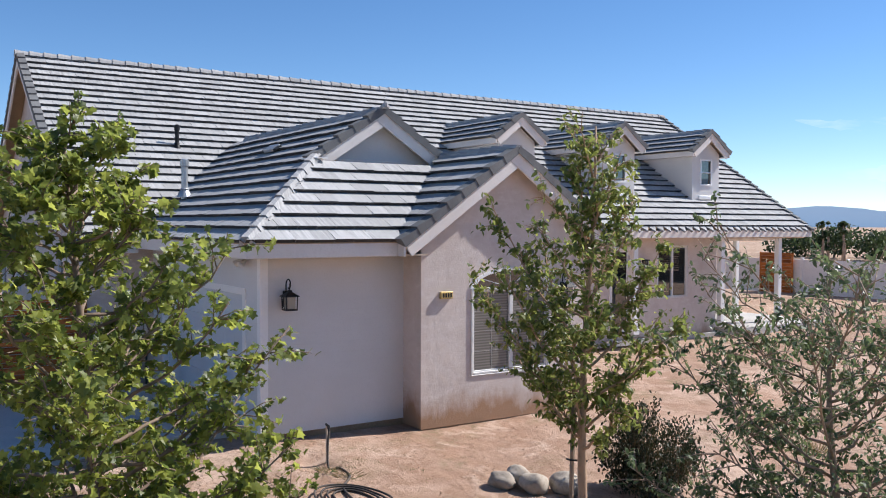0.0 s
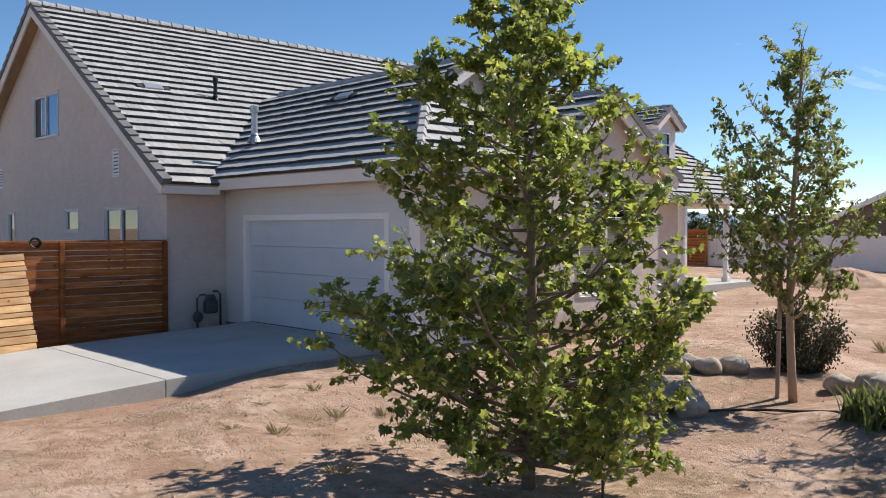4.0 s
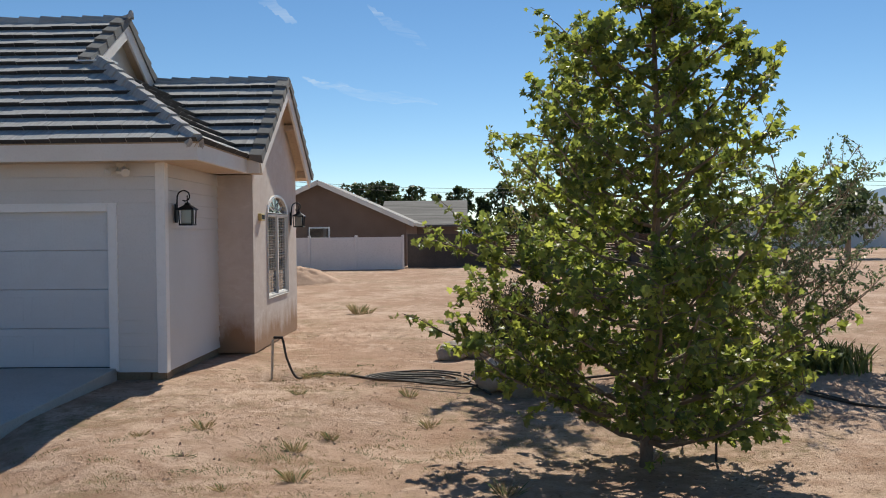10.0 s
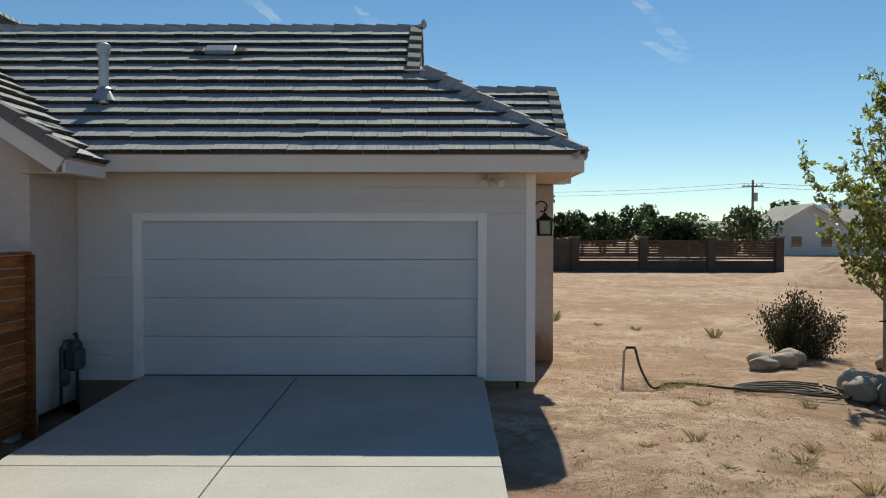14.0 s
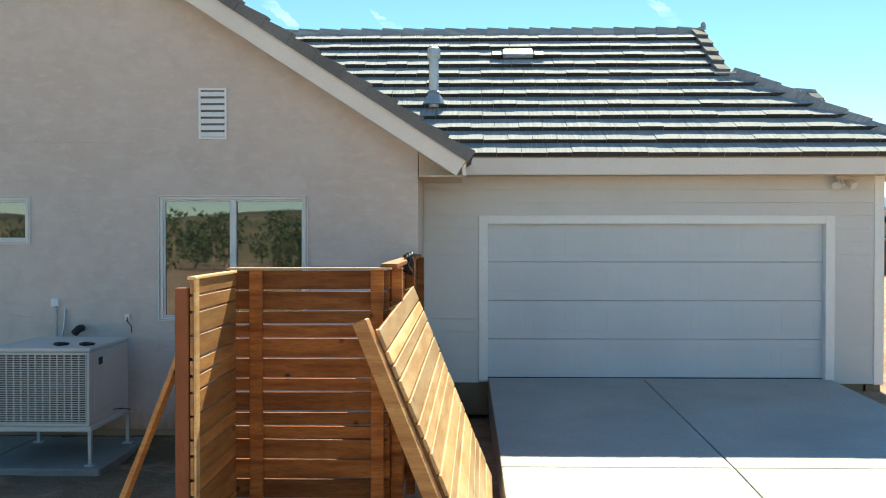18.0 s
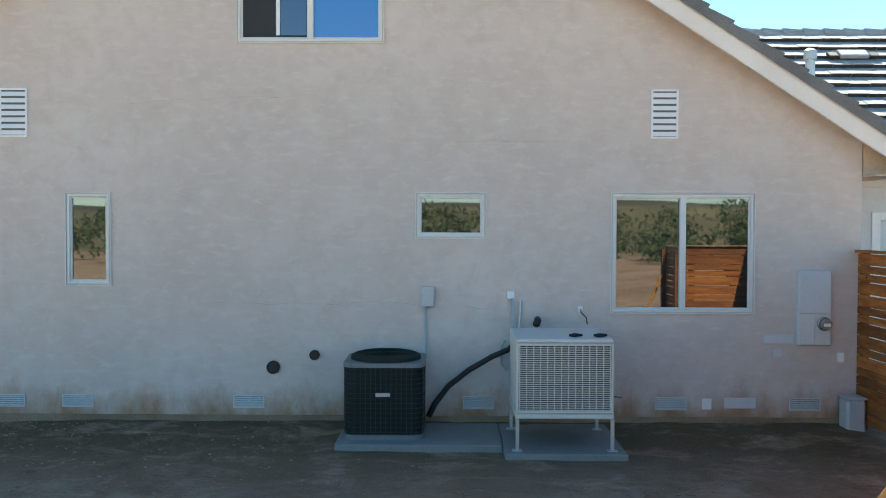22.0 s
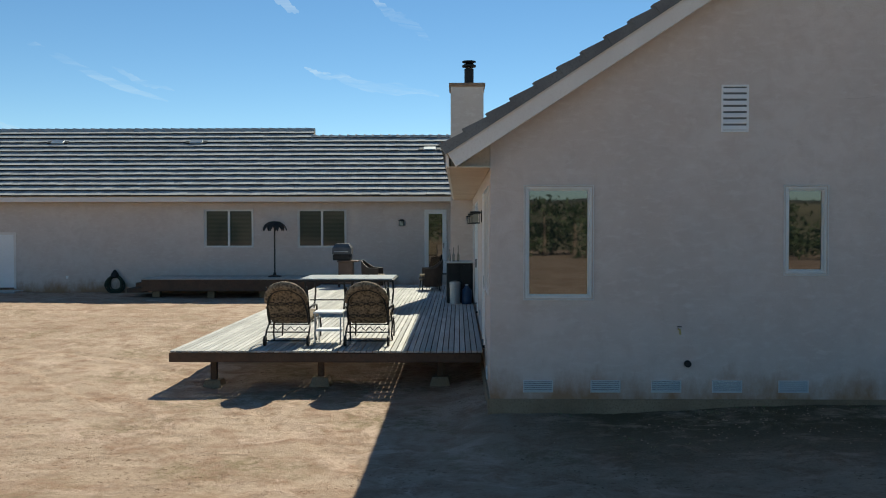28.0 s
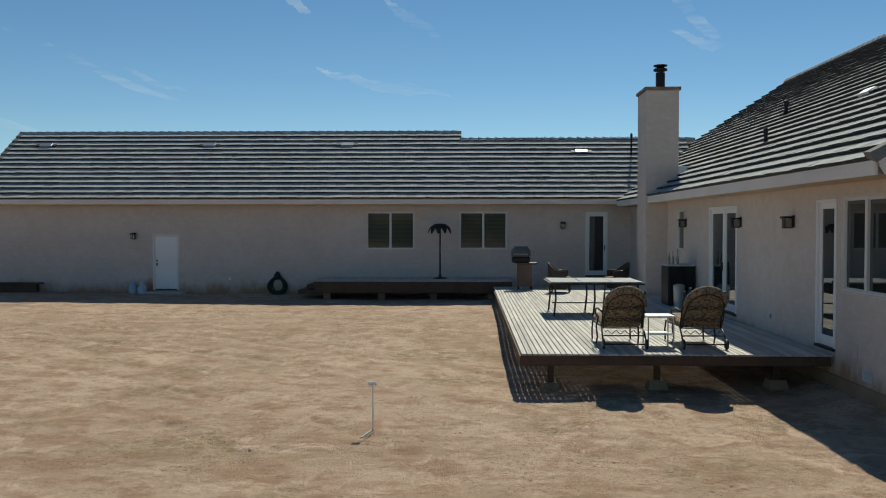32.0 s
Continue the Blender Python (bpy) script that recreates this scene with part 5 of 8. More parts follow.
t = thing("cedar_fence", (0, -2, -0.6), "stained horizontal-board cedar fence running out from the house corner", "fence", "cedar fence sections")
fence_panel(t, (-0.03, -0.02), (-0.03, -3.96), -0.42, 1.69, CEDAR, seed=1)
for y in (-0.06, -2.14, -3.9):
    part("post", Build().box(-0.012, y - 0.045, -0.65, 0.075, y + 0.045, 1.70, 0.006), CEDAR, t)
part("cap_rail", Build().box(-0.09, -3.98, 1.70, 0.04, -0.02, 1.735, 0.004), CEDAR, t)
t = thing("cedar_fence", (-0.6, -3.96, -0.6), "short cedar fence return facing the yard, boards in shade", "fence", "cedar fence sections")
fence_panel(t, (-0.02, -3.99), (-1.24, -3.99), -0.42, 1.68, CEDAR, seed=2, first=3)
for x in (-0.11, -1.04):
    part("post", Build().box(x - 0.05, -4.05, -0.65, x + 0.05, -4.005, 1.69, 0.005), CEDAR, t)
part("cap_rail", Build().box(-1.26, -4.05, 1.69, 0.0, -3.93, 1.705, 0.003), PALECEDAR, t)
t = thing("cedar_fence", (-1.22, -4.6, -0.6), "cedar fence section on red posts with a diagonal prop", "fence", "cedar fence sections")
fence_panel(t, (-1.20, -4.06), (-1.20, -5.12), -0.42, 1.66, MIDCEDAR, seed=3, first=1)
REDWOOD = surface("red_stained_post", (0.20, 0.06, 0.022), (0.31, 0.105, 0.042), 2.0, 16, 0.8, 0.3, 0.004, stretch=(1, 1, 0.3))
for y in (-4.12, -5.08):
    part("post", Build().box(-1.31, y - 0.045, -0.65, -1.22, y + 0.045, 1.61, 0.006), REDWOOD, t, "red-stained square post")
part("end_board", Build().box(-1.185, -5.13, -0.45, -1.17, -5.05, 1.68, 0.003), PALECEDAR, t)
part("cap_rail", Build().box(-1.225, -5.13, 1.665, -1.175, -4.06, 1.685, 0.003), PALECEDAR, t)
part("prop", Build().beam((-1.32, -5.0, 1.15), (-2.13, -4.54, -0.6), 0.05, 0.04, c=0.004), MIDCEDAR, t)
part("prop", Build().beam((-1.34, -4.93, 1.12), (-2.20, -4.40, -0.6), 0.03, 0.05, c=0.004), MIDCEDAR, t)

# leaning panel
t = thing("leaning_panel", (0.4, -4.0, -0.2), "loose sunlit cedar panel leaning on the fence", "fence panel")
foot_a, foot_b = Vector((0.80, -2.86, -0.22)), Vector((0.74, -5.45, -0.30))
top_a, top_b = Vector((0.09, -2.86, 1.50)), Vector((0.02, -5.35, 1.37))
n = len(WIDTHS)
s0 = 0.0
rnd = random.Random(7)
total = sum(WIDTHS) + 0.012 * n
face = (foot_b - foot_a).cross(top_a - foot_a).normalized()
for i, w in enumerate(WIDTHS):
    k = 1 - (s0 + w / 2) / total
    e = rnd.uniform(-0.02, 0.02)
    p, q = foot_a.lerp(top_a, k), foot_b.lerp(top_b, k)
    d = (q - p).normalized()
    part("board", Build().beam(p - d * (0.02 + e), q + d * 0.02, 0.024, w * 0.915, up=(top_a - foot_a).normalized(), c=0.003), PALECEDAR, t)
    s0 += w + 0.012
side = -face if face.x > 0 else face
for f in (0.03, 0.5, 0.97):
    p, q = foot_a.lerp(foot_b, f), top_a.lerp(top_b, f)
    part("batten", Build().beam(p + side * 0.045, q + side * 0.045, 0.06, 0.09, up=(0, 1, 0), c=0.004), MIDCEDAR, t)
part("end_post", Build().beam(foot_b + Vector((-0.10, -0.08, 0.0)), top_b + Vector((-0.10, -0.06, 0.06)), 0.09, 0.09, c=0.006), MIDCEDAR, t)
t = thing("cable_reel", (-0.02, -2.62, 1.73), "black coil of cable hung on the fence top", "cable coil")
for k, r in enumerate((0.075, 0.09, 0.10)):
    pts = [(0.02 + 0.02 * k + 0.02 * math.cos(3 * a), -2.62 + r * math.cos(a), 1.70 + r * math.sin(a)) for a in np.linspace(0, 2 * math.pi, 17)]
    part("loop", Build().tube(pts, 0.013, 6, caps=False), BLACK, t, smooth=True)
t = thing("grey_bucket", (-0.16, -0.25, -0.6), "pale grey plastic bin behind the fence end", "bin")
part("bin_body", Build().box(-0.30, -0.35, -0.60, -0.06, -0.10, -0.12, 0.03), GREY, t)
part("bin_rim", Build().box(-0.31, -0.36, -0.12, -0.05, -0.09, -0.10, 0.008), GREY, t)

# ---- cooling units ----
PAD = surface("unit_pad_concrete", (0.20, 0.20, 0.19), (0.27, 0.27, 0.25), 1.0, 40, 0.85, 0.3, 0.004)
for x0, x1, y0 in ((-6.56, -4.62, -1.25), (-4.62, -3.26, -1.62)):
    tagged(part("concrete_pad", Build().box(x0 + 0.005, y0, -0.68, x1, -0.10, -0.49, 0.012), PAD), "thin grey concrete pad under the cooling units", "concrete pad")
t = thing("condenser_unit", (-6.0, -0.6, -0.49), "dark green air conditioner condenser with a wire guard", "air conditioner")
GREEN = surface("dark_green_enamel", (0.012, 0.020, 0.018), (0.020, 0.028, 0.025), 1.5, 40, 0.75, 0.1, 0.002, spec=0.2)
WIRE = surface("green_wire", (0.018, 0.027, 0.024), (0.026, 0.036, 0.032), 2, 30, 0.5, 0.05, 0.001)
UNITTOP = surface("grey_green_enamel", (0.13, 0.15, 0.15), (0.18, 0.20, 0.20), 1.5, 40, 0.5, 0.1, 0.002)
def rounded(x0, y0, x1, y1, r, n=6):
    """Corner points of a rectangle with round corners, anticlockwise."""
    return [(cx + r * math.cos(a0 + math.pi / 2 * k / n), cy + r * math.sin(a0 + math.pi / 2 * k / n))
            for cx, cy, a0 in ((x1 - r, y0 + r, -math.pi / 2), (x1 - r, y1 - r, 0.0), (x0 + r, y1 - r, math.pi / 2), (x0 + r, y0 + r, math.pi)) for k in range(n + 1)]


def prism(ring, z0, z1):
    n = len(ring)
    return Build().add([(x, y, z) for z in (z0, z1) for x, y in ring], [tuple(reversed(range(n))), tuple(range(n, 2 * n))] + [(k, (k + 1) % n, n + (k + 1) % n, n + k) for k in range(n)])


part("base_pan", prism(rounded(-6.49, -1.04, -5.53, -0.12, 0.13), -0.49, -0.43), UNITTOP, t)
part("coil_body", prism(rounded(-6.46, -1.01, -5.56, -0.15, 0.12), -0.43, 0.36), GREEN, t)
loop = rounded(-6.475, -1.025, -5.545, -0.135, 0.125)
for k in range(14):
    z = -0.40 + k * 0.057
    part("guard_wire", Build().tube([(x, y, z) for x, y in loop + loop[:1]], 0.005, 5, caps=False), WIRE, t)
for k in range(12):
    x = -6.34 + k * 0.06
    part("guard_bar", Build().box(x - 0.004, -1.034, -0.43, x + 0.004, -1.026, 0.36), WIRE, t)
for k in range(10):
    y = -0.90 + k * 0.07
    part("guard_bar", Build().box(-5.545, y - 0.004, -0.43, -5.537, y + 0.004, 0.36), WIRE, t)
    part("guard_bar", Build().box(-6.484, y - 0.004, -0.43, -6.476, y + 0.004, 0.36), WIRE, t)
part("top_cover", prism(rounded(-6.49, -1.04, -5.53, -0.12, 0.13), 0.36, 0.41), UNITTOP, t)
part("fan_shroud", Build().lathe(-6.01, -0.58, [(0.43, 0.40), (0.42, 0.455), (0.38, 0.475), (0.34, 0.455)], 28), GREEN, t)
for k in range(5):
    r = 0.06 + k * 0.065
    part("fan_ring", Build().tube([(-6.01 + r * math.cos(a), -0.58 + r * math.sin(a), 0.485) for a in np.linspace(0, 2 * math.pi, 25)], 0.005, 5, caps=False), GREEN, t)
part("badge", Build().box(-6.10, -1.045, 0.02, -5.93, -1.028, 0.065, 0.004), GALV, t, "small metal badge")

t = thing("evaporative_cooler", (-3.95, -1.0, -0.49), "cream metal evaporative cooler with slatted sides on legs", "air cooler")
part("housing", Build().box(-4.49, -1.49, -0.064, -3.41, -0.42, 0.72, 0.012), CREAM, t)
part("lid", Build().box(-4.495, -1.505, 0.72, -3.405, -0.415, 0.765, 0.012), CREAM, t)
part("water_pan", Build().box(-4.50, -1.50, -0.13, -3.40, -0.41, -0.068, 0.012), CREAM, t)
pf = south(-1.495)
fr = Build()
for r in ((-4.49, -4.465, -0.06, 0.715), (-3.435, -3.41, -0.06, 0.715), (-4.465, -3.435, -0.06, -0.035), (-4.465, -3.435, 0.69, 0.715)):
    fr.fbox(pf, *r, -0.02, 0.0, 0.004)
gr = part("grille_panel", fr, CREAM, t)
# black sheet stands in for the shade behind the slats
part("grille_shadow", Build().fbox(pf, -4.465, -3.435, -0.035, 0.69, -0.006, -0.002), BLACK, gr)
for c in range(14):
    u0 = -4.455 + c * 0.0777
    part("grille_rib", Build().fbox(pf, u0 - 0.005, u0 + 0.005, -0.035, 0.69, -0.020, -0.004), CREAM, gr)
for k in range(30):
    z = -0.031 + k * 0.024
    part("grille_slat", Build().fbox(pf, -4.46, -3.44, z, z + 0.0085, -0.017, -0.005), CREAM, gr)
for x in (-4.475, -3.415):
    for y in (-1.48, -0.43):
        lg = part("leg", Build().box(x - 0.02, y - 0.02, -0.49, x + 0.02, y + 0.02, -0.13, 0.003), GALV, t)
        part("foot", Build().box(x - 0.055, y - 0.04, -0.492, x + 0.055, y + 0.04, -0.475, 0.003), GALV, lg)
part("side_panel", Build().box(-3.408, -1.40, 0.06, -3.398, -0.50, 0.68, 0.003), CREAM, t)
part("label", Build().box(-3.397, -1.30, 0.56, -3.393, -1.20, 0.64), BLACK, t)
for x in (-3.80, -3.52):
    part("pipe_fitting", Build().tube([(x - 0.08, -1.30, 0.785), (x - 0.02, -1.33, 0.79), (x + 0.07, -1.28, 0.785)], [0.014, 0.024, 0.012], 8), DARK, t)
    part("pipe_clamp", Build().tube([(x - 0.05, -1.22, 0.78), (x, -1.24, 0.80), (x + 0.05, -1.20, 0.78)], 0.011, 6), GALV, t)
part("pipe_elbow", Build().tube([(-4.12, -0.05, 0.83), (-4.12, -0.14, 0.83), (-4.15, -0.20, 0.78)], 0.045, 10), BLACK, t, smooth=True)
part("conduit", Build().tube([(-4.33, -0.03, 1.06), (-4.34, -0.05, 0.86), (-4.36, -0.08, 0.70)], 0.014, 6), GALV, t)
part("drain_wire", Build().tube([(-3.40, -0.9, 0.0), (-3.28, -0.95, 0.02), (-3.20, -0.9, 0.0)], 0.006, 5), DARK, t)
t = thing("refrigerant_line", (-5.4, -0.2, -0.4), "thick black insulated line between the cooling units", "pipe")
part("insulation", Build().tube([(-5.50, -0.25, -0.38), (-5.42, -0.22, -0.22), (-5.25, -0.2, 0.0), (-5.0, -0.2, 0.2), (-4.7, -0.22, 0.38), (-4.50, -0.3, 0.48), (-4.45, -0.4, 0.55)], 0.035, 10), BLACK, t, smooth=True)

# ---- decks ----
DECKWOOD = surface("weathered_deck_board", (0.42, 0.385, 0.34), (0.58, 0.54, 0.49), 1.5, 25, 0.75, 0.3, 0.004, stretch=(6, 0.6, 1), vary=0.2)
RIM = surface("dark_deck_timber", (0.075, 0.040, 0.022), (0.125, 0.066, 0.036), 2, 20, 0.7, 0.3, 0.004)
t = thing("deck", (-16.6, 10, -0.6), "weathered grey timber deck on concrete piers", "deck", kind="structure")
nb = 54
for k in range(nb):
    x0 = -19.13 + k * 0.0932
    for y0, y1 in ((2.24, 7.2 + 0.6 * (k % 2)), (7.206 + 0.6 * (k % 2), 12.6), (12.606, 18.0)):
        part("deck_board", Build().box(x0, y0, -0.128, x0 + 0.0790, y1, -0.10, 0.003), DECKWOOD, t)
part("rim_joist", Build().box(-19.16, 2.27, -0.29, -14.13, 2.31, -0.142, 0.006), RIM, t)
part("rim_joist", Build().box(-19.16, 2.31, -0.29, -19.12, 18.0, -0.142, 0.006), RIM, t)
for k in range(39):
    part("joist", Build().box(-19.12, 2.70 + k * 0.40, -0.27, -14.13, 2.74 + k * 0.40, -0.142), RIM, t)
for x in (-18.6, -16.8, -14.8):
    for y in (2.9, 6.0, 9.5, 13, 17):
        g = ground_z(x, y)
        pp = part("post", Build().box(x - 0.05, y - 0.05, g + 0.12, x + 0.05, y + 0.05, -0.27, 0.004), RIM, t)
        part("pier", Build().add([(x + sx * r, y + sy * r, z) for r, z in ((0.19, g - 0.08), (0.13, g + 0.15)) for sx, sy in ((-1, -1), (1, -1), (1, 1), (-1, 1))],
                                 [(0, 1, 5, 4), (1, 2, 6, 5), (2, 3, 7, 6), (3, 0, 4, 7), (4, 5, 6, 7)]), FOOTING, pp)
t = thing("low_platform", (-22, 19, -0.6), "low timber platform along the shaded wing wall", "deck", kind="structure")
for k in range(14):
    part("deck_board", Build().box(-25.3, 18.0 + k * 0.152, 0.06, -18.5, 18.145 + k * 0.152, 0.095, 0.004), DECKWOOD, t)
part("rim_joist", Build().box(-25.3, 18.02, -0.33, -18.5, 18.06, 0.056, 0.006), RIM, t)
part("rim_joist", Build().box(-25.3, 18.06, -0.33, -25.26, 20.1, 0.056, 0.006), RIM, t)
for x in (-24.9, -23.0, -21.2, -19.2):
    part("pier", Build().box(x - 0.13, 18.3, -0.70, x + 0.13, 18.56, -0.33, 0.03), FOOTING, t)
part("step", Build().box(-25.9, 18.3, -0.40, -25.32, 19.8, -0.25, 0.01), RIM, t)
part("step", Build().box(-25.6, 18.3, -0.20, -25.32, 19.8, -0.06, 0.01), RIM, t)

# ---- patio furniture ----
IRON = surface("dark_wrought_iron", (0.03, 0.026, 0.022), (0.05, 0.042, 0.035), 4, 40, 0.5, 0.2, 0.002, metal=0.5)
_m, _nt, _bs = material("floral_cushion")
_co = worldco(_nt)
_v = _nt.nodes.new("ShaderNodeTexVoronoi")
_v.inputs["Scale"].default_value = 16.0
_nt.links.new(_co, _v.inputs["Vector"])
_c = mixed(_nt, ramp(_nt, _v.outputs["Distance"], 0.15, 0.5), (0.11, 0.078, 0.048), (0.30, 0.22, 0.14))
_c = mixed(_nt, ramp(_nt, grain(_nt, _co, 25), 0.45, 0.7), _c, (0.03, 0.025, 0.015))
_nt.links.new(_c, _bs.inputs["Base Color"])
_bs.inputs["Roughness"].default_value = 0.95
relief(_nt, _bs, grain(_nt, _co, 60), 0.3, 0.004)
CUSHION = _m


def cushion_back(w, h, d):
    """A rounded, tufted back cushion that stands in the x-z plane."""
    b = Build()
    nx, nz = 10, 12
    def outline(u, v):
        half = w / 2 * (1.0 if v < 0.6 else math.sqrt(max(0.04, 1 - ((v - 0.6) / 0.42) ** 2.6)))
        x = (u * 2 - 1) * half
        z = h * v * (1 - 0.06 * abs(u * 2 - 1) ** 3)
        return x, z
    for s in (-1, 1):
        n0 = len(b.v)
        for i in range(nx + 1):
            for j in range(nz + 1):
                u, v = i / nx, j / nz
                x, z = outline(u, v)
                bulge = (max(0.0, math.sin(math.pi * u)) * max(0.0, math.sin(math.pi * v))) ** 0.35
                tuft = 0.018 * (0.5 + 0.5 * math.cos(u * 3 * 2 * math.pi)) * (0.5 + 0.5 * math.cos(v * 4 * 2 * math.pi))
                b.v.append((x, s * (d / 2 * bulge - tuft * bulge), z))
        for i in range(nx):
            for j in range(nz):
                q = [n0 + i * (nz + 1) + j, n0 + (i + 1) * (nz + 1) + j, n0 + (i + 1) * (nz + 1) + j + 1, n0 + i * (nz + 1) + j + 1]
                b.f.append(tuple(q if s < 0 else q[::-1]))
    return b


def moved(b, m):
    b.v = [tuple(m @ Vector(p)) for p in b.v]
    return b


def lounger(x, y, z):
    t = thing("patio_lounger", (x, y, z), "brown floral-cushioned lounger with a curled iron frame", "lounger", "pair of loungers on the deck")
    o = Matrix.Translation((x, y, z))
    lean = o @ pose(0, 0.02, 0.36, 34, 0, 0)
    part("back_cushion", moved(cushion_back(0.67, 0.84, 0.17), lean @ Matrix.Translation((0, 0.06, 0))), CUSHION, t, smooth=True)
    roll = [(0.33 * math.cos(a) * (1 if abs(math.cos(a)) < 0.9 else 0.98), 0.0, 0.44 + 0.36 * math.sin(a)) for a in np.linspace(0.05, math.pi - 0.05, 19)]
    part("head_roll", moved(Build().tube(roll, [0.045 + 0.025 * math.sin(math.pi * k / 18) for k in range(19)], 12), lean), CUSHION, t, smooth=True)
    hoop = [(-0.33, 0, 0.0), (-0.335, 0, 0.25)] + [(0.31 * math.cos(a), 0, 0.44 + 0.30 * math.sin(a)) for a in np.linspace(math.pi, 0, 15)] + [(0.335, 0, 0.25), (0.33, 0, 0.0)]
    part("back_frame", moved(Build().tube(hoop, 0.014, 7), lean @ Matrix.Translation((0, -0.045, 0))), IRON, t, smooth=True)
    for zz, amp in ((0.20, 0.03), (0.46, 0.03)):
        half = 0.32 if zz < 0.5 else 0.26
        for ph in (0.0, math.pi):
            pts = [(-half + 2 * half * k / 24, 0, zz + amp * math.sin(k / 24 * 4 * math.pi + ph)) for k in range(25)]
            part("scroll", moved(Build().tube(pts, 0.007, 5), lean @ Matrix.Translation((0, -0.058 - 0.006 * (ph > 1), 0))), IRON, t, smooth=True)
    part("seat_cushion", Build().box(x - 0.34, y + 0.05, z + 0.34, x + 0.34, y + 1.20, z + 0.49, 0.06), CUSHION, t)
    for s in (-1, 1):
        rail = [(x + s * 0.34, y - 0.22, z + 0.98), (x + s * 0.34, y - 0.05, z + 0.60), (x + s * 0.34, y + 0.05, z + 0.36), (x + s * 0.34, y + 1.2, z + 0.34)]
        part("side_rail", Build().tube(rail, 0.016, 8), IRON, t, smooth=True)
        arm = [(x + s * 0.36, y - 0.12, z + 0.62), (x + s * 0.39, y + 0.20, z + 0.66), (x + s * 0.39, y + 0.48, z + 0.62), (x + s * 0.38, y + 0.56, z + 0.54), (x + s * 0.37, y + 0.50, z + 0.48), (x + s * 0.37, y + 0.44, z + 0.53)]
        part("arm_rest", Build().tube(arm, 0.017, 8), IRON, t, smooth=True)
        leg = [(x + s * 0.35, y + 0.40, z + 0.50), (x + s * 0.37, y + 0.52, z + 0.30), (x + s * 0.36, y + 0.44, z + 0.12), (x + s * 0.37, y + 0.54, z + 0.0)]
        part("leg", Build().tube(leg, 0.015, 8), IRON, t, smooth=True)
        leg = [(x + s * 0.35, y + 0.06, z + 0.36), (x + s * 0.36, y - 0.12, z + 0.24), (x + s * 0.36, y - 0.26, z + 0.09)]
        part("leg", Build().tube(leg, 0.015, 8), IRON, t, smooth=True)
        part("leg", Build().tube([(x + s * 0.34, y + 1.15, z + 0.34), (x + s * 0.35, y + 1.20, z + 0.18), (x + s * 0.35, y + 1.15, z)], 0.015, 8), IRON, t, smooth=True)
        wh = Build().lathe(0, 0, [(0.085, -0.018), (0.09, 0), (0.085, 0.018)], 16)
        part("wheel", moved(wh, Matrix.Translation((x + s * 0.36, y - 0.26, z + 0.09)) @ pose(0, 0, 0, 0, 90, 0)), IRON, t)
    for yy, zz in ((-0.14, 0.22), (-0.26, 0.09), (0.06, 0.33)):
        part("cross_bar", Build().tube([(x - 0.35, y + yy, z + zz), (x + 0.35, y + yy, z + zz)], 0.012, 6), IRON, t)
    part("scroll", Build().tube([(x - 0.30 + 0.6 * k / 16, y - 0.06, z + 0.27 + 0.035 * math.sin(k * 1.6)) for k in range(17)], 0.008, 6), IRON, t)


lounger(-17.36, 3.05, -0.10)
lounger(-16.02, 3.05, -0.10)
t = thing("side_table", (-16.7, 3.2, -0.1), "small white-topped metal table between the loungers", "side table")
part("tabletop", Build().box(-16.95, 3.0, 0.42, -16.46, 3.5, 0.445, 0.006), WHITE, t)
for x in (-16.92, -16.49):
    for y in (3.03, 3.47):
        part("leg", Build().tube([(x, y, 0.42), (x, y, -0.10)], 0.013, 6), GALV, t)
part("lower_shelf", Build().box(-16.92, 3.03, 0.12, -16.49, 3.47, 0.135), WHITE, t)
t = thing("dining_table", (-17.05, 8.9, -0.1), "long pale-topped patio table with dark iron legs", "dining table")
TOP = surface("pale_table_top", (0.62, 0.62, 0.60), (0.70, 0.70, 0.68), 2, 30, 0.25, 0.05, 0.001)
for x0, x1 in ((-18.1, -17.42), (-17.40, -16.70), (-16.68, -16.0)):
    part("top_panel", Build().box(x0, 8.15, 0.675, x1, 9.75, 0.70, 0.006), TOP, t)
part("top_frame", Build().box(-18.14, 8.11, 0.63, -15.96, 9.79, 0.672, 0.008), IRON, t)
for x in (-18.0, -17.1, -16.1):
    for y in (8.25, 9.65):
        part("leg", Build().tube([(x, y, 0.65), (x + 0.02, y, 0.3), (x - 0.02, y, -0.10)], 0.022, 8), IRON, t)
part("stretcher", Build().tube([(-18.0, 8.95, 0.15), (-16.1, 8.95, 0.15)], 0.015, 6), IRON, t)


WICKER = surface("dark_wicker", (0.035, 0.022, 0.015), (0.06, 0.04, 0.028), 6, 60, 0.6, 0.5, 0.004)


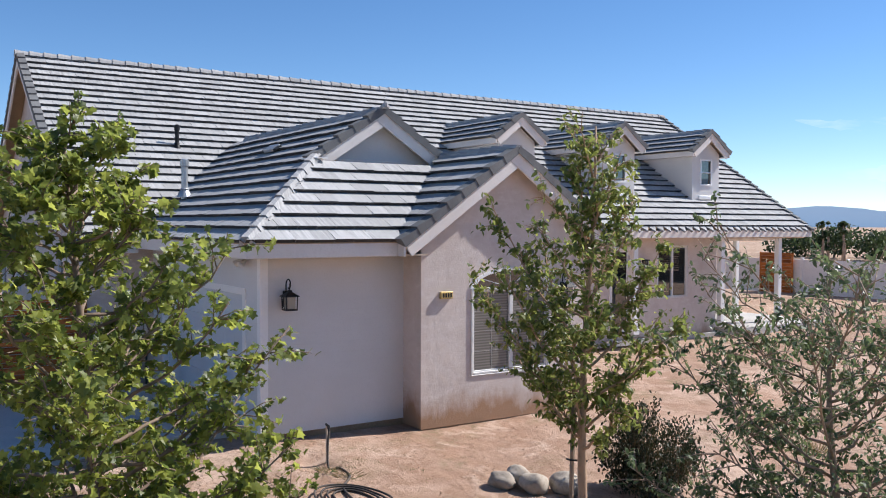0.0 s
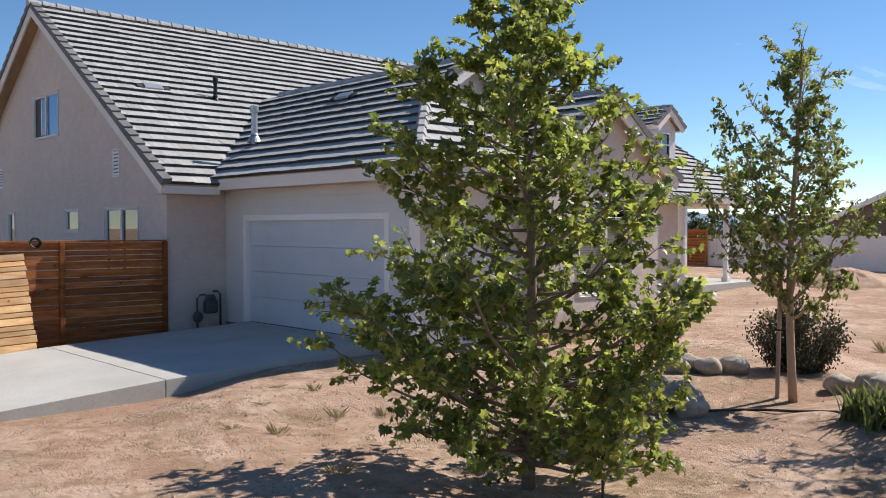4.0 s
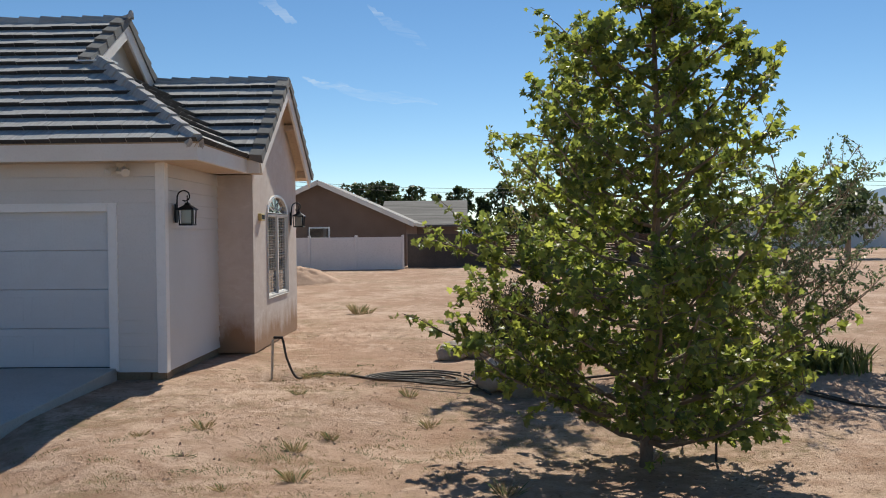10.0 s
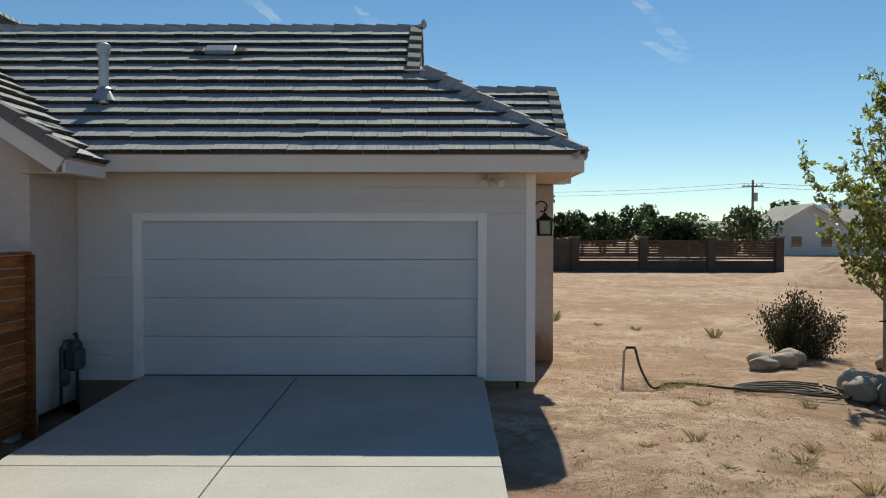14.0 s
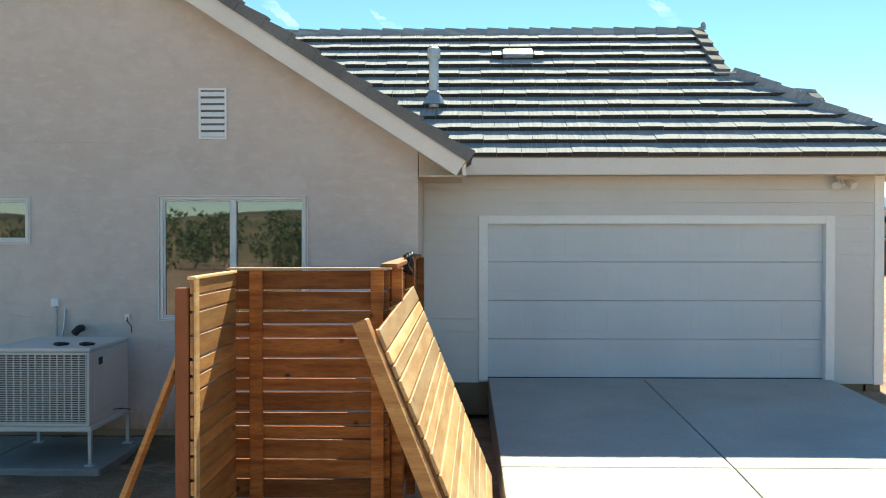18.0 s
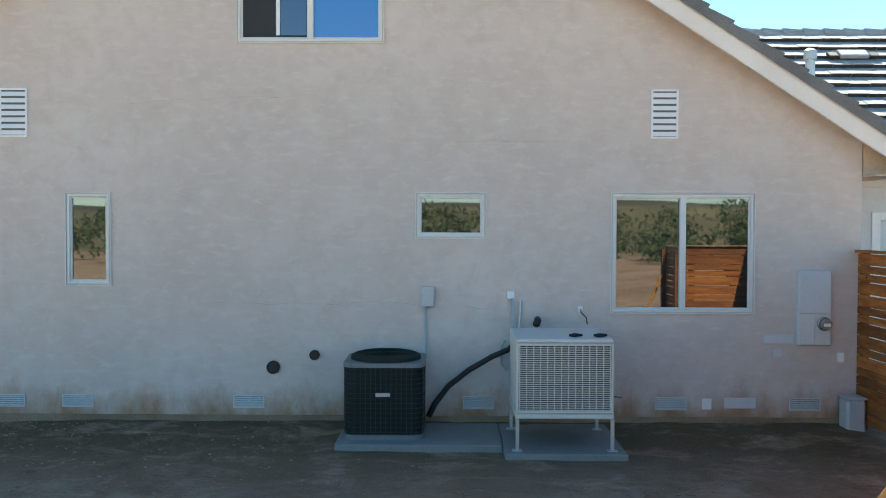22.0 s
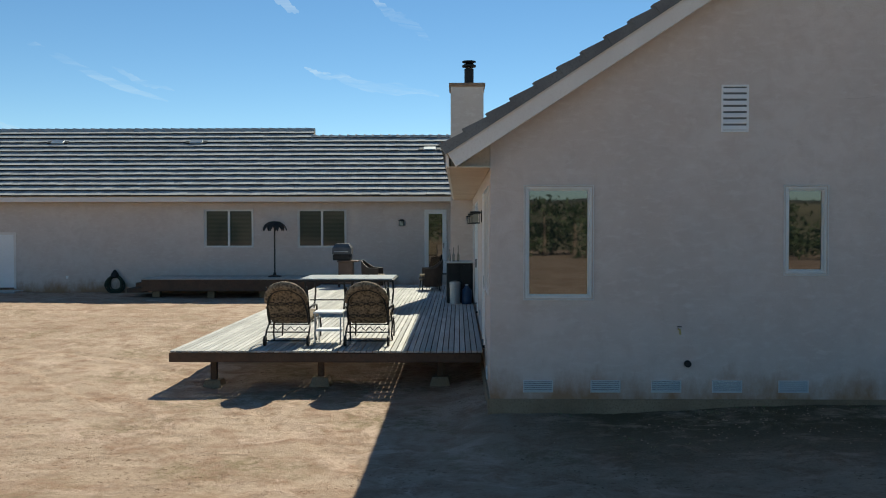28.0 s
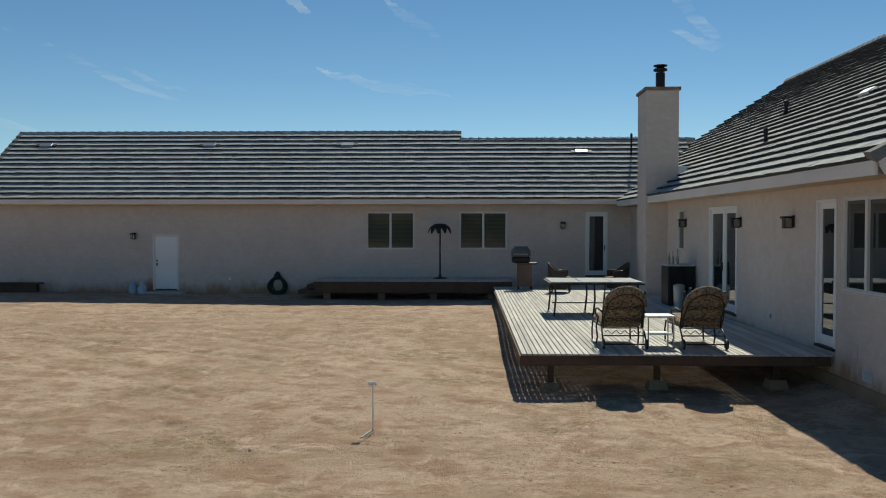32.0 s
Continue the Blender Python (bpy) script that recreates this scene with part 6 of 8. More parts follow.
def patio_chair(x, y, z, rz):
    """A barrel armchair: woven shell round a seat, arms that run into the back."""
    o = pose(x, y, z, 0, 0, rz)
    t = thing("patio_chair", (x, y, z), "dark woven patio armchair on the deck", "patio chair", "pair of armchairs on the deck")
    part("seat", moved(Build().box(-0.29, -0.26, 0.30, 0.29, 0.30, 0.42, 0.035), o), WICKER, t)
    part("seat_cushion", moved(Build().box(-0.27, -0.22, 0.422, 0.27, 0.29, 0.50, 0.03), o), CUSHION, t)
    sh = Build()
    n = 14
    for k in range(n + 1):
        a = math.pi * k / n
        top = 0.66 + 0.26 * math.sin(a) ** 2
        c, d = math.cos(a), -math.sin(a)
        fl = 1.0 + 0.12 * math.sin(a)
        for r, zz in ((0.33, 0.12), (0.33 * fl, top), (0.29 * fl, top), (0.29, 0.12)):
            sh.v.append((c * r, 0.20 * (k in (0, n)) + d * r * 1.15, zz))
    sh.f = [(4 * k + e, 4 * k + (e + 1) % 4, 4 * k + 4 + (e + 1) % 4, 4 * k + 4 + e) for k in range(n) for e in range(4)] + [(3, 2, 1, 0), (4 * n, 4 * n + 1, 4 * n + 2, 4 * n + 3)]
    part("backrest", moved(sh, o), WICKER, t)
    rim = [(math.cos(math.pi * k / n) * 0.31 * (1 + 0.12 * math.sin(math.pi * k / n)), 0.20 * (k in (0, n)) - math.sin(math.pi * k / n) * 0.355 * (1 + 0.12 * math.sin(math.pi * k / n)), 0.665 + 0.26 * math.sin(math.pi * k / n) ** 2) for k in range(n + 1)]
    part("rim", moved(Build().tube(rim, 0.024, 7), o), WICKER, t, smooth=True)
    for s in (-1, 1):
        for yy in (-0.25, 0.25):
            part("leg", moved(Build().tube([(s * 0.27, yy, 0.32), (s * 0.29, yy * 1.1, 0.0)], 0.02, 7), o), IRON, t)


patio_chair(-17.1, 15.5, -0.10, -100)
patio_chair(-15.38, 15.5, -0.10, 100)
t = thing("bar_cabinet", (-14.45, 11.3, -0.1), "black outdoor bar cabinet against the rear wall", "cabinet")
part("cabinet_body", Build().box(-14.80, 10.95, -0.10, -14.12, 11.75, 0.93, 0.015), DARK, t)
part("counter_top", Build().box(-14.84, 10.90, 0.93, -14.10, 11.80, 0.97, 0.008), GREY, t)
part("door", Build().box(-14.77, 10.93, -0.04, -14.47, 10.95, 0.88, 0.005), DARK, t)
part("door", Build().box(-14.45, 10.93, -0.04, -14.15, 10.95, 0.88, 0.005), DARK, t)
for k, x in enumerate((-14.72, -14.62, -14.5)):
    bt = thing("bottle", (x, 11.2, 0.97), "slim pale bottle standing on the bar top", "bottle", "bottles on the bar")
    part("bottle_body", Build().lathe(x, 11.2, [(0.03, 0.97), (0.033, 1.12), (0.012, 1.2), (0.012, 1.28 + 0.05 * k)], 12), LAMPGLASS, bt)
t = thing("trash_can", (-14.55, 10.7, -0.1), "brushed steel bin in front of the bar", "bin")
part("bin_body", Build().lathe(-14.58, 10.68, [(0.13, -0.10), (0.14, 0.42)], 18), GALV, t, smooth=False)
part("bin_lid", Build().lathe(-14.58, 10.68, [(0.145, 0.42), (0.14, 0.46), (0.05, 0.49)], 18), GALV, t)
t = thing("water_jug", (-14.28, 10.72, -0.1), "dark blue plastic water jug in front of the bar", "jug")
part("jug_body", Build().lathe(-14.28, 10.72, [(0.12, -0.10), (0.13, -0.06), (0.13, 0.25), (0.05, 0.33), (0.035, 0.37)], 18), surface("dark_blue_plastic", (0.02, 0.05, 0.11), (0.03, 0.07, 0.15), 3, 20, 0.35, 0.05, 0.001), t, smooth=True)
part("jug_cap", Build().lathe(-14.28, 10.72, [(0.04, 0.37), (0.04, 0.40)], 12), WHITE, t)
HOOD = surface("sooty_grey_enamel", (0.07, 0.07, 0.07), (0.12, 0.12, 0.12), 3, 30, 0.5, 0.1, 0.002)
t = thing("grill", (-18.2, 16.9, -0.1), "brown barbecue grill with a slanted dark grey hood", "grill")
TAN = surface("tan_enamel", (0.13, 0.08, 0.055), (0.19, 0.12, 0.085), 2, 30, 0.6, 0.2, 0.002)
part("cart", Build().box(-18.38, 16.65, 0.0, -17.92, 17.15, 0.72, 0.015), TAN, t)
part("shelf", Build().box(-18.42, 16.60, 0.72, -17.75, 17.2, 0.77, 0.008), TAN, t)
part("firebox", Build().box(-18.56, 16.62, 0.775, -17.98, 17.18, 0.97, 0.03), DARK, t)
part("lid", moved(Build().add([(x, y, z) for z, a, b in ((0.0, 0.31, 0.29), (0.20, 0.30, 0.26), (0.34, 0.20, 0.14)) for x, y in ((-a, -b), (a, -b), (a, b), (-a, b))],
                              [(3, 2, 1, 0), (0, 1, 5, 4), (1, 2, 6, 5), (2, 3, 7, 6), (3, 0, 4, 7), (4, 5, 9, 8), (5, 6, 10, 9), (6, 7, 11, 10), (7, 4, 8, 11), (8, 9, 10, 11)]), pose(-18.27, 16.9, 0.975)), HOOD, t, "dark grey slanted grill hood")
part("handle", Build().tube([(-18.5, 16.57, 1.06), (-18.05, 16.57, 1.06)], 0.012, 6), GALV, t)
for x in (-18.36, -17.94):
    part("caster", Build().lathe(x, 16.7, [(0.03, -0.10), (0.045, -0.06), (0.03, 0.0)], 10), BLACK, t)
t = thing("palm_heater", (-21.0, 19.3, 0.09), "dark pole stand with a drooping leaf canopy", "garden stand")
part("base", Build().lathe(-21.0, 19.3, [(0.24, 0.095), (0.25, 0.12), (0.06, 0.16), (0.04, 0.25)], 20), IRON, t)
part("pole", Build().tube([(-21.0, 19.3, 0.15), (-21.0, 19.3, 1.95)], 0.028, 10), IRON, t)
for k in range(11):
    a = 2 * math.pi * k / 11
    ca, sa = math.cos(a), math.sin(a)
    vs = []
    for r, zz, w in ((0.03, 2.08, 0.03), (0.18, 2.06, 0.09), (0.34, 1.95, 0.11), (0.43, 1.80, 0.05), (0.45, 1.72, 0.008)):
        for s in (-1, 1):
            vs.append((-21.0 + ca * r - sa * w * s, 19.3 + sa * r + ca * w * s, zz - 0.02 * abs(s)))
    part("frond", Build().add(vs, [(2 * i, 2 * i + 1, 2 * i + 3, 2 * i + 2) for i in range(4)]), IRON, t)
t = thing("hose_hanger", (-27.0, 20.1, -0.5), "dark garden hose coiled on a wall hanger", "garden hose")
part("bracket", Build().lathe(-27.0, 20.05, [(0.05, 0.0), (0.15, 0.06), (0.13, 0.16), (0.08, 0.24), (0.03, 0.30)], 12), DARK, t)
GREENHOSE = surface("green_hose", (0.018, 0.028, 0.016), (0.03, 0.045, 0.025), 4, 20, 0.6, 0.1)
hr = random.Random(8)
for k in range(9):
    w, cz, h = 0.20 + 0.022 * k + hr.uniform(-0.02, 0.02), -0.20 + hr.uniform(-0.04, 0.04), 0.30 + hr.uniform(-0.04, 0.04)
    pts = [(-27.0 + w * math.cos(a) * (1.0 - 0.25 * math.sin(a)), 20.10 - 0.022 * (k % 5), cz + h * math.sin(a)) for a in np.linspace(0, 2 * math.pi, 25)]
    part("coil", Build().tube(pts, 0.022, 6, caps=False), GREENHOSE, t, smooth=True)
BLUEWHITE = surface("pale_blue_enamel", (0.35, 0.45, 0.55), (0.45, 0.54, 0.62), 4, 20, 0.4, 0.1, 0.002)
for x, r in ((-32.3, 0.14), (-31.95, 0.17)):
    t = thing("gas_bottle", (x, 19.85, -0.62), "pale blue gas bottle standing by the service door", "gas bottle", "gas bottles by the door")
    part("tank", Build().lathe(x, 19.85, [(r * 0.8, -0.62), (r, -0.55), (r, -0.30), (r * 0.7, -0.20), (r * 0.3, -0.17)], 16), BLUEWHITE, t, smooth=True)
    part("collar", Build().lathe(x, 19.85, [(r * 0.6, -0.19), (r * 0.6, -0.08)], 14), BLUEWHITE, t)
t = thing("bench", (-36.6, 19.9, -0.6), "low dark timber bench against the wing wall", "bench")
part("seat", Build().box(-37.6, 19.6, -0.17, -35.7, 20.05, -0.11, 0.01), RIM, t)
part("front_board", Build().box(-37.5, 19.65, -0.60, -35.8, 19.70, -0.17, 0.01), RIM, t)
for x in (-37.4, -35.9):
    part("leg", Build().box(x - 0.05, 19.7, -0.65, x + 0.05, 20.0, -0.17, 0.006), RIM, t)
t = thing("sprinkler_riser", (-21.27, -0.5, -0.62), "thin pale plastic sprinkler riser in the dirt", "sprinkler")
part("pipe", Build().tube([(-21.27, -0.5, -0.95), (-21.27, -0.5, -0.10)], 0.009, 8), WHITE, t)
part("head", Build().box(-21.33, -0.52, -0.12, -21.22, -0.48, -0.08, 0.008), WHITE, t)
part("elbow", Build().tube([(-21.27, -0.5, ground_z(-21.27, -0.5) + 0.02), (-21.4, -0.7, ground_z(-21.4, -0.7) + 0.01)], 0.013, 8), GREY, t)

# ---- yard: trees, bushes, stones ----
def leafy(name, a, b, back, through_light=0.36, skew=1.7):
    """Leaves from deep (a) to fresh (b) green, more of them deep; they let some light through."""
    m, nt, bs = material(name)
    geo = nt.nodes.new("ShaderNodeNewGeometry")
    pw = nt.nodes.new("ShaderNodeMath")
    pw.operation = "POWER"
    nt.links.new(geo.outputs["Random Per Island"], pw.inputs[0])
    pw.inputs[1].default_value = skew
    nt.links.new(mixed(nt, pw.outputs[0], a, b), bs.inputs["Base Color"])
    bs.inputs["Roughness"].default_value, bs.inputs["Specular IOR Level"].default_value = 0.45, 0.4
    tr = nt.nodes.new("ShaderNodeBsdfTranslucent")
    nt.links.new(mixed(nt, pw.outputs[0], tuple(x * back for x in a), tuple(x * back for x in b)), tr.inputs[0])
    mx = nt.nodes.new("ShaderNodeMixShader")
    mx.inputs[0].default_value = through_light
    nt.links.new(bs.outputs[0], mx.inputs[1])
    nt.links.new(tr.outputs[0], mx.inputs[2])
    nt.links.new(mx.outputs[0], nt.nodes["Material Output"].inputs[0])
    return m


LEAF = leafy("sycamore_leaf", (0.068, 0.092, 0.022), (0.25, 0.268, 0.052), 2.9, 0.42, 1.5)
LEAF2 = leafy("ash_leaf", (0.07, 0.095, 0.025), (0.23, 0.245, 0.06), 2.5, 0.42, 1.4)
LEAF3 = leafy("feathery_leaf", (0.075, 0.11, 0.045), (0.17, 0.20, 0.09), 1.9)
DARKLEAF = leafy("oleander_leaf", (0.022, 0.036, 0.014), (0.10, 0.07, 0.035), 1.3, 0.25)
BLADE = leafy("iris_blade", (0.09, 0.115, 0.035), (0.21, 0.22, 0.075), 1.6)
FARLEAF = leafy("far_leaf", (0.035, 0.058, 0.022), (0.085, 0.11, 0.04), 1.3)
DRY = surface("dry_weed", (0.40, 0.30, 0.16), (0.50, 0.41, 0.24), 4, 20, 0.9, 0.0)
LOBED = ((0.0, -0.5), (0.14, -0.36), (0.42, -0.34), (0.30, -0.06), (0.54, 0.20), (0.24, 0.26), (0.0, 0.60), (-0.24, 0.26), (-0.54, 0.20), (-0.30, -0.06), (-0.42, -0.34), (-0.14, -0.36))
OVAL = ((0.0, -0.5), (0.22, -0.15), (0.20, 0.2), (0.0, 0.55), (-0.20, 0.2), (-0.22, -0.15))
NARROW = ((0.0, -0.5), (0.12, -0.1), (0.0, 0.6), (-0.12, -0.1))


def leaf(v, f, p, size, shape, rnd, droop=0.5):
    yaw, tilt, roll = rnd.uniform(0, 2 * math.pi), rnd.gauss(droop, 0.5), rnd.gauss(0, 0.5)
    m = Euler((tilt - 1.2, roll, yaw)).to_matrix()
    n = len(v)
    fold = rnd.uniform(0.1, 0.35)
    for x, y in shape:
        q = m @ Vector((x * size, y * size, abs(x) * size * fold - y * y * size * 0.25))
        v.append((p[0] + q.x, p[1] + q.y, p[2] + q.z))
    k = len(shape)
    if k > 6:
        c = m @ Vector((0, 0, 0))
        v.append((p[0] + c.x, p[1] + c.y, p[2] + c.z))
        f += [(n + k, n + i, n + (i + 1) % k) for i in range(k)]
    else:
        f.append(tuple(range(n, n + k)))


def tree(name, base, height, radius, clear, limbs, leaves, size, shape, leafmat, seed, label, bark=None, lean=(0, 0), trunk_r=0.06, bare_top=0.0, rise=(0.5, 1.0), off=(0, 0), twigs=5, spray=0.26, droop=0.5, inner=0.5, low=1.25):
    """radius(k): crown radius at the share k of the height; clear: share of the height without limbs; leaves: number on each twig."""
    rnd = random.Random(seed)
    bx, by, bz = base
    t = thing(name, base, label, "tree")
    bark = bark or BARK
    stem = []
    for i in range(11):
        k = i / 10
        stem.append(Vector((bx + lean[0] * k * height + 0.05 * math.sin(5 * k + seed), by + lean[1] * k * height + 0.05 * math.cos(4 * k + seed), bz - 0.05 + height * k)))
    part("trunk", Build().tube(stem, [trunk_r * (1 - 0.9 * i / 10) + 0.006 for i in range(11)], 9), bark, t, smooth=True)
    along = lambda k: stem[min(int(k * 10), 9)].lerp(stem[min(int(k * 10), 9) + 1], k * 10 - min(int(k * 10), 9))
    v, f = [], []
    full = max(radius(q / 10) for q in range(11))

    def twig(bs, p, way, n):
        """A thin twig with leaves set along it."""
        e = p + way
        mid = p.lerp(e, 0.5) + Vector((0, 0, 0.02))
        bs.tube([p, mid, e], [0.006, 0.0045, 0.0025], 4)
        for i in range(n):
            q = p.lerp(e, 0.25 + 0.8 * (i + rnd.random()) / n)
            side = Vector((rnd.uniform(-1, 1), rnd.uniform(-1, 1), rnd.uniform(-0.7, 0.3))).normalized() * size * rnd.uniform(0.3, 0.8)
            if q.z + side.z > bz + 0.12:
                leaf(v, f, q + side, size * rnd.choice((0.55, 0.8, 0.9, 1.0, 1.1, 1.25)), shape, rnd, droop)

    for i in range(limbs):
        k = clear + (0.95 - clear) * ((i + rnd.random() * 0.6) / limbs) ** low
        a = i * 2.4 + rnd.uniform(-0.4, 0.4)
        p = along(k)
        r = radius(k) * rnd.choice((0.6, 0.8, 0.92, 1.0, 1.08))
        up = rnd.uniform(*rise) * r + 0.08
        pts = [p]
        for s in range(1, 7):
            q = s / 6
            w = p + Vector((math.cos(a) * r * q + off[0] * q * r, math.sin(a) * r * q + off[1] * q * r, up * (q ** 1.25) - 0.18 * r * q * (1 - q)))
            pts.append(w + Vector([rnd.uniform(-0.03, 0.03) for _ in range(3)]))
        lr = trunk_r * 0.40 * (1 - 0.6 * k)
        bs = Build().tube(pts, [lr * (1 - 0.85 * s / 6) + 0.003 for s in range(7)], 6)
        thin = 0.42 if bare_top and k > 1 - bare_top else 1.0
        head = (pts[6] - pts[5]).normalized()
        for s in range(2, 7):
            for _ in range(max(1, round((0, 0, inner, inner * 2, 0.75, 1.0, 1.0)[s] * twigs * (0.3 + 0.7 * min(1.0, r / full))))):
                side = Vector((rnd.uniform(-1, 1), rnd.uniform(-1, 1), rnd.uniform(-0.5, 0.9))).normalized()
                way = (side + head * 0.5).normalized() * spray * rnd.uniform(0.6, 1.3) * (0.55 + 0.45 * min(1.0, r))
                o = pts[s - 1].lerp(pts[s], rnd.random())
                twig(bs, o, way, leaves if rnd.random() < thin else max(0, leaves // 4))
        part("branch", bs, bark, t, smooth=True)
    b = Build()
    b.v, b.f = v, f
    part("crown", b, leafmat, t)
    return t


def prof(*pairs):
    xs, ys = [p[0] for p in pairs], [p[1] for p in pairs]
    return lambda k: float(np.interp(k, xs, ys))


tree("sycamore_tree", (11.99, -2.28, ground_z(11.99, -2.28)), 4.6, prof((0, 1.0), (0.08, 1.5), (0.2, 1.72), (0.32, 1.6), (0.45, 1.42), (0.6, 1.14), (0.75, 0.82), (0.88, 0.5), (1, 0.2)), 0.06, 98, 11, 0.08, LOBED, LEAF, 5,
     "young leafy green sycamore tree standing in the dirt yard", trunk_r=0.058, bark=surface("brown_bark", (0.17, 0.12, 0.085), (0.29, 0.215, 0.155), 3, 30, 0.9, 0.6, 0.01, stretch=(1, 1, 0.4)), lean=(0.0, -0.04), off=(-0.15, -0.03), rise=(0.10, 0.75), twigs=6, spray=0.31, inner=0.13, low=1.45)
tree("young_ash_tree", (11.96, 2.95, -0.32), 4.75, prof((0, 0.4), (0.22, 0.95), (0.36, 1.15), (0.5, 0.98), (0.62, 0.62), (0.8, 0.5), (1, 0.34)), 0.24, 34, 14, 0.09, OVAL, LEAF2, 9,
     "slender young tree tied to two wooden stakes", trunk_r=0.055, bare_top=0.45, off=(-0.12, 0.0), bark=surface("pale_orange_bark", (0.38, 0.24, 0.15), (0.52, 0.36, 0.24), 3, 30, 0.9, 0.5, 0.008, stretch=(1, 1, 0.4)), rise=(0.6, 1.4), twigs=6, spray=0.28)
t = thing("tree_stake", (11.80, 2.9, -0.35), "thin weathered wooden stake tied to the young tree", "stake")
part("stake", Build().tube([(11.78, 2.86, -0.45), (11.80, 2.90, 1.55)], 0.028, 8), BARK, t)
part("tie", Build().tube([(11.70, 2.88, 0.62), (11.80, 2.85, 0.63), (11.98, 2.94, 0.65)], 0.012, 6), BLACK, t)
tree("feathery_tree", (15.05, 2.85, ground_z(15.05, 2.85)), 2.75, prof((0, 1.0), (0.2, 1.6), (0.45, 1.45), (0.8, 1.1), (1, 0.8)), 0.06, 50, 18, 0.058, OVAL, LEAF3, 13,
     "thin sparse tree with small feathery leaves", trunk_r=0.045, bare_top=0.25, rise=(0.35, 0.95), twigs=5, spray=0.34)
tree("sapling", (12.45, -1.75, ground_z(12.45, -1.75)), 0.7, prof((0, 0.25), (0.5, 0.35), (1, 0.15)), 0.25, 8, 3, 0.10, LOBED, LEAF, 17, "small sycamore sapling beside a drip emitter", trunk_r=0.015, twigs=2, spray=0.14)
tree("bare_shrub", (16.3, 1.3, ground_z(16.3, 1.3)), 1.0, prof((0, 0.4), (0.5, 0.6), (1, 0.3)), 0.1, 12, 1, 0.05, OVAL, DRY, 19, "mostly bare thorny shrub", trunk_r=0.015, twigs=2, spray=0.2)


t = thing("path_light", (12.64, -2.08, -0.36), "small black solar path light staked in the dirt", "path light")
part("stake", Build().tube([(12.64, -2.08, -0.45), (12.64, -2.08, -0.10)], 0.012, 8), BLACK, t)
part("lamp_body", Build().lathe(12.64, -2.08, [(0.025, -0.12), (0.035, -0.08), (0.04, -0.03)], 12), LAMPGLASS, t)
part("lamp_cap", Build().lathe(12.64, -2.08, [(0.062, -0.035), (0.065, -0.02), (0.05, 0.0), (0.015, 0.012)], 14), BLACK, t)


def bush(name, base, r, h, leaves, size, mat, seed, label):
    rnd = random.Random(seed)
    t = thing(name, base, label, "bush")
    sb = Build()
    tips = []
    for i in range(26):
        a, e = rnd.uniform(0, 2 * math.pi), rnd.uniform(0.1, 1.0)
        tip = Vector(base) + Vector((math.cos(a) * r * e, math.sin(a) * r * e, h * math.sqrt(max(0.05, 1 - 0.75 * e * e)) * rnd.uniform(0.75, 1.08)))
        mid = Vector(base).lerp(tip, 0.5) + Vector((math.cos(a) * 0.08, math.sin(a) * 0.08, 0))
        sb.tube([Vector(base) - Vector((0, 0, 0.05)), mid, tip], [0.014, 0.009, 0.004], 5)
        tips.append((mid, tip))
    part("stem", sb, BARK, t)
    v, f = [], []
    for _ in range(leaves):
        a, b = tips[rnd.randrange(len(tips))]
        p = a.lerp(b, rnd.uniform(-0.5, 1.08)) + Vector((rnd.gauss(0, 0.10 * r), rnd.gauss(0, 0.10 * r), rnd.gauss(0, 0.06 * h)))
        if p.z > base[2] + 0.03:
            leaf(v, f, p, size * rnd.uniform(0.6, 1.2), OVAL, rnd, 0.0)
    b = Build()
    b.v, b.f = v, f
    part("foliage", b, mat, t)


bush("oleander_bush", (11.18, 4.75, -0.32), 0.74, 1.2, 9500, 0.055, DARKLEAF, 3, "rounded dark green bush with reddish tips")
bush("low_shrub", (17.6, 2.6, ground_z(17.6, 2.6)), 0.9, 1.0, 1500, 0.07, LEAF3, 12, "loose grey-green shrub beside the thin tree")

# iris bed
rnd = random.Random(21)
b = Build()
for c in range(55):
    cx, cy = rnd.uniform(13.2, 15.7), rnd.uniform(1.25, 2.2)
    for k in range(16):
        a, w, h = rnd.uniform(0, 2 * math.pi), rnd.uniform(0.015, 0.026), rnd.uniform(0.20, 0.42)
        ox, oy = rnd.gauss(0, 0.07), rnd.gauss(0, 0.07)
        lx, ly = rnd.gauss(0, 0.12), rnd.gauss(0, 0.12)
        g = ground_z(cx + ox, cy + oy) - 0.02
        sx, sy = math.cos(a) * w, math.sin(a) * w
        vs = [(cx + ox + lx * q * q + s * sx * wd, cy + oy + ly * q * q + s * sy * wd, g + h * q) for q, wd in ((0, 0.8), (0.5, 1.0), (0.85, 0.6), (1.0, 0.05)) for s in (-1, 1)]
        b.add(vs, [(2 * i, 2 * i + 1, 2 * i + 3, 2 * i + 2) for i in range(3)])
tagged(part("iris_bed", b, BLADE), "thick row of green sword-leaved irises", "plant bed", kind="stuff")

# boulders
STONE = surface("river_boulder", (0.30, 0.245, 0.19), (0.50, 0.43, 0.35), 2.2, 18, 0.85, 0.6, 0.012, vary=0.15)


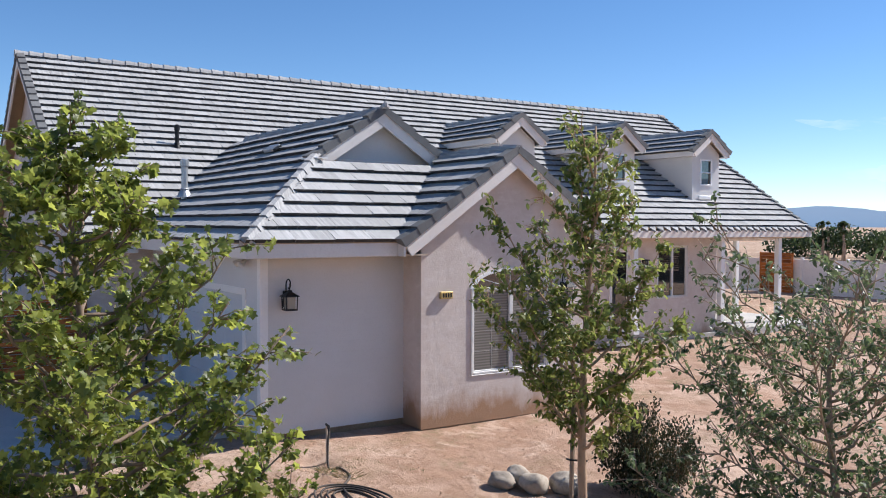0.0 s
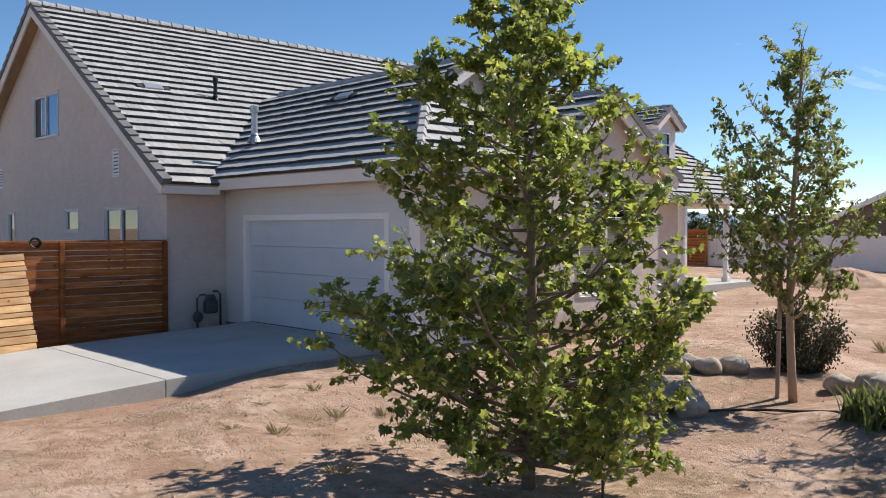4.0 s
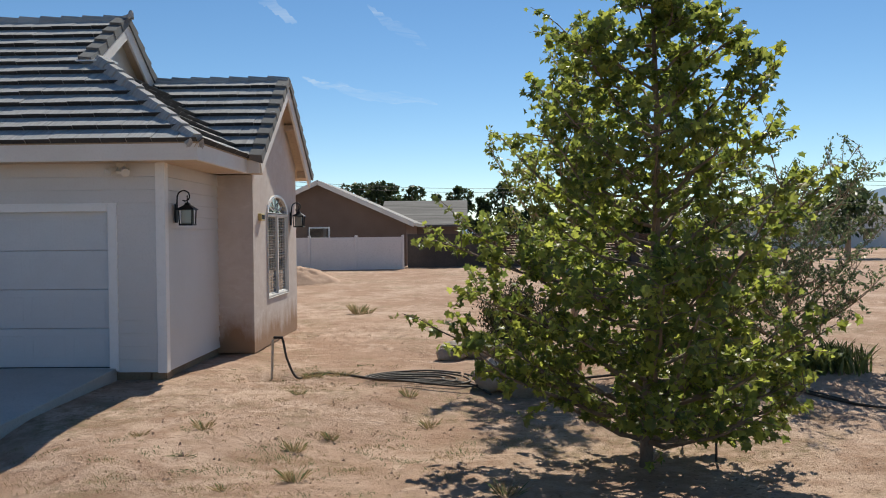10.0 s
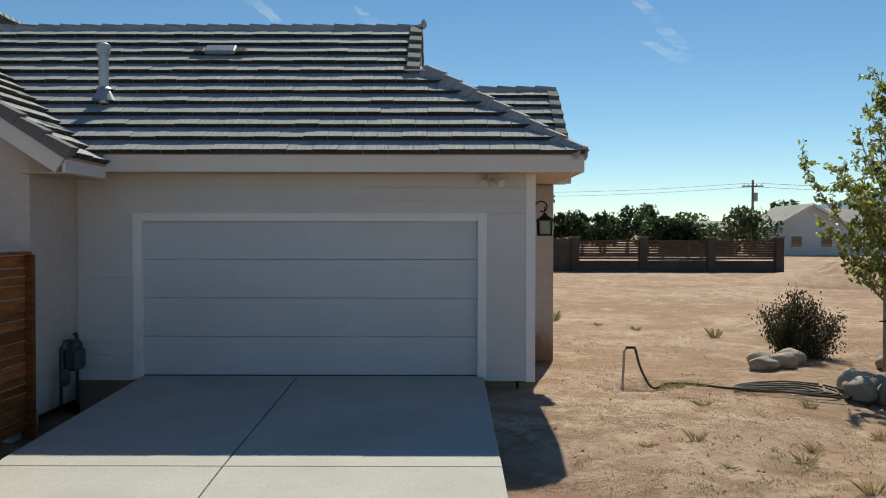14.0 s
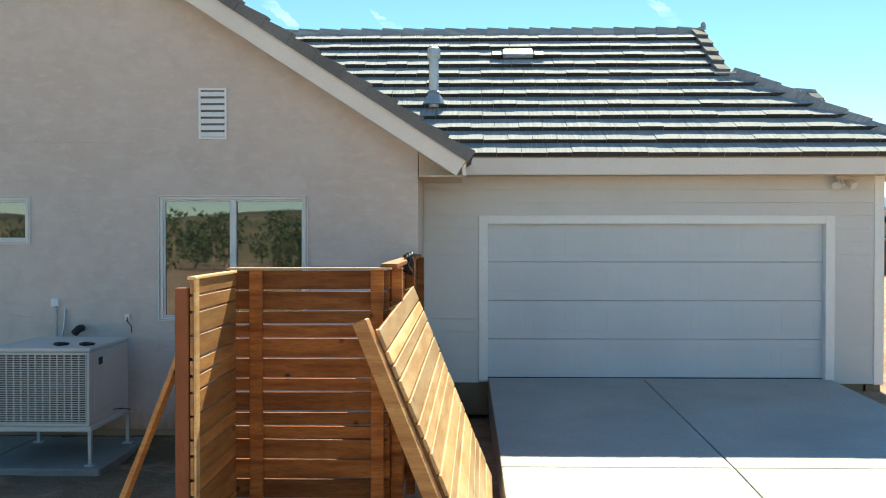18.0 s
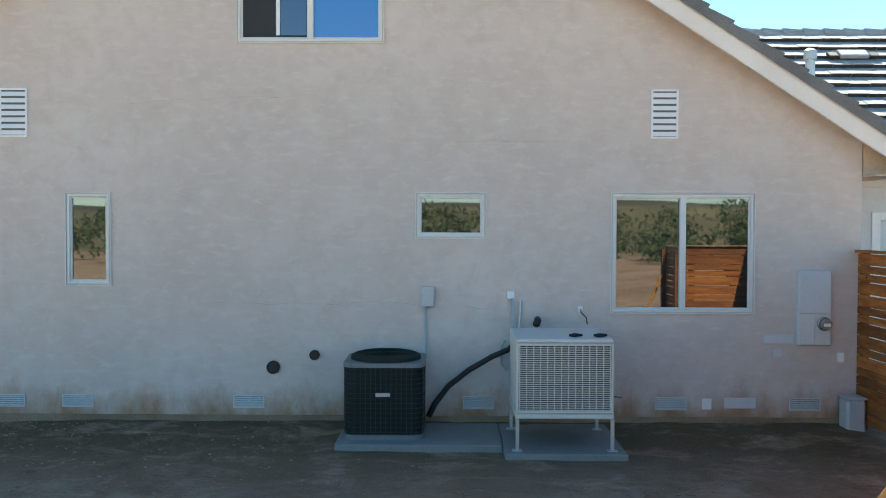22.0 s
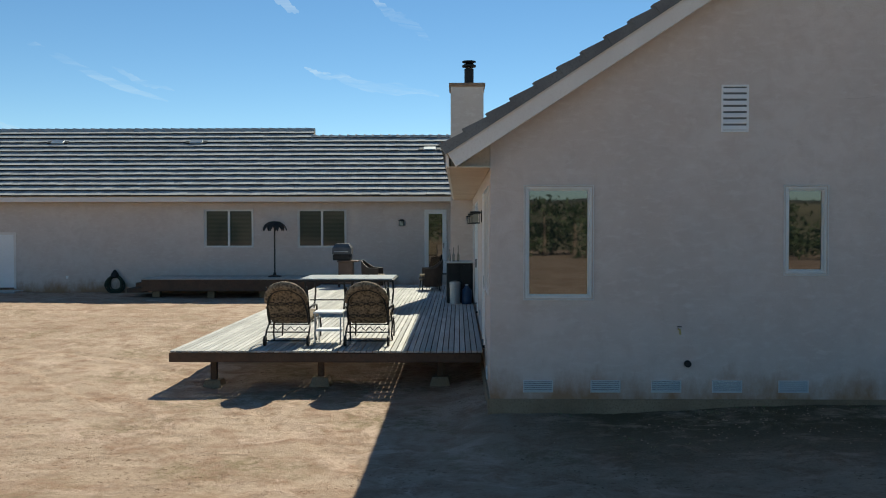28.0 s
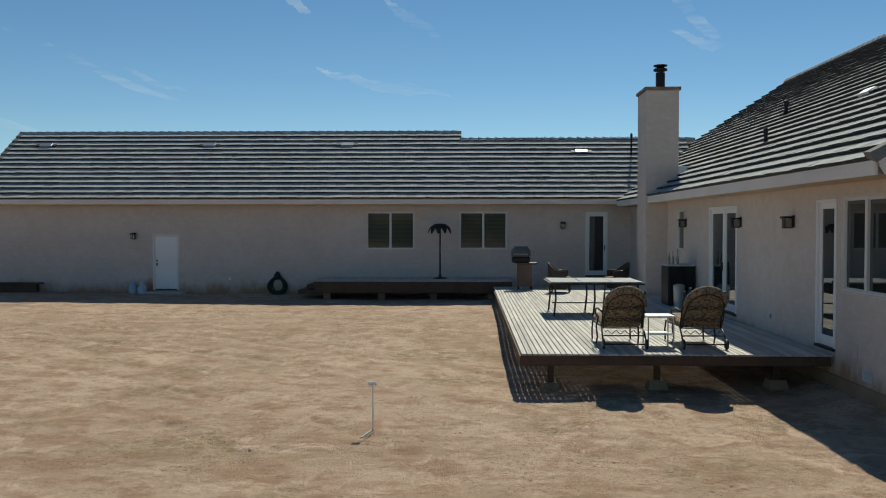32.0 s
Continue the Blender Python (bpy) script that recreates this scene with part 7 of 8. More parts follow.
def boulder(x, y, sx, sy, sz, seed, lift=0.0):
    bm = bmesh.new()
    bmesh.ops.create_icosphere(bm, subdivisions=3, radius=1.0)
    g = ground_z(x, y)
    for v in bm.verts:
        n = noise.noise(v.co * 1.1 + Vector((seed * 3.1, seed, 0))) * 0.30 + noise.noise(v.co * 3.0 + Vector((0, seed * 2.0, 5))) * 0.07
        c = v.co * (1 + n)
        v.co = Vector((x + c.x * sx, y + c.y * sy, g + sz * 0.62 + c.z * sz + lift))
    me = bpy.data.meshes.new("boulder")
    bm.to_mesh(me)
    bm.free()
    me.materials.append(STONE)
    me.polygons.foreach_set("use_smooth", [True] * len(me.polygons))
    return tagged(new("boulder", me), "rounded grey river boulder lying in the dirt", "boulder", "boulders in the yard")


for i, q in enumerate(((10.62, 1.15, 0.24, 0.22, 0.20), (11.02, 1.02, 0.27, 0.25, 0.24), (10.75, 1.55, 0.27, 0.24, 0.22), (11.15, 1.52, 0.30, 0.26, 0.24), (11.45, 1.28, 0.22, 0.24, 0.19), (10.85, 1.30, 0.20, 0.18, 0.16),
                      (10.05, 3.20, 0.27, 0.17, 0.14), (10.10, 3.45, 0.24, 0.20, 0.19), (10.45, 3.42, 0.24, 0.20, 0.18), (10.70, 3.75, 0.26, 0.22, 0.19),
                      (12.25, 3.65, 0.24, 0.20, 0.18), (12.75, 3.45, 0.25, 0.22, 0.20), (13.0, 3.20, 0.22, 0.24, 0.20), (13.1, 3.6, 0.24, 0.2, 0.22))):
    boulder(q[0], q[1], *(k * (0.95 if i < 6 else 0.84) for k in q[2:]), i + 1, 0.10 if i == 5 else 0.0)

# standpipe and hoses
t = thing("standpipe", (7.55, 1.86, -0.35), "white plastic standpipe with a black hose bib", "standpipe")
part("riser", Build().tube([(7.55, 1.86, -0.45), (7.58, 1.84, 0.30), (7.63, 1.82, 0.35)], 0.018, 10), surface("dusty_plastic_pipe", (0.45, 0.38, 0.30), (0.55, 0.48, 0.39), 4, 30, 0.7, 0.1, 0.002), t)
part("tap", Build().tube([(7.60, 1.82, 0.35), (7.72, 1.80, 0.35), (7.74, 1.80, 0.28)], 0.02, 8), DARK, t)


def hose(name, pts, r, label, mat=None):
    out = []
    for i in range(len(pts) - 1):
        p0, p1, p2, p3 = (Vector(pts[max(0, min(len(pts) - 1, j))]) for j in (i - 1, i, i + 1, i + 2))
        for k in range(6):
            u = k / 6
            out.append(0.5 * ((2 * p1) + (p2 - p0) * u + (2 * p0 - 5 * p1 + 4 * p2 - p3) * u * u + (3 * p1 - p0 - 3 * p2 + p3) * u ** 3))
    out.append(Vector(pts[-1]))
    return tagged(part(name, Build().tube(out, r, 7), mat or BLACK, None, smooth=True), label, "hose", "hoses on the ground")


def lay(x, y, h=0.02):
    return (x, y, ground_z(x, y) + h)


HOSE = surface("dusty_hose", (0.045, 0.036, 0.028), (0.085, 0.066, 0.05), 4, 20, 0.7, 0.1)
hose("garden_hose", [(7.74, 1.80, 0.28), (7.80, 1.75, 0.05), (7.95, 1.7, -0.2), lay(8.2, 1.75), lay(8.6, 1.7), lay(9.0, 1.4), lay(9.6, 1.25), lay(10.3, 1.2), lay(10.6, 0.85)], 0.017, "dusty black hose running from the standpipe", HOSE)
for k in range(4):
    cx, cy = 9.55 + 0.06 * k, 1.30 - 0.03 * k
    hose("garden_hose", [lay(cx + (0.45 + 0.11 * k) * math.cos(a), cy + (0.22 + 0.07 * k) * math.sin(a), 0.02 + 0.016 * k) for a in np.linspace(0.3 * k, 0.3 * k + 6.2, 12)], 0.014, "dusty black hose lying in flat loops", HOSE)
hose("garden_hose", [lay(11.5, 1.6), lay(11.9, 2.1), lay(12.5, 1.8), lay(13.3, 1.65), lay(14.2, 0.9), lay(15.0, 0.1), lay(16.2, -0.7)], 0.018, "long dusty black hose across the dirt", HOSE)
hose("drip_line", [lay(12.2, 3.9), lay(12.75, 2.9), lay(13.25, 2.45), lay(14.0, 1.2), lay(14.9, 0.3)], 0.011, "thin dusty drip line across the dirt", HOSE)

# clods and dry weeds
rnd = random.Random(33)
b = Build()
for _ in range(9000):
    if rnd.random() < 0.72:
        x, y = rnd.uniform(5.8, 17.5), rnd.uniform(-9.5, 8.5)
    else:
        x, y = rnd.uniform(-24, -0.5), rnd.uniform(-9.0, -1.2)
    r = (0.005 + 0.018 * rnd.random() ** 4) * (1.0 if x > 0 else 0.6)
    g = ground_z(x, y)
    a = rnd.uniform(0, 6.28)
    vs = [(x + math.cos(a + q) * r * rnd.uniform(0.8, 1.3), y + math.sin(a + q) * r * rnd.uniform(0.8, 1.3), g - 0.004) for q in (0, 1.6, 3.1, 4.7)] + [(x + r * 0.2, y, g + r * rnd.uniform(0.6, 1.1))]
    b.add(vs, [(0, 1, 4), (1, 2, 4), (2, 3, 4), (3, 0, 4)])
for cx, cy, n, sp in ((8.5, 1.7, 380, 0.35), (7.9, 1.25, 220, 0.3), (7.2, -0.4, 240, 0.5), (8.4, -0.6, 240, 0.5), (7.6, -3.0, 200, 0.5), (-11.0, -0.6, 300, 0.8), (-8.5, -1.5, 300, 1.2), (8.0, 1.6, 260, 0.5), (7.5, -1.2, 160, 0.5), (9.3, -1.0, 220, 0.7), (12.0, -3.4, 420, 1.0), (13.8, -2.4, 420, 1.1), (14.5, -0.6, 260, 0.9), (8.3, -4.2, 220, 0.9), (6.3, -3.6, 120, 0.5), (-22.0, -1.0, 120, 0.6), (-24.5, 13.5, 160, 0.7)):
    for _ in range(n):
        x, y, r = rnd.gauss(cx, sp), rnd.gauss(cy, sp * 0.7), 0.006 + 0.018 * rnd.random() ** 2
        if 0.8 < x < 5.66 and -5.2 < y < 1.36:
            continue
        g, a = ground_z(x, y), rnd.uniform(0, 6.28)
        vs = [(x + math.cos(a + q) * r * rnd.uniform(0.8, 1.4), y + math.sin(a + q) * r * rnd.uniform(0.8, 1.4), g - 0.004) for q in (0, 1.3, 2.5, 3.7, 5.0)] + [(x + r * rnd.uniform(-0.4, 0.4), y + r * rnd.uniform(-0.4, 0.4), g + r * rnd.uniform(0.35, 0.65))]
        b.add(vs, [(0, 1, 5), (1, 2, 5), (2, 3, 5), (3, 4, 5), (4, 0, 5)])
CLOD = surface("dirt_clod", (0.38, 0.235, 0.155), (0.50, 0.335, 0.235), 3, 30, 0.95, 0.2)
tagged(part("dirt_clods", b, CLOD), "scattered small dirt clods and pebbles", "clods", kind="stuff")
b, b2 = Build(), Build()
spots = [(7.4, -1.3, 14), (7.45, -2.2, 10), (8.4, -3.4, 40), (9.4, -0.8, 16), (9.2, -2.1, 60), (9.8, -2.0, 40), (8.4, -4.7, 70), (8.3, -3.9, 40), (6.8, -1.85, 10), (6.5, -4.7, 12), (8.6, -2.4, 30), (8.4, 1.7, 30), (7.6, -2.5, 16), (5.75, -2.4, 12), (5.9, -4.2, 14), (0.75, -3.2, 14), (0.6, -1.8, 10), (-22.3, -4.6, 8), (-17.5, -5.5, 5), (8.0, 1.5, 40), (8.5, 1.75, 34), (10.5, -5.2, 26), (12.8, -4.6, 20), (-11.5, -0.5, 18), (-10.2, -0.45, 22), (-9.0, -0.5, 18), (-7.4, -0.6, 8), (-12.6, -1.6, 10)]
for sx, sy, n in spots:
    for _ in range(int(n * 0.8)):
        cx, cy = rnd.gauss(sx, 0.7), rnd.gauss(sy, 0.55)
        if 0.8 < cx < 5.66 and -5.2 < cy < 1.36:
            continue
        bb = b2 if rnd.random() < 0.3 else b
        rad = 0.02 + 0.09 * rnd.random() ** 2
        for _k in range(int(500 * rad)):
            x, y = rnd.gauss(cx, rad), rnd.gauss(cy, rad * 0.8)
            g = ground_z(x, y) - 0.002
            a, h, w = rnd.uniform(0, 6.28), rnd.uniform(0.01, 0.035) * (0.6 + 5 * rad), 0.0016
            dx, dy = math.cos(a) * h * 0.7, math.sin(a) * h * 0.7
            bb.add([(x - w, y, g), (x + w, y, g), (x + dx * 0.6 + w, y + dy * 0.6, g + h * 0.75), (x + dx, y + dy, g + h)], [(0, 1, 2, 3)])
for sx, sy, rad, h0 in ((7.65, 11.1, 0.22, 0.36), (7.7, 12.9, 0.16, 0.22), (10.96, 8.72, 0.16, 0.3), (7.63, -1.62, 0.09, 0.15), (8.24, 0.29, 0.10, 0.10), (9.58, 0.31, 0.11, 0.14), (8.6, -1.95, 0.12, 0.15), (8.89, -1.47, 0.09, 0.13), (7.06, -1.86, 0.10, 0.07), (8.81, -2.93, 0.12, 0.15), (9.9, -0.9, 0.11, 0.14), (8.27, -3.2, 0.12, 0.08),
                        (10.6, -3.4, 0.14, 0.15), (8.55, 1.68, 0.22, 0.09), (8.2, 1.55, 0.18, 0.10), (7.69, -2.45, 0.14, 0.03), (7.9, -2.75, 0.12, 0.03), (9.4, 9.6, 0.12, 0.16), (8.6, 9.9, 0.10, 0.12), (11.9, 8.0, 0.12, 0.14), (0.66, -2.4, 0.10, 0.16), (0.60, -1.3, 0.08, 0.12), (0.68, -3.4, 0.10, 0.14)):
    for _k in range(int(500 * rad) + 20):
        bb = b2 if rnd.random() < (0.9 if h0 < 0.04 else 0.22) else b
        a0, q = rnd.uniform(0, 6.28), rad * rnd.random()
        x, y = sx + math.cos(a0) * q * 0.6, sy + math.sin(a0) * q * 0.6
        g, h, w = ground_z(x, y) - 0.003, h0 * rnd.uniform(0.25, 0.85), 0.0013
        dx, dy = math.cos(a0) * (q + 0.3 * h) * 0.7 + rnd.gauss(0, 0.02), math.sin(a0) * (q + 0.3 * h) * 0.7 + rnd.gauss(0, 0.02)
        bb.add([(x - w, y, g), (x + w, y, g), (x + dx * 0.5 + w, y + dy * 0.5, g + h * 0.65), (x + dx, y + dy, g + h)], [(0, 1, 2, 3)])
tagged(part("dry_weeds", b, leafy("dry_weed_blade", (0.22, 0.165, 0.085), (0.38, 0.30, 0.16), 1.5)), "thin dry straw-coloured weeds in the dirt", "weeds", kind="stuff")
tagged(part("green_weeds", b2, LEAF3), "thin grey-green weeds in the dirt", "weeds", kind="stuff")


# ---- neighbourhood ----
def mound(x, y, r, h, label):
    b = Build()
    n, m = 64, 18
    for i in range(m + 1):
        k = i / m
        for j in range(n):
            a = 2 * math.pi * j / n
            rr = r * (1 - k) * (1 + 0.22 * noise.noise((math.cos(a) * 1.3, math.sin(a) * 1.3, x)))
            px, py = x + math.cos(a) * rr * 1.25, y + math.sin(a) * rr
            b.v.append((px, py, ground_z(px, py) - 0.05 + h * (k ** 0.85) * (1 + 0.22 * noise.noise((px * 2, py * 2, 0)) + 0.14 * noise.noise((px * 6, py * 6, 3)))))
    b.f = [(i * n + j, i * n + (j + 1) % n, (i + 1) * n + (j + 1) % n, (i + 1) * n + j) for i in range(m) for j in range(n)]
    tagged(part("dirt_mound", b, CLOD, None, smooth=True), label, "mound", "mounds of loose dirt")


mound(3.4, 25.2, 1.6, 0.8, "heap of loose brown dirt in the open yard")
mound(22.9, 27.0, 4.0, 1.1, "broad heap of loose brown dirt in the open yard")
VINYL = surface("white_vinyl_fence", (0.72, 0.70, 0.70), (0.78, 0.76, 0.76), 0.5, 20, 0.5, 0.05)
t = thing("vinyl_fence", (-4, 34.6, -0.05), "white vinyl privacy fence across the back of the lot", "fence")
for k in range(13):
    x = 7.1 - k * 2.4
    part("post", Build().box(x - 0.07, 34.53, -0.2, x + 0.07, 34.67, 1.72, 0.02), VINYL, t)
    if k < 12:
        part("panel", Build().box(x - 2.33, 34.57, -0.10, x - 0.07, 34.63, 1.62, 0.01), VINYL, t)
t = thing("wooden_gate", (-8.6, 34.4, -0.2), "orange-brown boarded wooden gate in the vinyl fence", "gate")
part("gate_frame", Build().box(-9.62, 34.38, -0.12, -9.52, 34.44, 1.95, 0.01), CEDAR, t)
part("gate_frame", Build().box(-7.78, 34.38, -0.12, -7.68, 34.44, 1.95, 0.01), CEDAR, t)
for k in range(12):
    part("board", Build().box(-9.52, 34.36, -0.08 + k * 0.168, -7.78, 34.385, 0.078 + k * 0.168, 0.005), CEDAR, t)
BLOCK = surface("brown_block", (0.075, 0.055, 0.045), (0.11, 0.085, 0.07), 1.0, 10, 0.9, 0.3, 0.01)
t = thing("block_fence", (15, 37.0, -0.1), "dark brown block wall with pillars and slatted panels", "fence")
part("solid_wall", Build().box(7.2, 36.9, -0.3, 11.8, 37.1, 1.75), BLOCK, t)
for k in range(4):
    x = 12.0 + k * 3.67
    p = part("pillar", Build().box(x - 0.22, 36.78, -0.3, x + 0.22, 37.22, 1.78, 0.02), BLOCK, t)
    part("pillar_cap", Build().box(x - 0.28, 36.72, 1.78, x + 0.28, 37.28, 1.87, 0.03), FOOTING, p)
    if k < 3:
        part("low_wall", Build().box(x + 0.22, 36.9, -0.3, x + 3.45, 37.1, 0.55), BLOCK, t)
        for j in range(8):
            part("slat", Build().box(x + 0.22, 36.96, 0.62 + j * 0.132, x + 3.45, 37.00, 0.725 + j * 0.132), RIM, t)


def gable_house(x, y, w, d, eave, peak, wallmat, roofmat, label, axis="y", windows=2, base=-0.4):
    """A simple neighbour: gable faces -y when axis is y, else eaves face -y."""
    t = thing("house", (x, y, base), label, "house", "neighbouring houses")
    if axis == "y":
        part("wall", Build().slab([[(x - w / 2, base), (x + w / 2, base), (x + w / 2, eave), (x, peak), (x - w / 2, eave)]], south(y), d), wallmat, t)
        tn = (peak - eave) / (w / 2)
        for s in (-1, 1):
            e = w / 2 + 0.5
            part("roof", Build().add([(x, y - 0.5, peak + 0.12), (x + s * e, y - 0.5, peak + 0.12 - tn * e), (x + s * e, y + d + 0.5, peak + 0.12 - tn * e), (x, y + d + 0.5, peak + 0.12),
                                      (x, y - 0.5, peak - 0.08), (x + s * e, y - 0.5, peak - 0.08 - tn * e), (x + s * e, y + d + 0.5, peak - 0.08 - tn * e), (x, y + d + 0.5, peak - 0.08)],
                                     [(0, 1, 2, 3), (4, 5, 6, 7), (0, 1, 5, 4), (1, 2, 6, 5), (2, 3, 7, 6), (3, 0, 4, 7)]), roofmat, t)
            part("barge", Build().beam((x, y - 0.53, peak - 0.02), (x + s * e, y - 0.53, peak - 0.02 - tn * e), 0.05, 0.25), TRIM, t)
    else:
        part("wall", Build().box(x - w / 2, y, base, x + w / 2, y + d, eave), wallmat, t)
        for s in (0, 1):
            ya, yb = (y - 0.5, y + d / 2) if not s else (y + d + 0.5, y + d / 2)
            part("roof", Build().add([(x - w / 2 - 0.4, ya, eave), (x + w / 2 + 0.4, ya, eave), (x + w / 2 + 0.4, yb, peak), (x - w / 2 - 0.4, yb, peak),
                                      (x - w / 2 - 0.4, ya, eave - 0.15), (x + w / 2 + 0.4, ya, eave - 0.15), (x + w / 2 + 0.4, yb, peak - 0.15), (x - w / 2 - 0.4, yb, peak - 0.15)],
                                     [(0, 1, 2, 3), (4, 5, 6, 7), (0, 1, 5, 4), (1, 2, 6, 5), (2, 3, 7, 6), (3, 0, 4, 7)]), roofmat, t)
    for k in range(windows):
        u = x - w / 2 + w * (k + 0.7) / (windows + 0.4)
        wf = part("window", Build().box(u - 0.6, y - 0.06, base + 1.1, u + 0.6, y - 0.003, base + 2.3, 0.02), WHITE, t)
        part("pane", Build().box(u - 0.52, y - 0.075, base + 1.18, u + 0.52, y - 0.06, base + 2.22), GLASS, wf)
    return t


BROWN = surface("brown_stucco", (0.15, 0.10, 0.075), (0.19, 0.13, 0.10), 0.6, 20, 0.9, 0.2)
CLAD = surface("white_cladding", (0.66, 0.65, 0.64), (0.72, 0.71, 0.70), 0.6, 20, 0.7, 0.1)
SHINGLE = surface("grey_shingle", (0.20, 0.19, 0.18), (0.28, 0.27, 0.26), 0.8, 12, 0.85, 0.3)
DARKSHINGLE = surface("dark_tile_roof", (0.09, 0.085, 0.08), (0.22, 0.21, 0.20), 0.8, 5, 0.9, 0.3, stretch=(0.2, 5, 5))
RED = surface("red_clay_roof", (0.42, 0.13, 0.09), (0.50, 0.19, 0.13), 0.8, 10, 0.8, 0.3)
gable_house(2.1, 39.0, 9.8, 11.0, 2.5, 4.7, BROWN, SHINGLE, "brown stucco house with a grey gable roof", windows=1, base=-0.1)
gable_house(7.3, 53.0, 5.6, 9.0, 2.4, 4.3, BROWN, DARKSHINGLE, "brown house with a grey tile roof behind the fence", "x", 0)
gable_house(40.5, 75.0, 7.0, 9.0, 2.9, 4.9, CLAD, SHINGLE, "white clad bungalow with grey trim and gable", windows=2)
gable_house(47.5, 76.0, 9.0, 9.0, 3.2, 4.7, CLAD, SHINGLE, "white clad bungalow with a grey roof", "x", 2)
gable_house(31.0, 78.0, 6.0, 7.0, 2.3, 3.4, BROWN, SHINGLE, "low brown outbuilding among the trees", "x", 0)
t = gable_house(-56.0, 2.0, 8.0, 22.0, 1.3, 2.3, surface("buff_wall", (0.42, 0.34, 0.27), (0.5, 0.41, 0.33), 0.6, 20, 0.9, 0.2), RED, "long low house with a red clay tile roof", windows=0, base=-1.0)
part("chimney", Build().box(-54.6, 8.0, 1.5, -53.8, 8.8, 3.1, 0.02), CLAD, t)
for y in (4.5, 8.5, 13.0):
    wf = part("window", Build().box(-52.0, y, -0.1, -51.94, y + 1.3, 0.9, 0.02), WHITE, t)
    part("pane", Build().box(-51.94, y + 0.08, -0.02, -51.92, y + 1.22, 0.82), GLASS, wf)


def far_tree(x, y, h, r, seed, label, mat=FARLEAF, n=1000, base=-0.4, leafsize=0.55, clear=0.25):
    rnd = random.Random(seed)
    t = thing("far_tree", (x, y, base), label, "tree", "trees beyond the yard")
    part("trunk", Build().tube([(x, y, base - 0.1), (x + 0.1, y, base + h * 0.4), (x, y, base + h * 0.8)], [0.04 * h, 0.028 * h, 0.01 * h], 7), BARK, t)
    v, f = [], []
    lumps = [(rnd.uniform(-0.6, 0.6) * r, rnd.uniform(-0.6, 0.6) * r, h * rnd.uniform(clear + 0.15, 0.85), rnd.uniform(0.35, 0.6) * r) for _ in range(9)] + [(0, 0, h * 0.86, 0.3 * r)]
    for _ in range(n):
        lx, ly, lz, lr = lumps[rnd.randrange(len(lumps))]
        a, e, q = rnd.uniform(0, 6.28), math.asin(rnd.uniform(-0.9, 1)), lr * rnd.uniform(0.6, 1.08)
        leaf(v, f, (x + lx + math.cos(a) * math.cos(e) * q, y + ly + math.sin(a) * math.cos(e) * q, base + lz + math.sin(e) * q * 0.8), leafsize * rnd.uniform(0.5, 1.2), OVAL, rnd)
    b = Build()
    b.v, b.f = v, f
    part("crown", b, mat, t)


for i, (x, y, h, r) in enumerate(((9.66, 80, 7.6, 1.5), (11.9, 81, 6.4, 1.3), (14.3, 82, 8.0, 2.2), (16.6, 79, 4.7, 2.2), (18.7, 78, 4.6, 2.2), (20.7, 79, 4.7, 2.3), (23.6, 80, 5.4, 2.7), (25.9, 81, 5.9, 2.0), (27.3, 80, 4.4, 2.2), (29.2, 82, 3.6, 2.2),
                              (31.5, 88, 5.0, 3.0), (33.5, 72, 4.4, 3.2), (36.5, 85, 5.6, 2.2), (12.8, 84, 3.6, 2.6), (1.3, 82, 8.3, 2.6), (4.9, 80, 7.7, 1.8), (7.4, 80, 6.8, 1.6), (43.5, 92, 6.4, 2.4), (22.0, 84, 4.4, 2.6), (-0.8, 82, 8.2, 2.6), (2.6, 83, 8.0, 2.4), (34.5, 46, 5.4, 2.8), (22.6, 61, 3.7, 1.8), (24.4, 60, 3.5, 1.8), (26.0, 62, 3.3, 1.7))):
    far_tree(x, y, h, r, 40 + i, "dark green tree standing beyond the block wall")
for i, (x, y, h, r) in enumerate(((-43.0, 4.0, 2.8, 1.5), (-44.5, 8.8, 2.6, 1.4), (-42.0, 12.5, 2.7, 1.4))):
    far_tree(x, y, h, r, 70 + i, "small round orchard tree in the dirt field", LEAF3, 500, -0.6, 0.3, 0.2)
for i, (x, y) in enumerate(((-29.0, 72.0), (-30.2, 74), (-31.8, 73), (-33.2, 76))):
    far_tree(x, y, 4.6, 0.5, 80 + i, "tall narrow dark cypress beyond the fence", FARLEAF, 320, -0.4, 0.4, 0.05)
for i, (x, y, h, r) in enumerate(((-5.0, 70, 4.0, 3.0), (-14.5, 72, 4.2, 3.5), (-22, 78, 2.6, 3.6), (-27, 82, 2.6, 3.6), (-33, 84, 2.8, 3.6), (-39, 86, 3.4, 3.0), (-43, 88, 2.6, 3.6), (-48, 90, 2.6, 3.8), (-36, 92, 2.6, 4.0))):
    far_tree(x, y, h, r, 90 + i, "dark green tree standing beyond the vinyl fence")
# growth on the far side of the lane, mirrored in the windows
rnd = random.Random(55)
for i in range(60):
    far_tree(-52 + i * 1.6 + rnd.uniform(-1, 1), rnd.uniform(-62, -44), rnd.uniform(1.8, 4.8), rnd.uniform(2.0, 3.4), 110 + i, "scrubby tree on the far side of the lane", LEAF3, 330, -0.5, 0.5, 0.05)

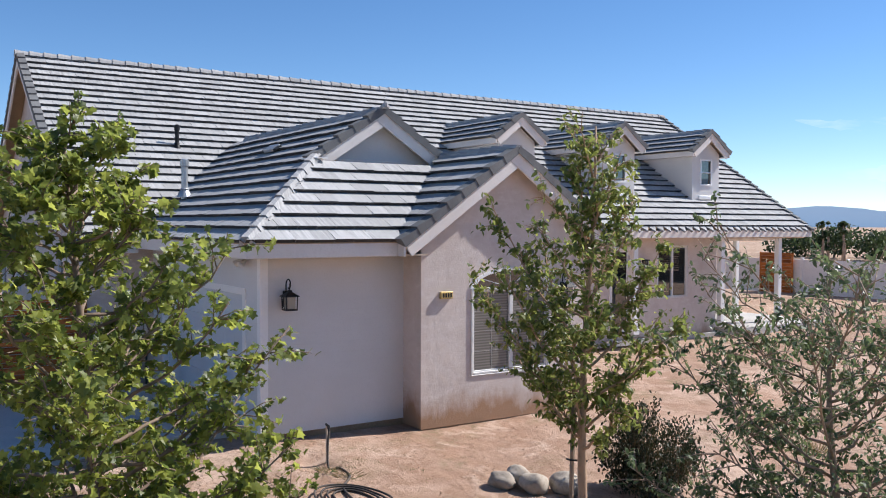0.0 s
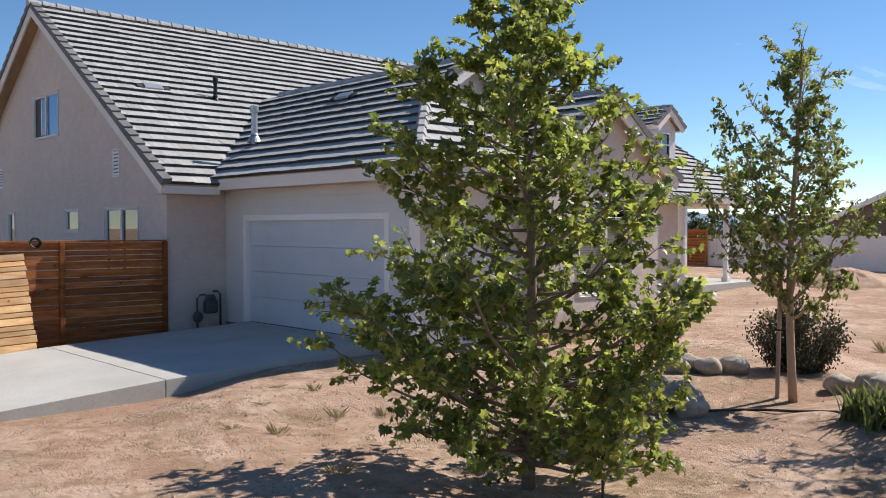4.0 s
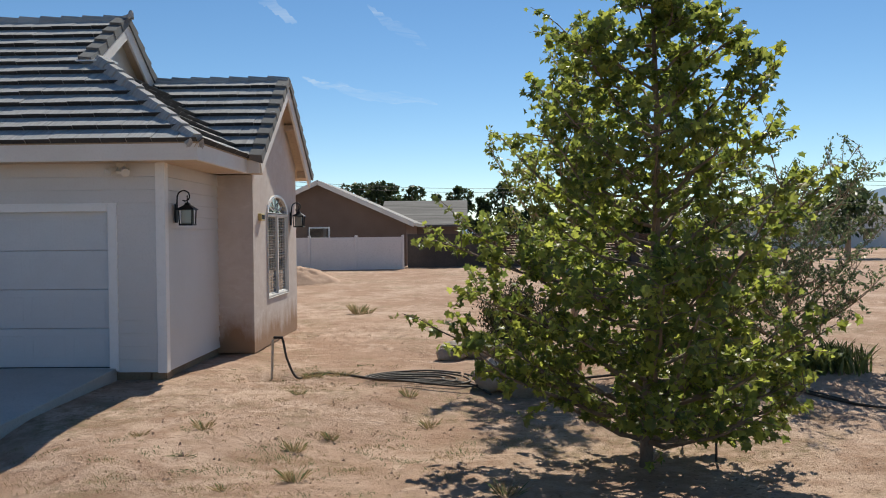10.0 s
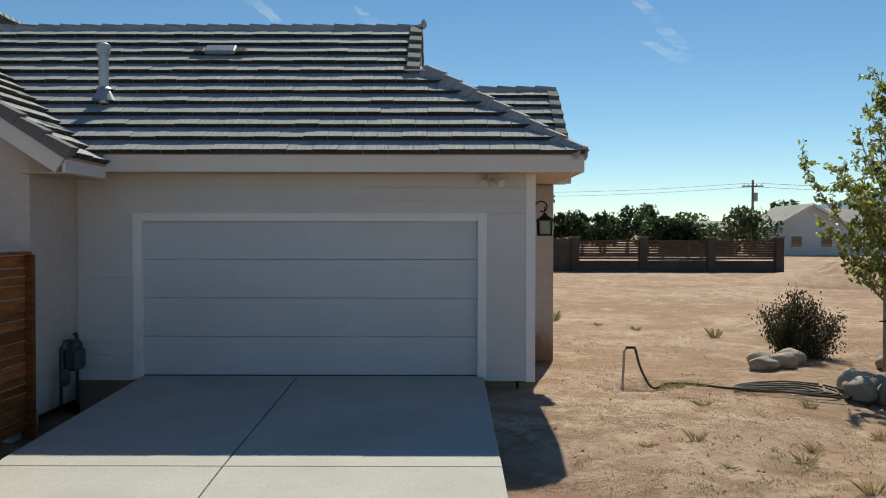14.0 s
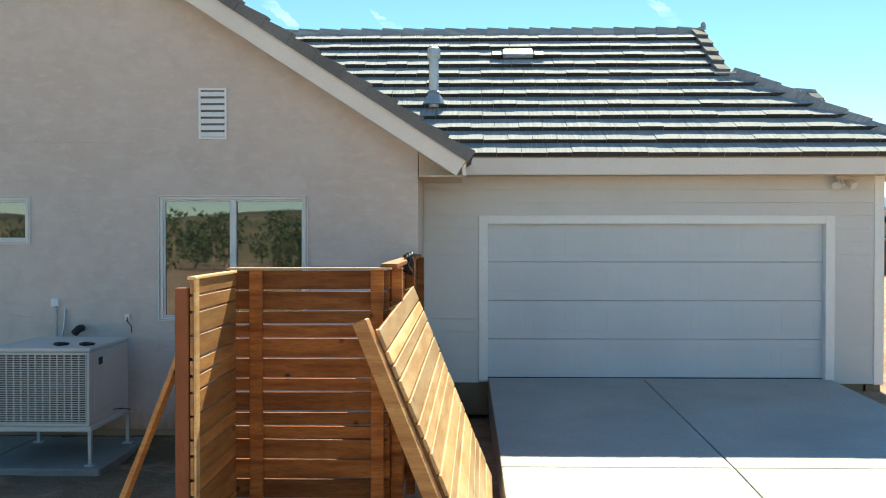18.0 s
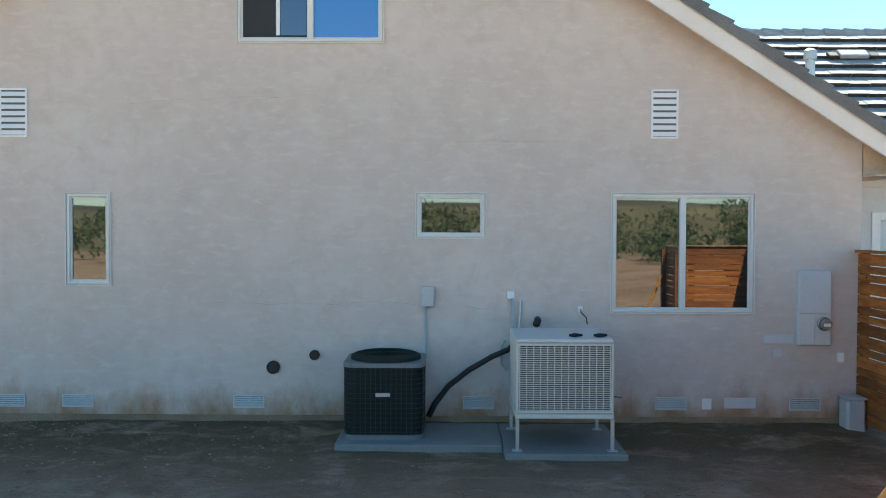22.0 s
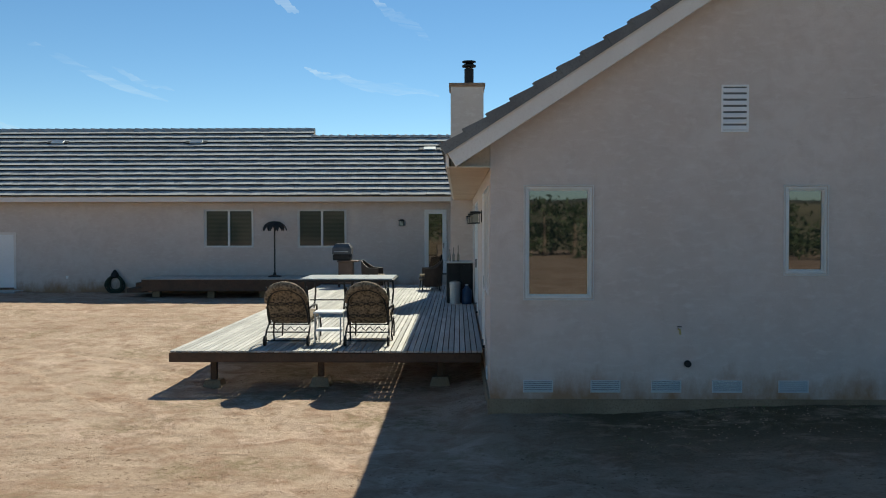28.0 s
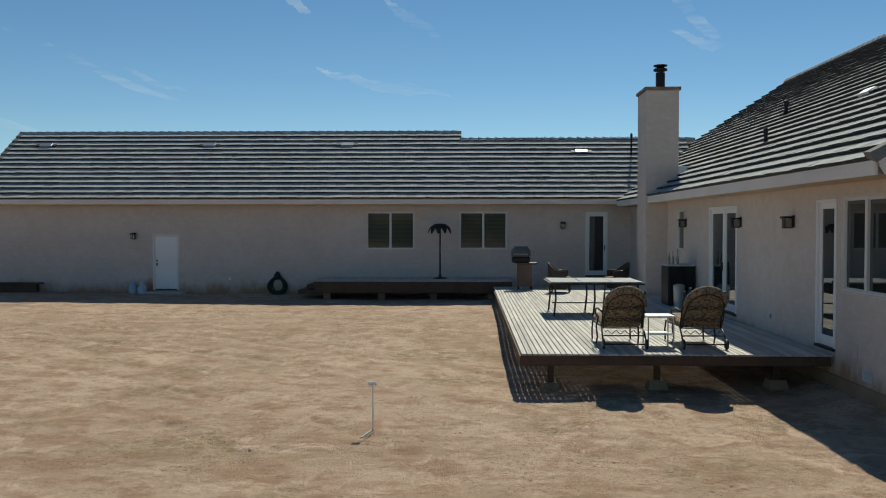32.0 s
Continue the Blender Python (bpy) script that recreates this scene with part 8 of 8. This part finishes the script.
# low bare rise beyond the lane
b = Build()
for i in range(61):
    x = -150 + 5.0 * i
    h = 5.5 + 1.8 * noise.noise((x * 0.03, 0.0, 5.0)) + 0.5 * noise.noise((x * 0.15, 1.0, 0.0))
    b.v += [(x, -64.0, -1.2), (x, -88.0 - 3 * noise.noise((x * 0.05, 2, 2)), h * 0.7), (x, -115.0, h), (x, -116.0, -1.2)]
b.f = [(4 * i + k, 4 * i + k + 1, 4 * i + k + 5, 4 * i + k + 4) for i in range(60) for k in range(3)]
tagged(part("ground_rise", b, surface("scrub_slope", (0.13, 0.115, 0.065), (0.27, 0.22, 0.13), 0.15, 1.5, 0.95, 0.2), None, smooth=True), "low bare dirt rise beyond the lane", "hill", kind="structure")

# utility poles and wires
def pole(x, y, h, label):
    t = thing("utility_pole", (x, y, -0.4), label, "utility pole", "poles along the street")
    part("pole", Build().tube([(x, y, -0.6), (x, y, h)], [0.16, 0.11], 8), BARK, t)
    part("crossarm", Build().box(x - 1.1, y - 0.06, h - 0.7, x + 1.1, y + 0.06, h - 0.58), BARK, t)
    for s in (-0.9, -0.4, 0.4, 0.9):
        part("insulator", Build().lathe(x + s, y, [(0.04, h - 0.58), (0.05, h - 0.5), (0.03, h - 0.42)], 8), GREY, t)
    part("transformer", Build().lathe(x + 0.3, y, [(0.2, h - 2.2), (0.22, h - 2.1), (0.22, h - 1.4), (0.15, h - 1.3)], 10), GREY, t)


pole(36.5, 80.0, 7.6, "brown wooden utility pole with a crossarm")
pole(-110.0, 12.7, 5.4, "distant wooden utility pole")
for dz in (0.0, 0.4):
    pts = [(x, 80.0, 6.9 + dz - 1.0 * math.sin(math.pi * min(1.0, (36.5 - x) / 45.0 if x < 36.5 else (x - 36.5) / 60.0)) * (1 if x < 36.5 else 1)) for x in np.linspace(-8.0, 90.0, 60)]
    tagged(part("power_line", Build().tube(pts, 0.02, 4), BLACK), "thin black overhead power line", "power line", "overhead lines")

# far hills; blue emission in their colour stands in for haze
_m, _nt, _bs = material("haze_glow_hills")
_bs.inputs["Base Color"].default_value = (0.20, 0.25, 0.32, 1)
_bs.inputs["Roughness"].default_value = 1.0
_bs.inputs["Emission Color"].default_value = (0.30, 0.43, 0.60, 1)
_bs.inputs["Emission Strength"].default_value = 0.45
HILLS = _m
b = Build()
n = 220
for i in range(n + 1):
    az = radians(-95 + 190 * i / n)
    el = float(np.interp(math.degrees(az), (-95, -60, -45, -35, -28, -12, 5, 15, 20, 27, 35, 60, 95), (0.35, 0.6, 0.9, 1.1, 0.95, 0.45, 0.35, 0.6, 1.1, 2.8, 3.1, 2.4, 1.6)))
    el *= 1 + 0.28 * noise.noise((i * 0.16, 0.0, 2.0)) + 0.10 * noise.noise((i * 0.7, 3.0, 0.0))
    R = 2200.0
    b.v += [(R * math.sin(az), R * math.cos(az), -20.0), (R * math.sin(az), R * math.cos(az), R * math.tan(radians(max(el, 0.1)))), (1.2 * R * math.sin(az), 1.2 * R * math.cos(az), -20.0)]
for i in range(n):
    a, c = 3 * i, 3 * i + 3
    b.f += [(a, c, c + 1, a + 1), (a + 1, c + 1, c + 2, a + 2)]
tagged(part("backdrop_hills", b, HILLS), "line of distant hills with a painted blue haze glow", "hills", kind="structure")


# thin high clouds; white emission stands in for the sunlight on them
_m, _nt, _bs = material("self_lit_cirrus")
_co = worldco(_nt, (0.0016, 0.0016, 0.009))
_a = ramp(_nt, grain(_nt, _co, 1.6, 6, 0.65, 0.8), 0.42, 0.75)
_tc = _nt.nodes.new("ShaderNodeTexCoord")
_sp = _nt.nodes.new("ShaderNodeSeparateXYZ")
_nt.links.new(_tc.outputs["Generated"], _sp.inputs[0])
_em, _tr, _mx = _nt.nodes.new("ShaderNodeEmission"), _nt.nodes.new("ShaderNodeBsdfTransparent"), _nt.nodes.new("ShaderNodeMixShader")
_em.inputs[0].default_value, _em.inputs[1].default_value = (0.85, 0.92, 1.0, 1), 0.75
_w = _nt.nodes.new("ShaderNodeMath")
_w.operation = "MULTIPLY"
_nt.links.new(_a, _w.inputs[0])
_w.inputs[1].default_value = 0.36
_nt.links.new(_w.outputs[0], _mx.inputs[0])
_nt.links.new(_tr.outputs[0], _mx.inputs[1])
_nt.links.new(_em.outputs[0], _mx.inputs[2])
_nt.links.new(_mx.outputs[0], _nt.nodes["Material Output"].inputs[0])
CIRRUS = _m


def wisp(a0, e0, a1, e1, w, seed):
    """A streak of thin cloud between two headings and heights, in degrees."""
    b = Build()
    R, n = 3000.0, 24
    rnd = random.Random(seed)
    for i in range(n + 1):
        k = i / n
        a, e = radians(a0 + (a1 - a0) * k), radians(e0 + (e1 - e0) * k + 0.15 * math.sin(7 * k + seed))
        h = w * math.sin(math.pi * (0.02 + 0.96 * k)) ** 0.7 * rnd.uniform(0.6, 1.1)
        for s in (-1, 1):
            b.v.append((R * math.sin(a), R * math.cos(a), R * math.tan(e + radians(h * s * 0.5))))
    b.f = [(2 * i, 2 * i + 2, 2 * i + 3, 2 * i + 1) for i in range(n)]
    ob = tagged(part("backdrop_cloud", b, CIRRUS), "thin white wisp of high cloud", "cloud", kind="structure")
    ob.visible_shadow = False


for i, q in enumerate(((-28.5, 11.3, -18.6, 7.6, 0.55), (-22.5, 9.8, -18.2, 8.2, 0.45), (-9.0, 9.6, -1.5, 8.3, 0.8), (-35.0, 6.4, -26.5, 5.6, 0.8), (-29.0, 4.2, -22.0, 3.6, 1.0), (-14, 15.5, -10.5, 13.5, 1.1),
                       (11.8, 14.8, 15.5, 11.5, 1.3), (12.5, 12.0, 16, 10.8, 0.8), (-10.2, 9.9, -7.2, 9.4, 0.5), (-6.0, 14.5, -2.0, 11.8, 1.0), (-33, 3.4, -27, 2.6, 0.9))):
    wisp(*q, i)
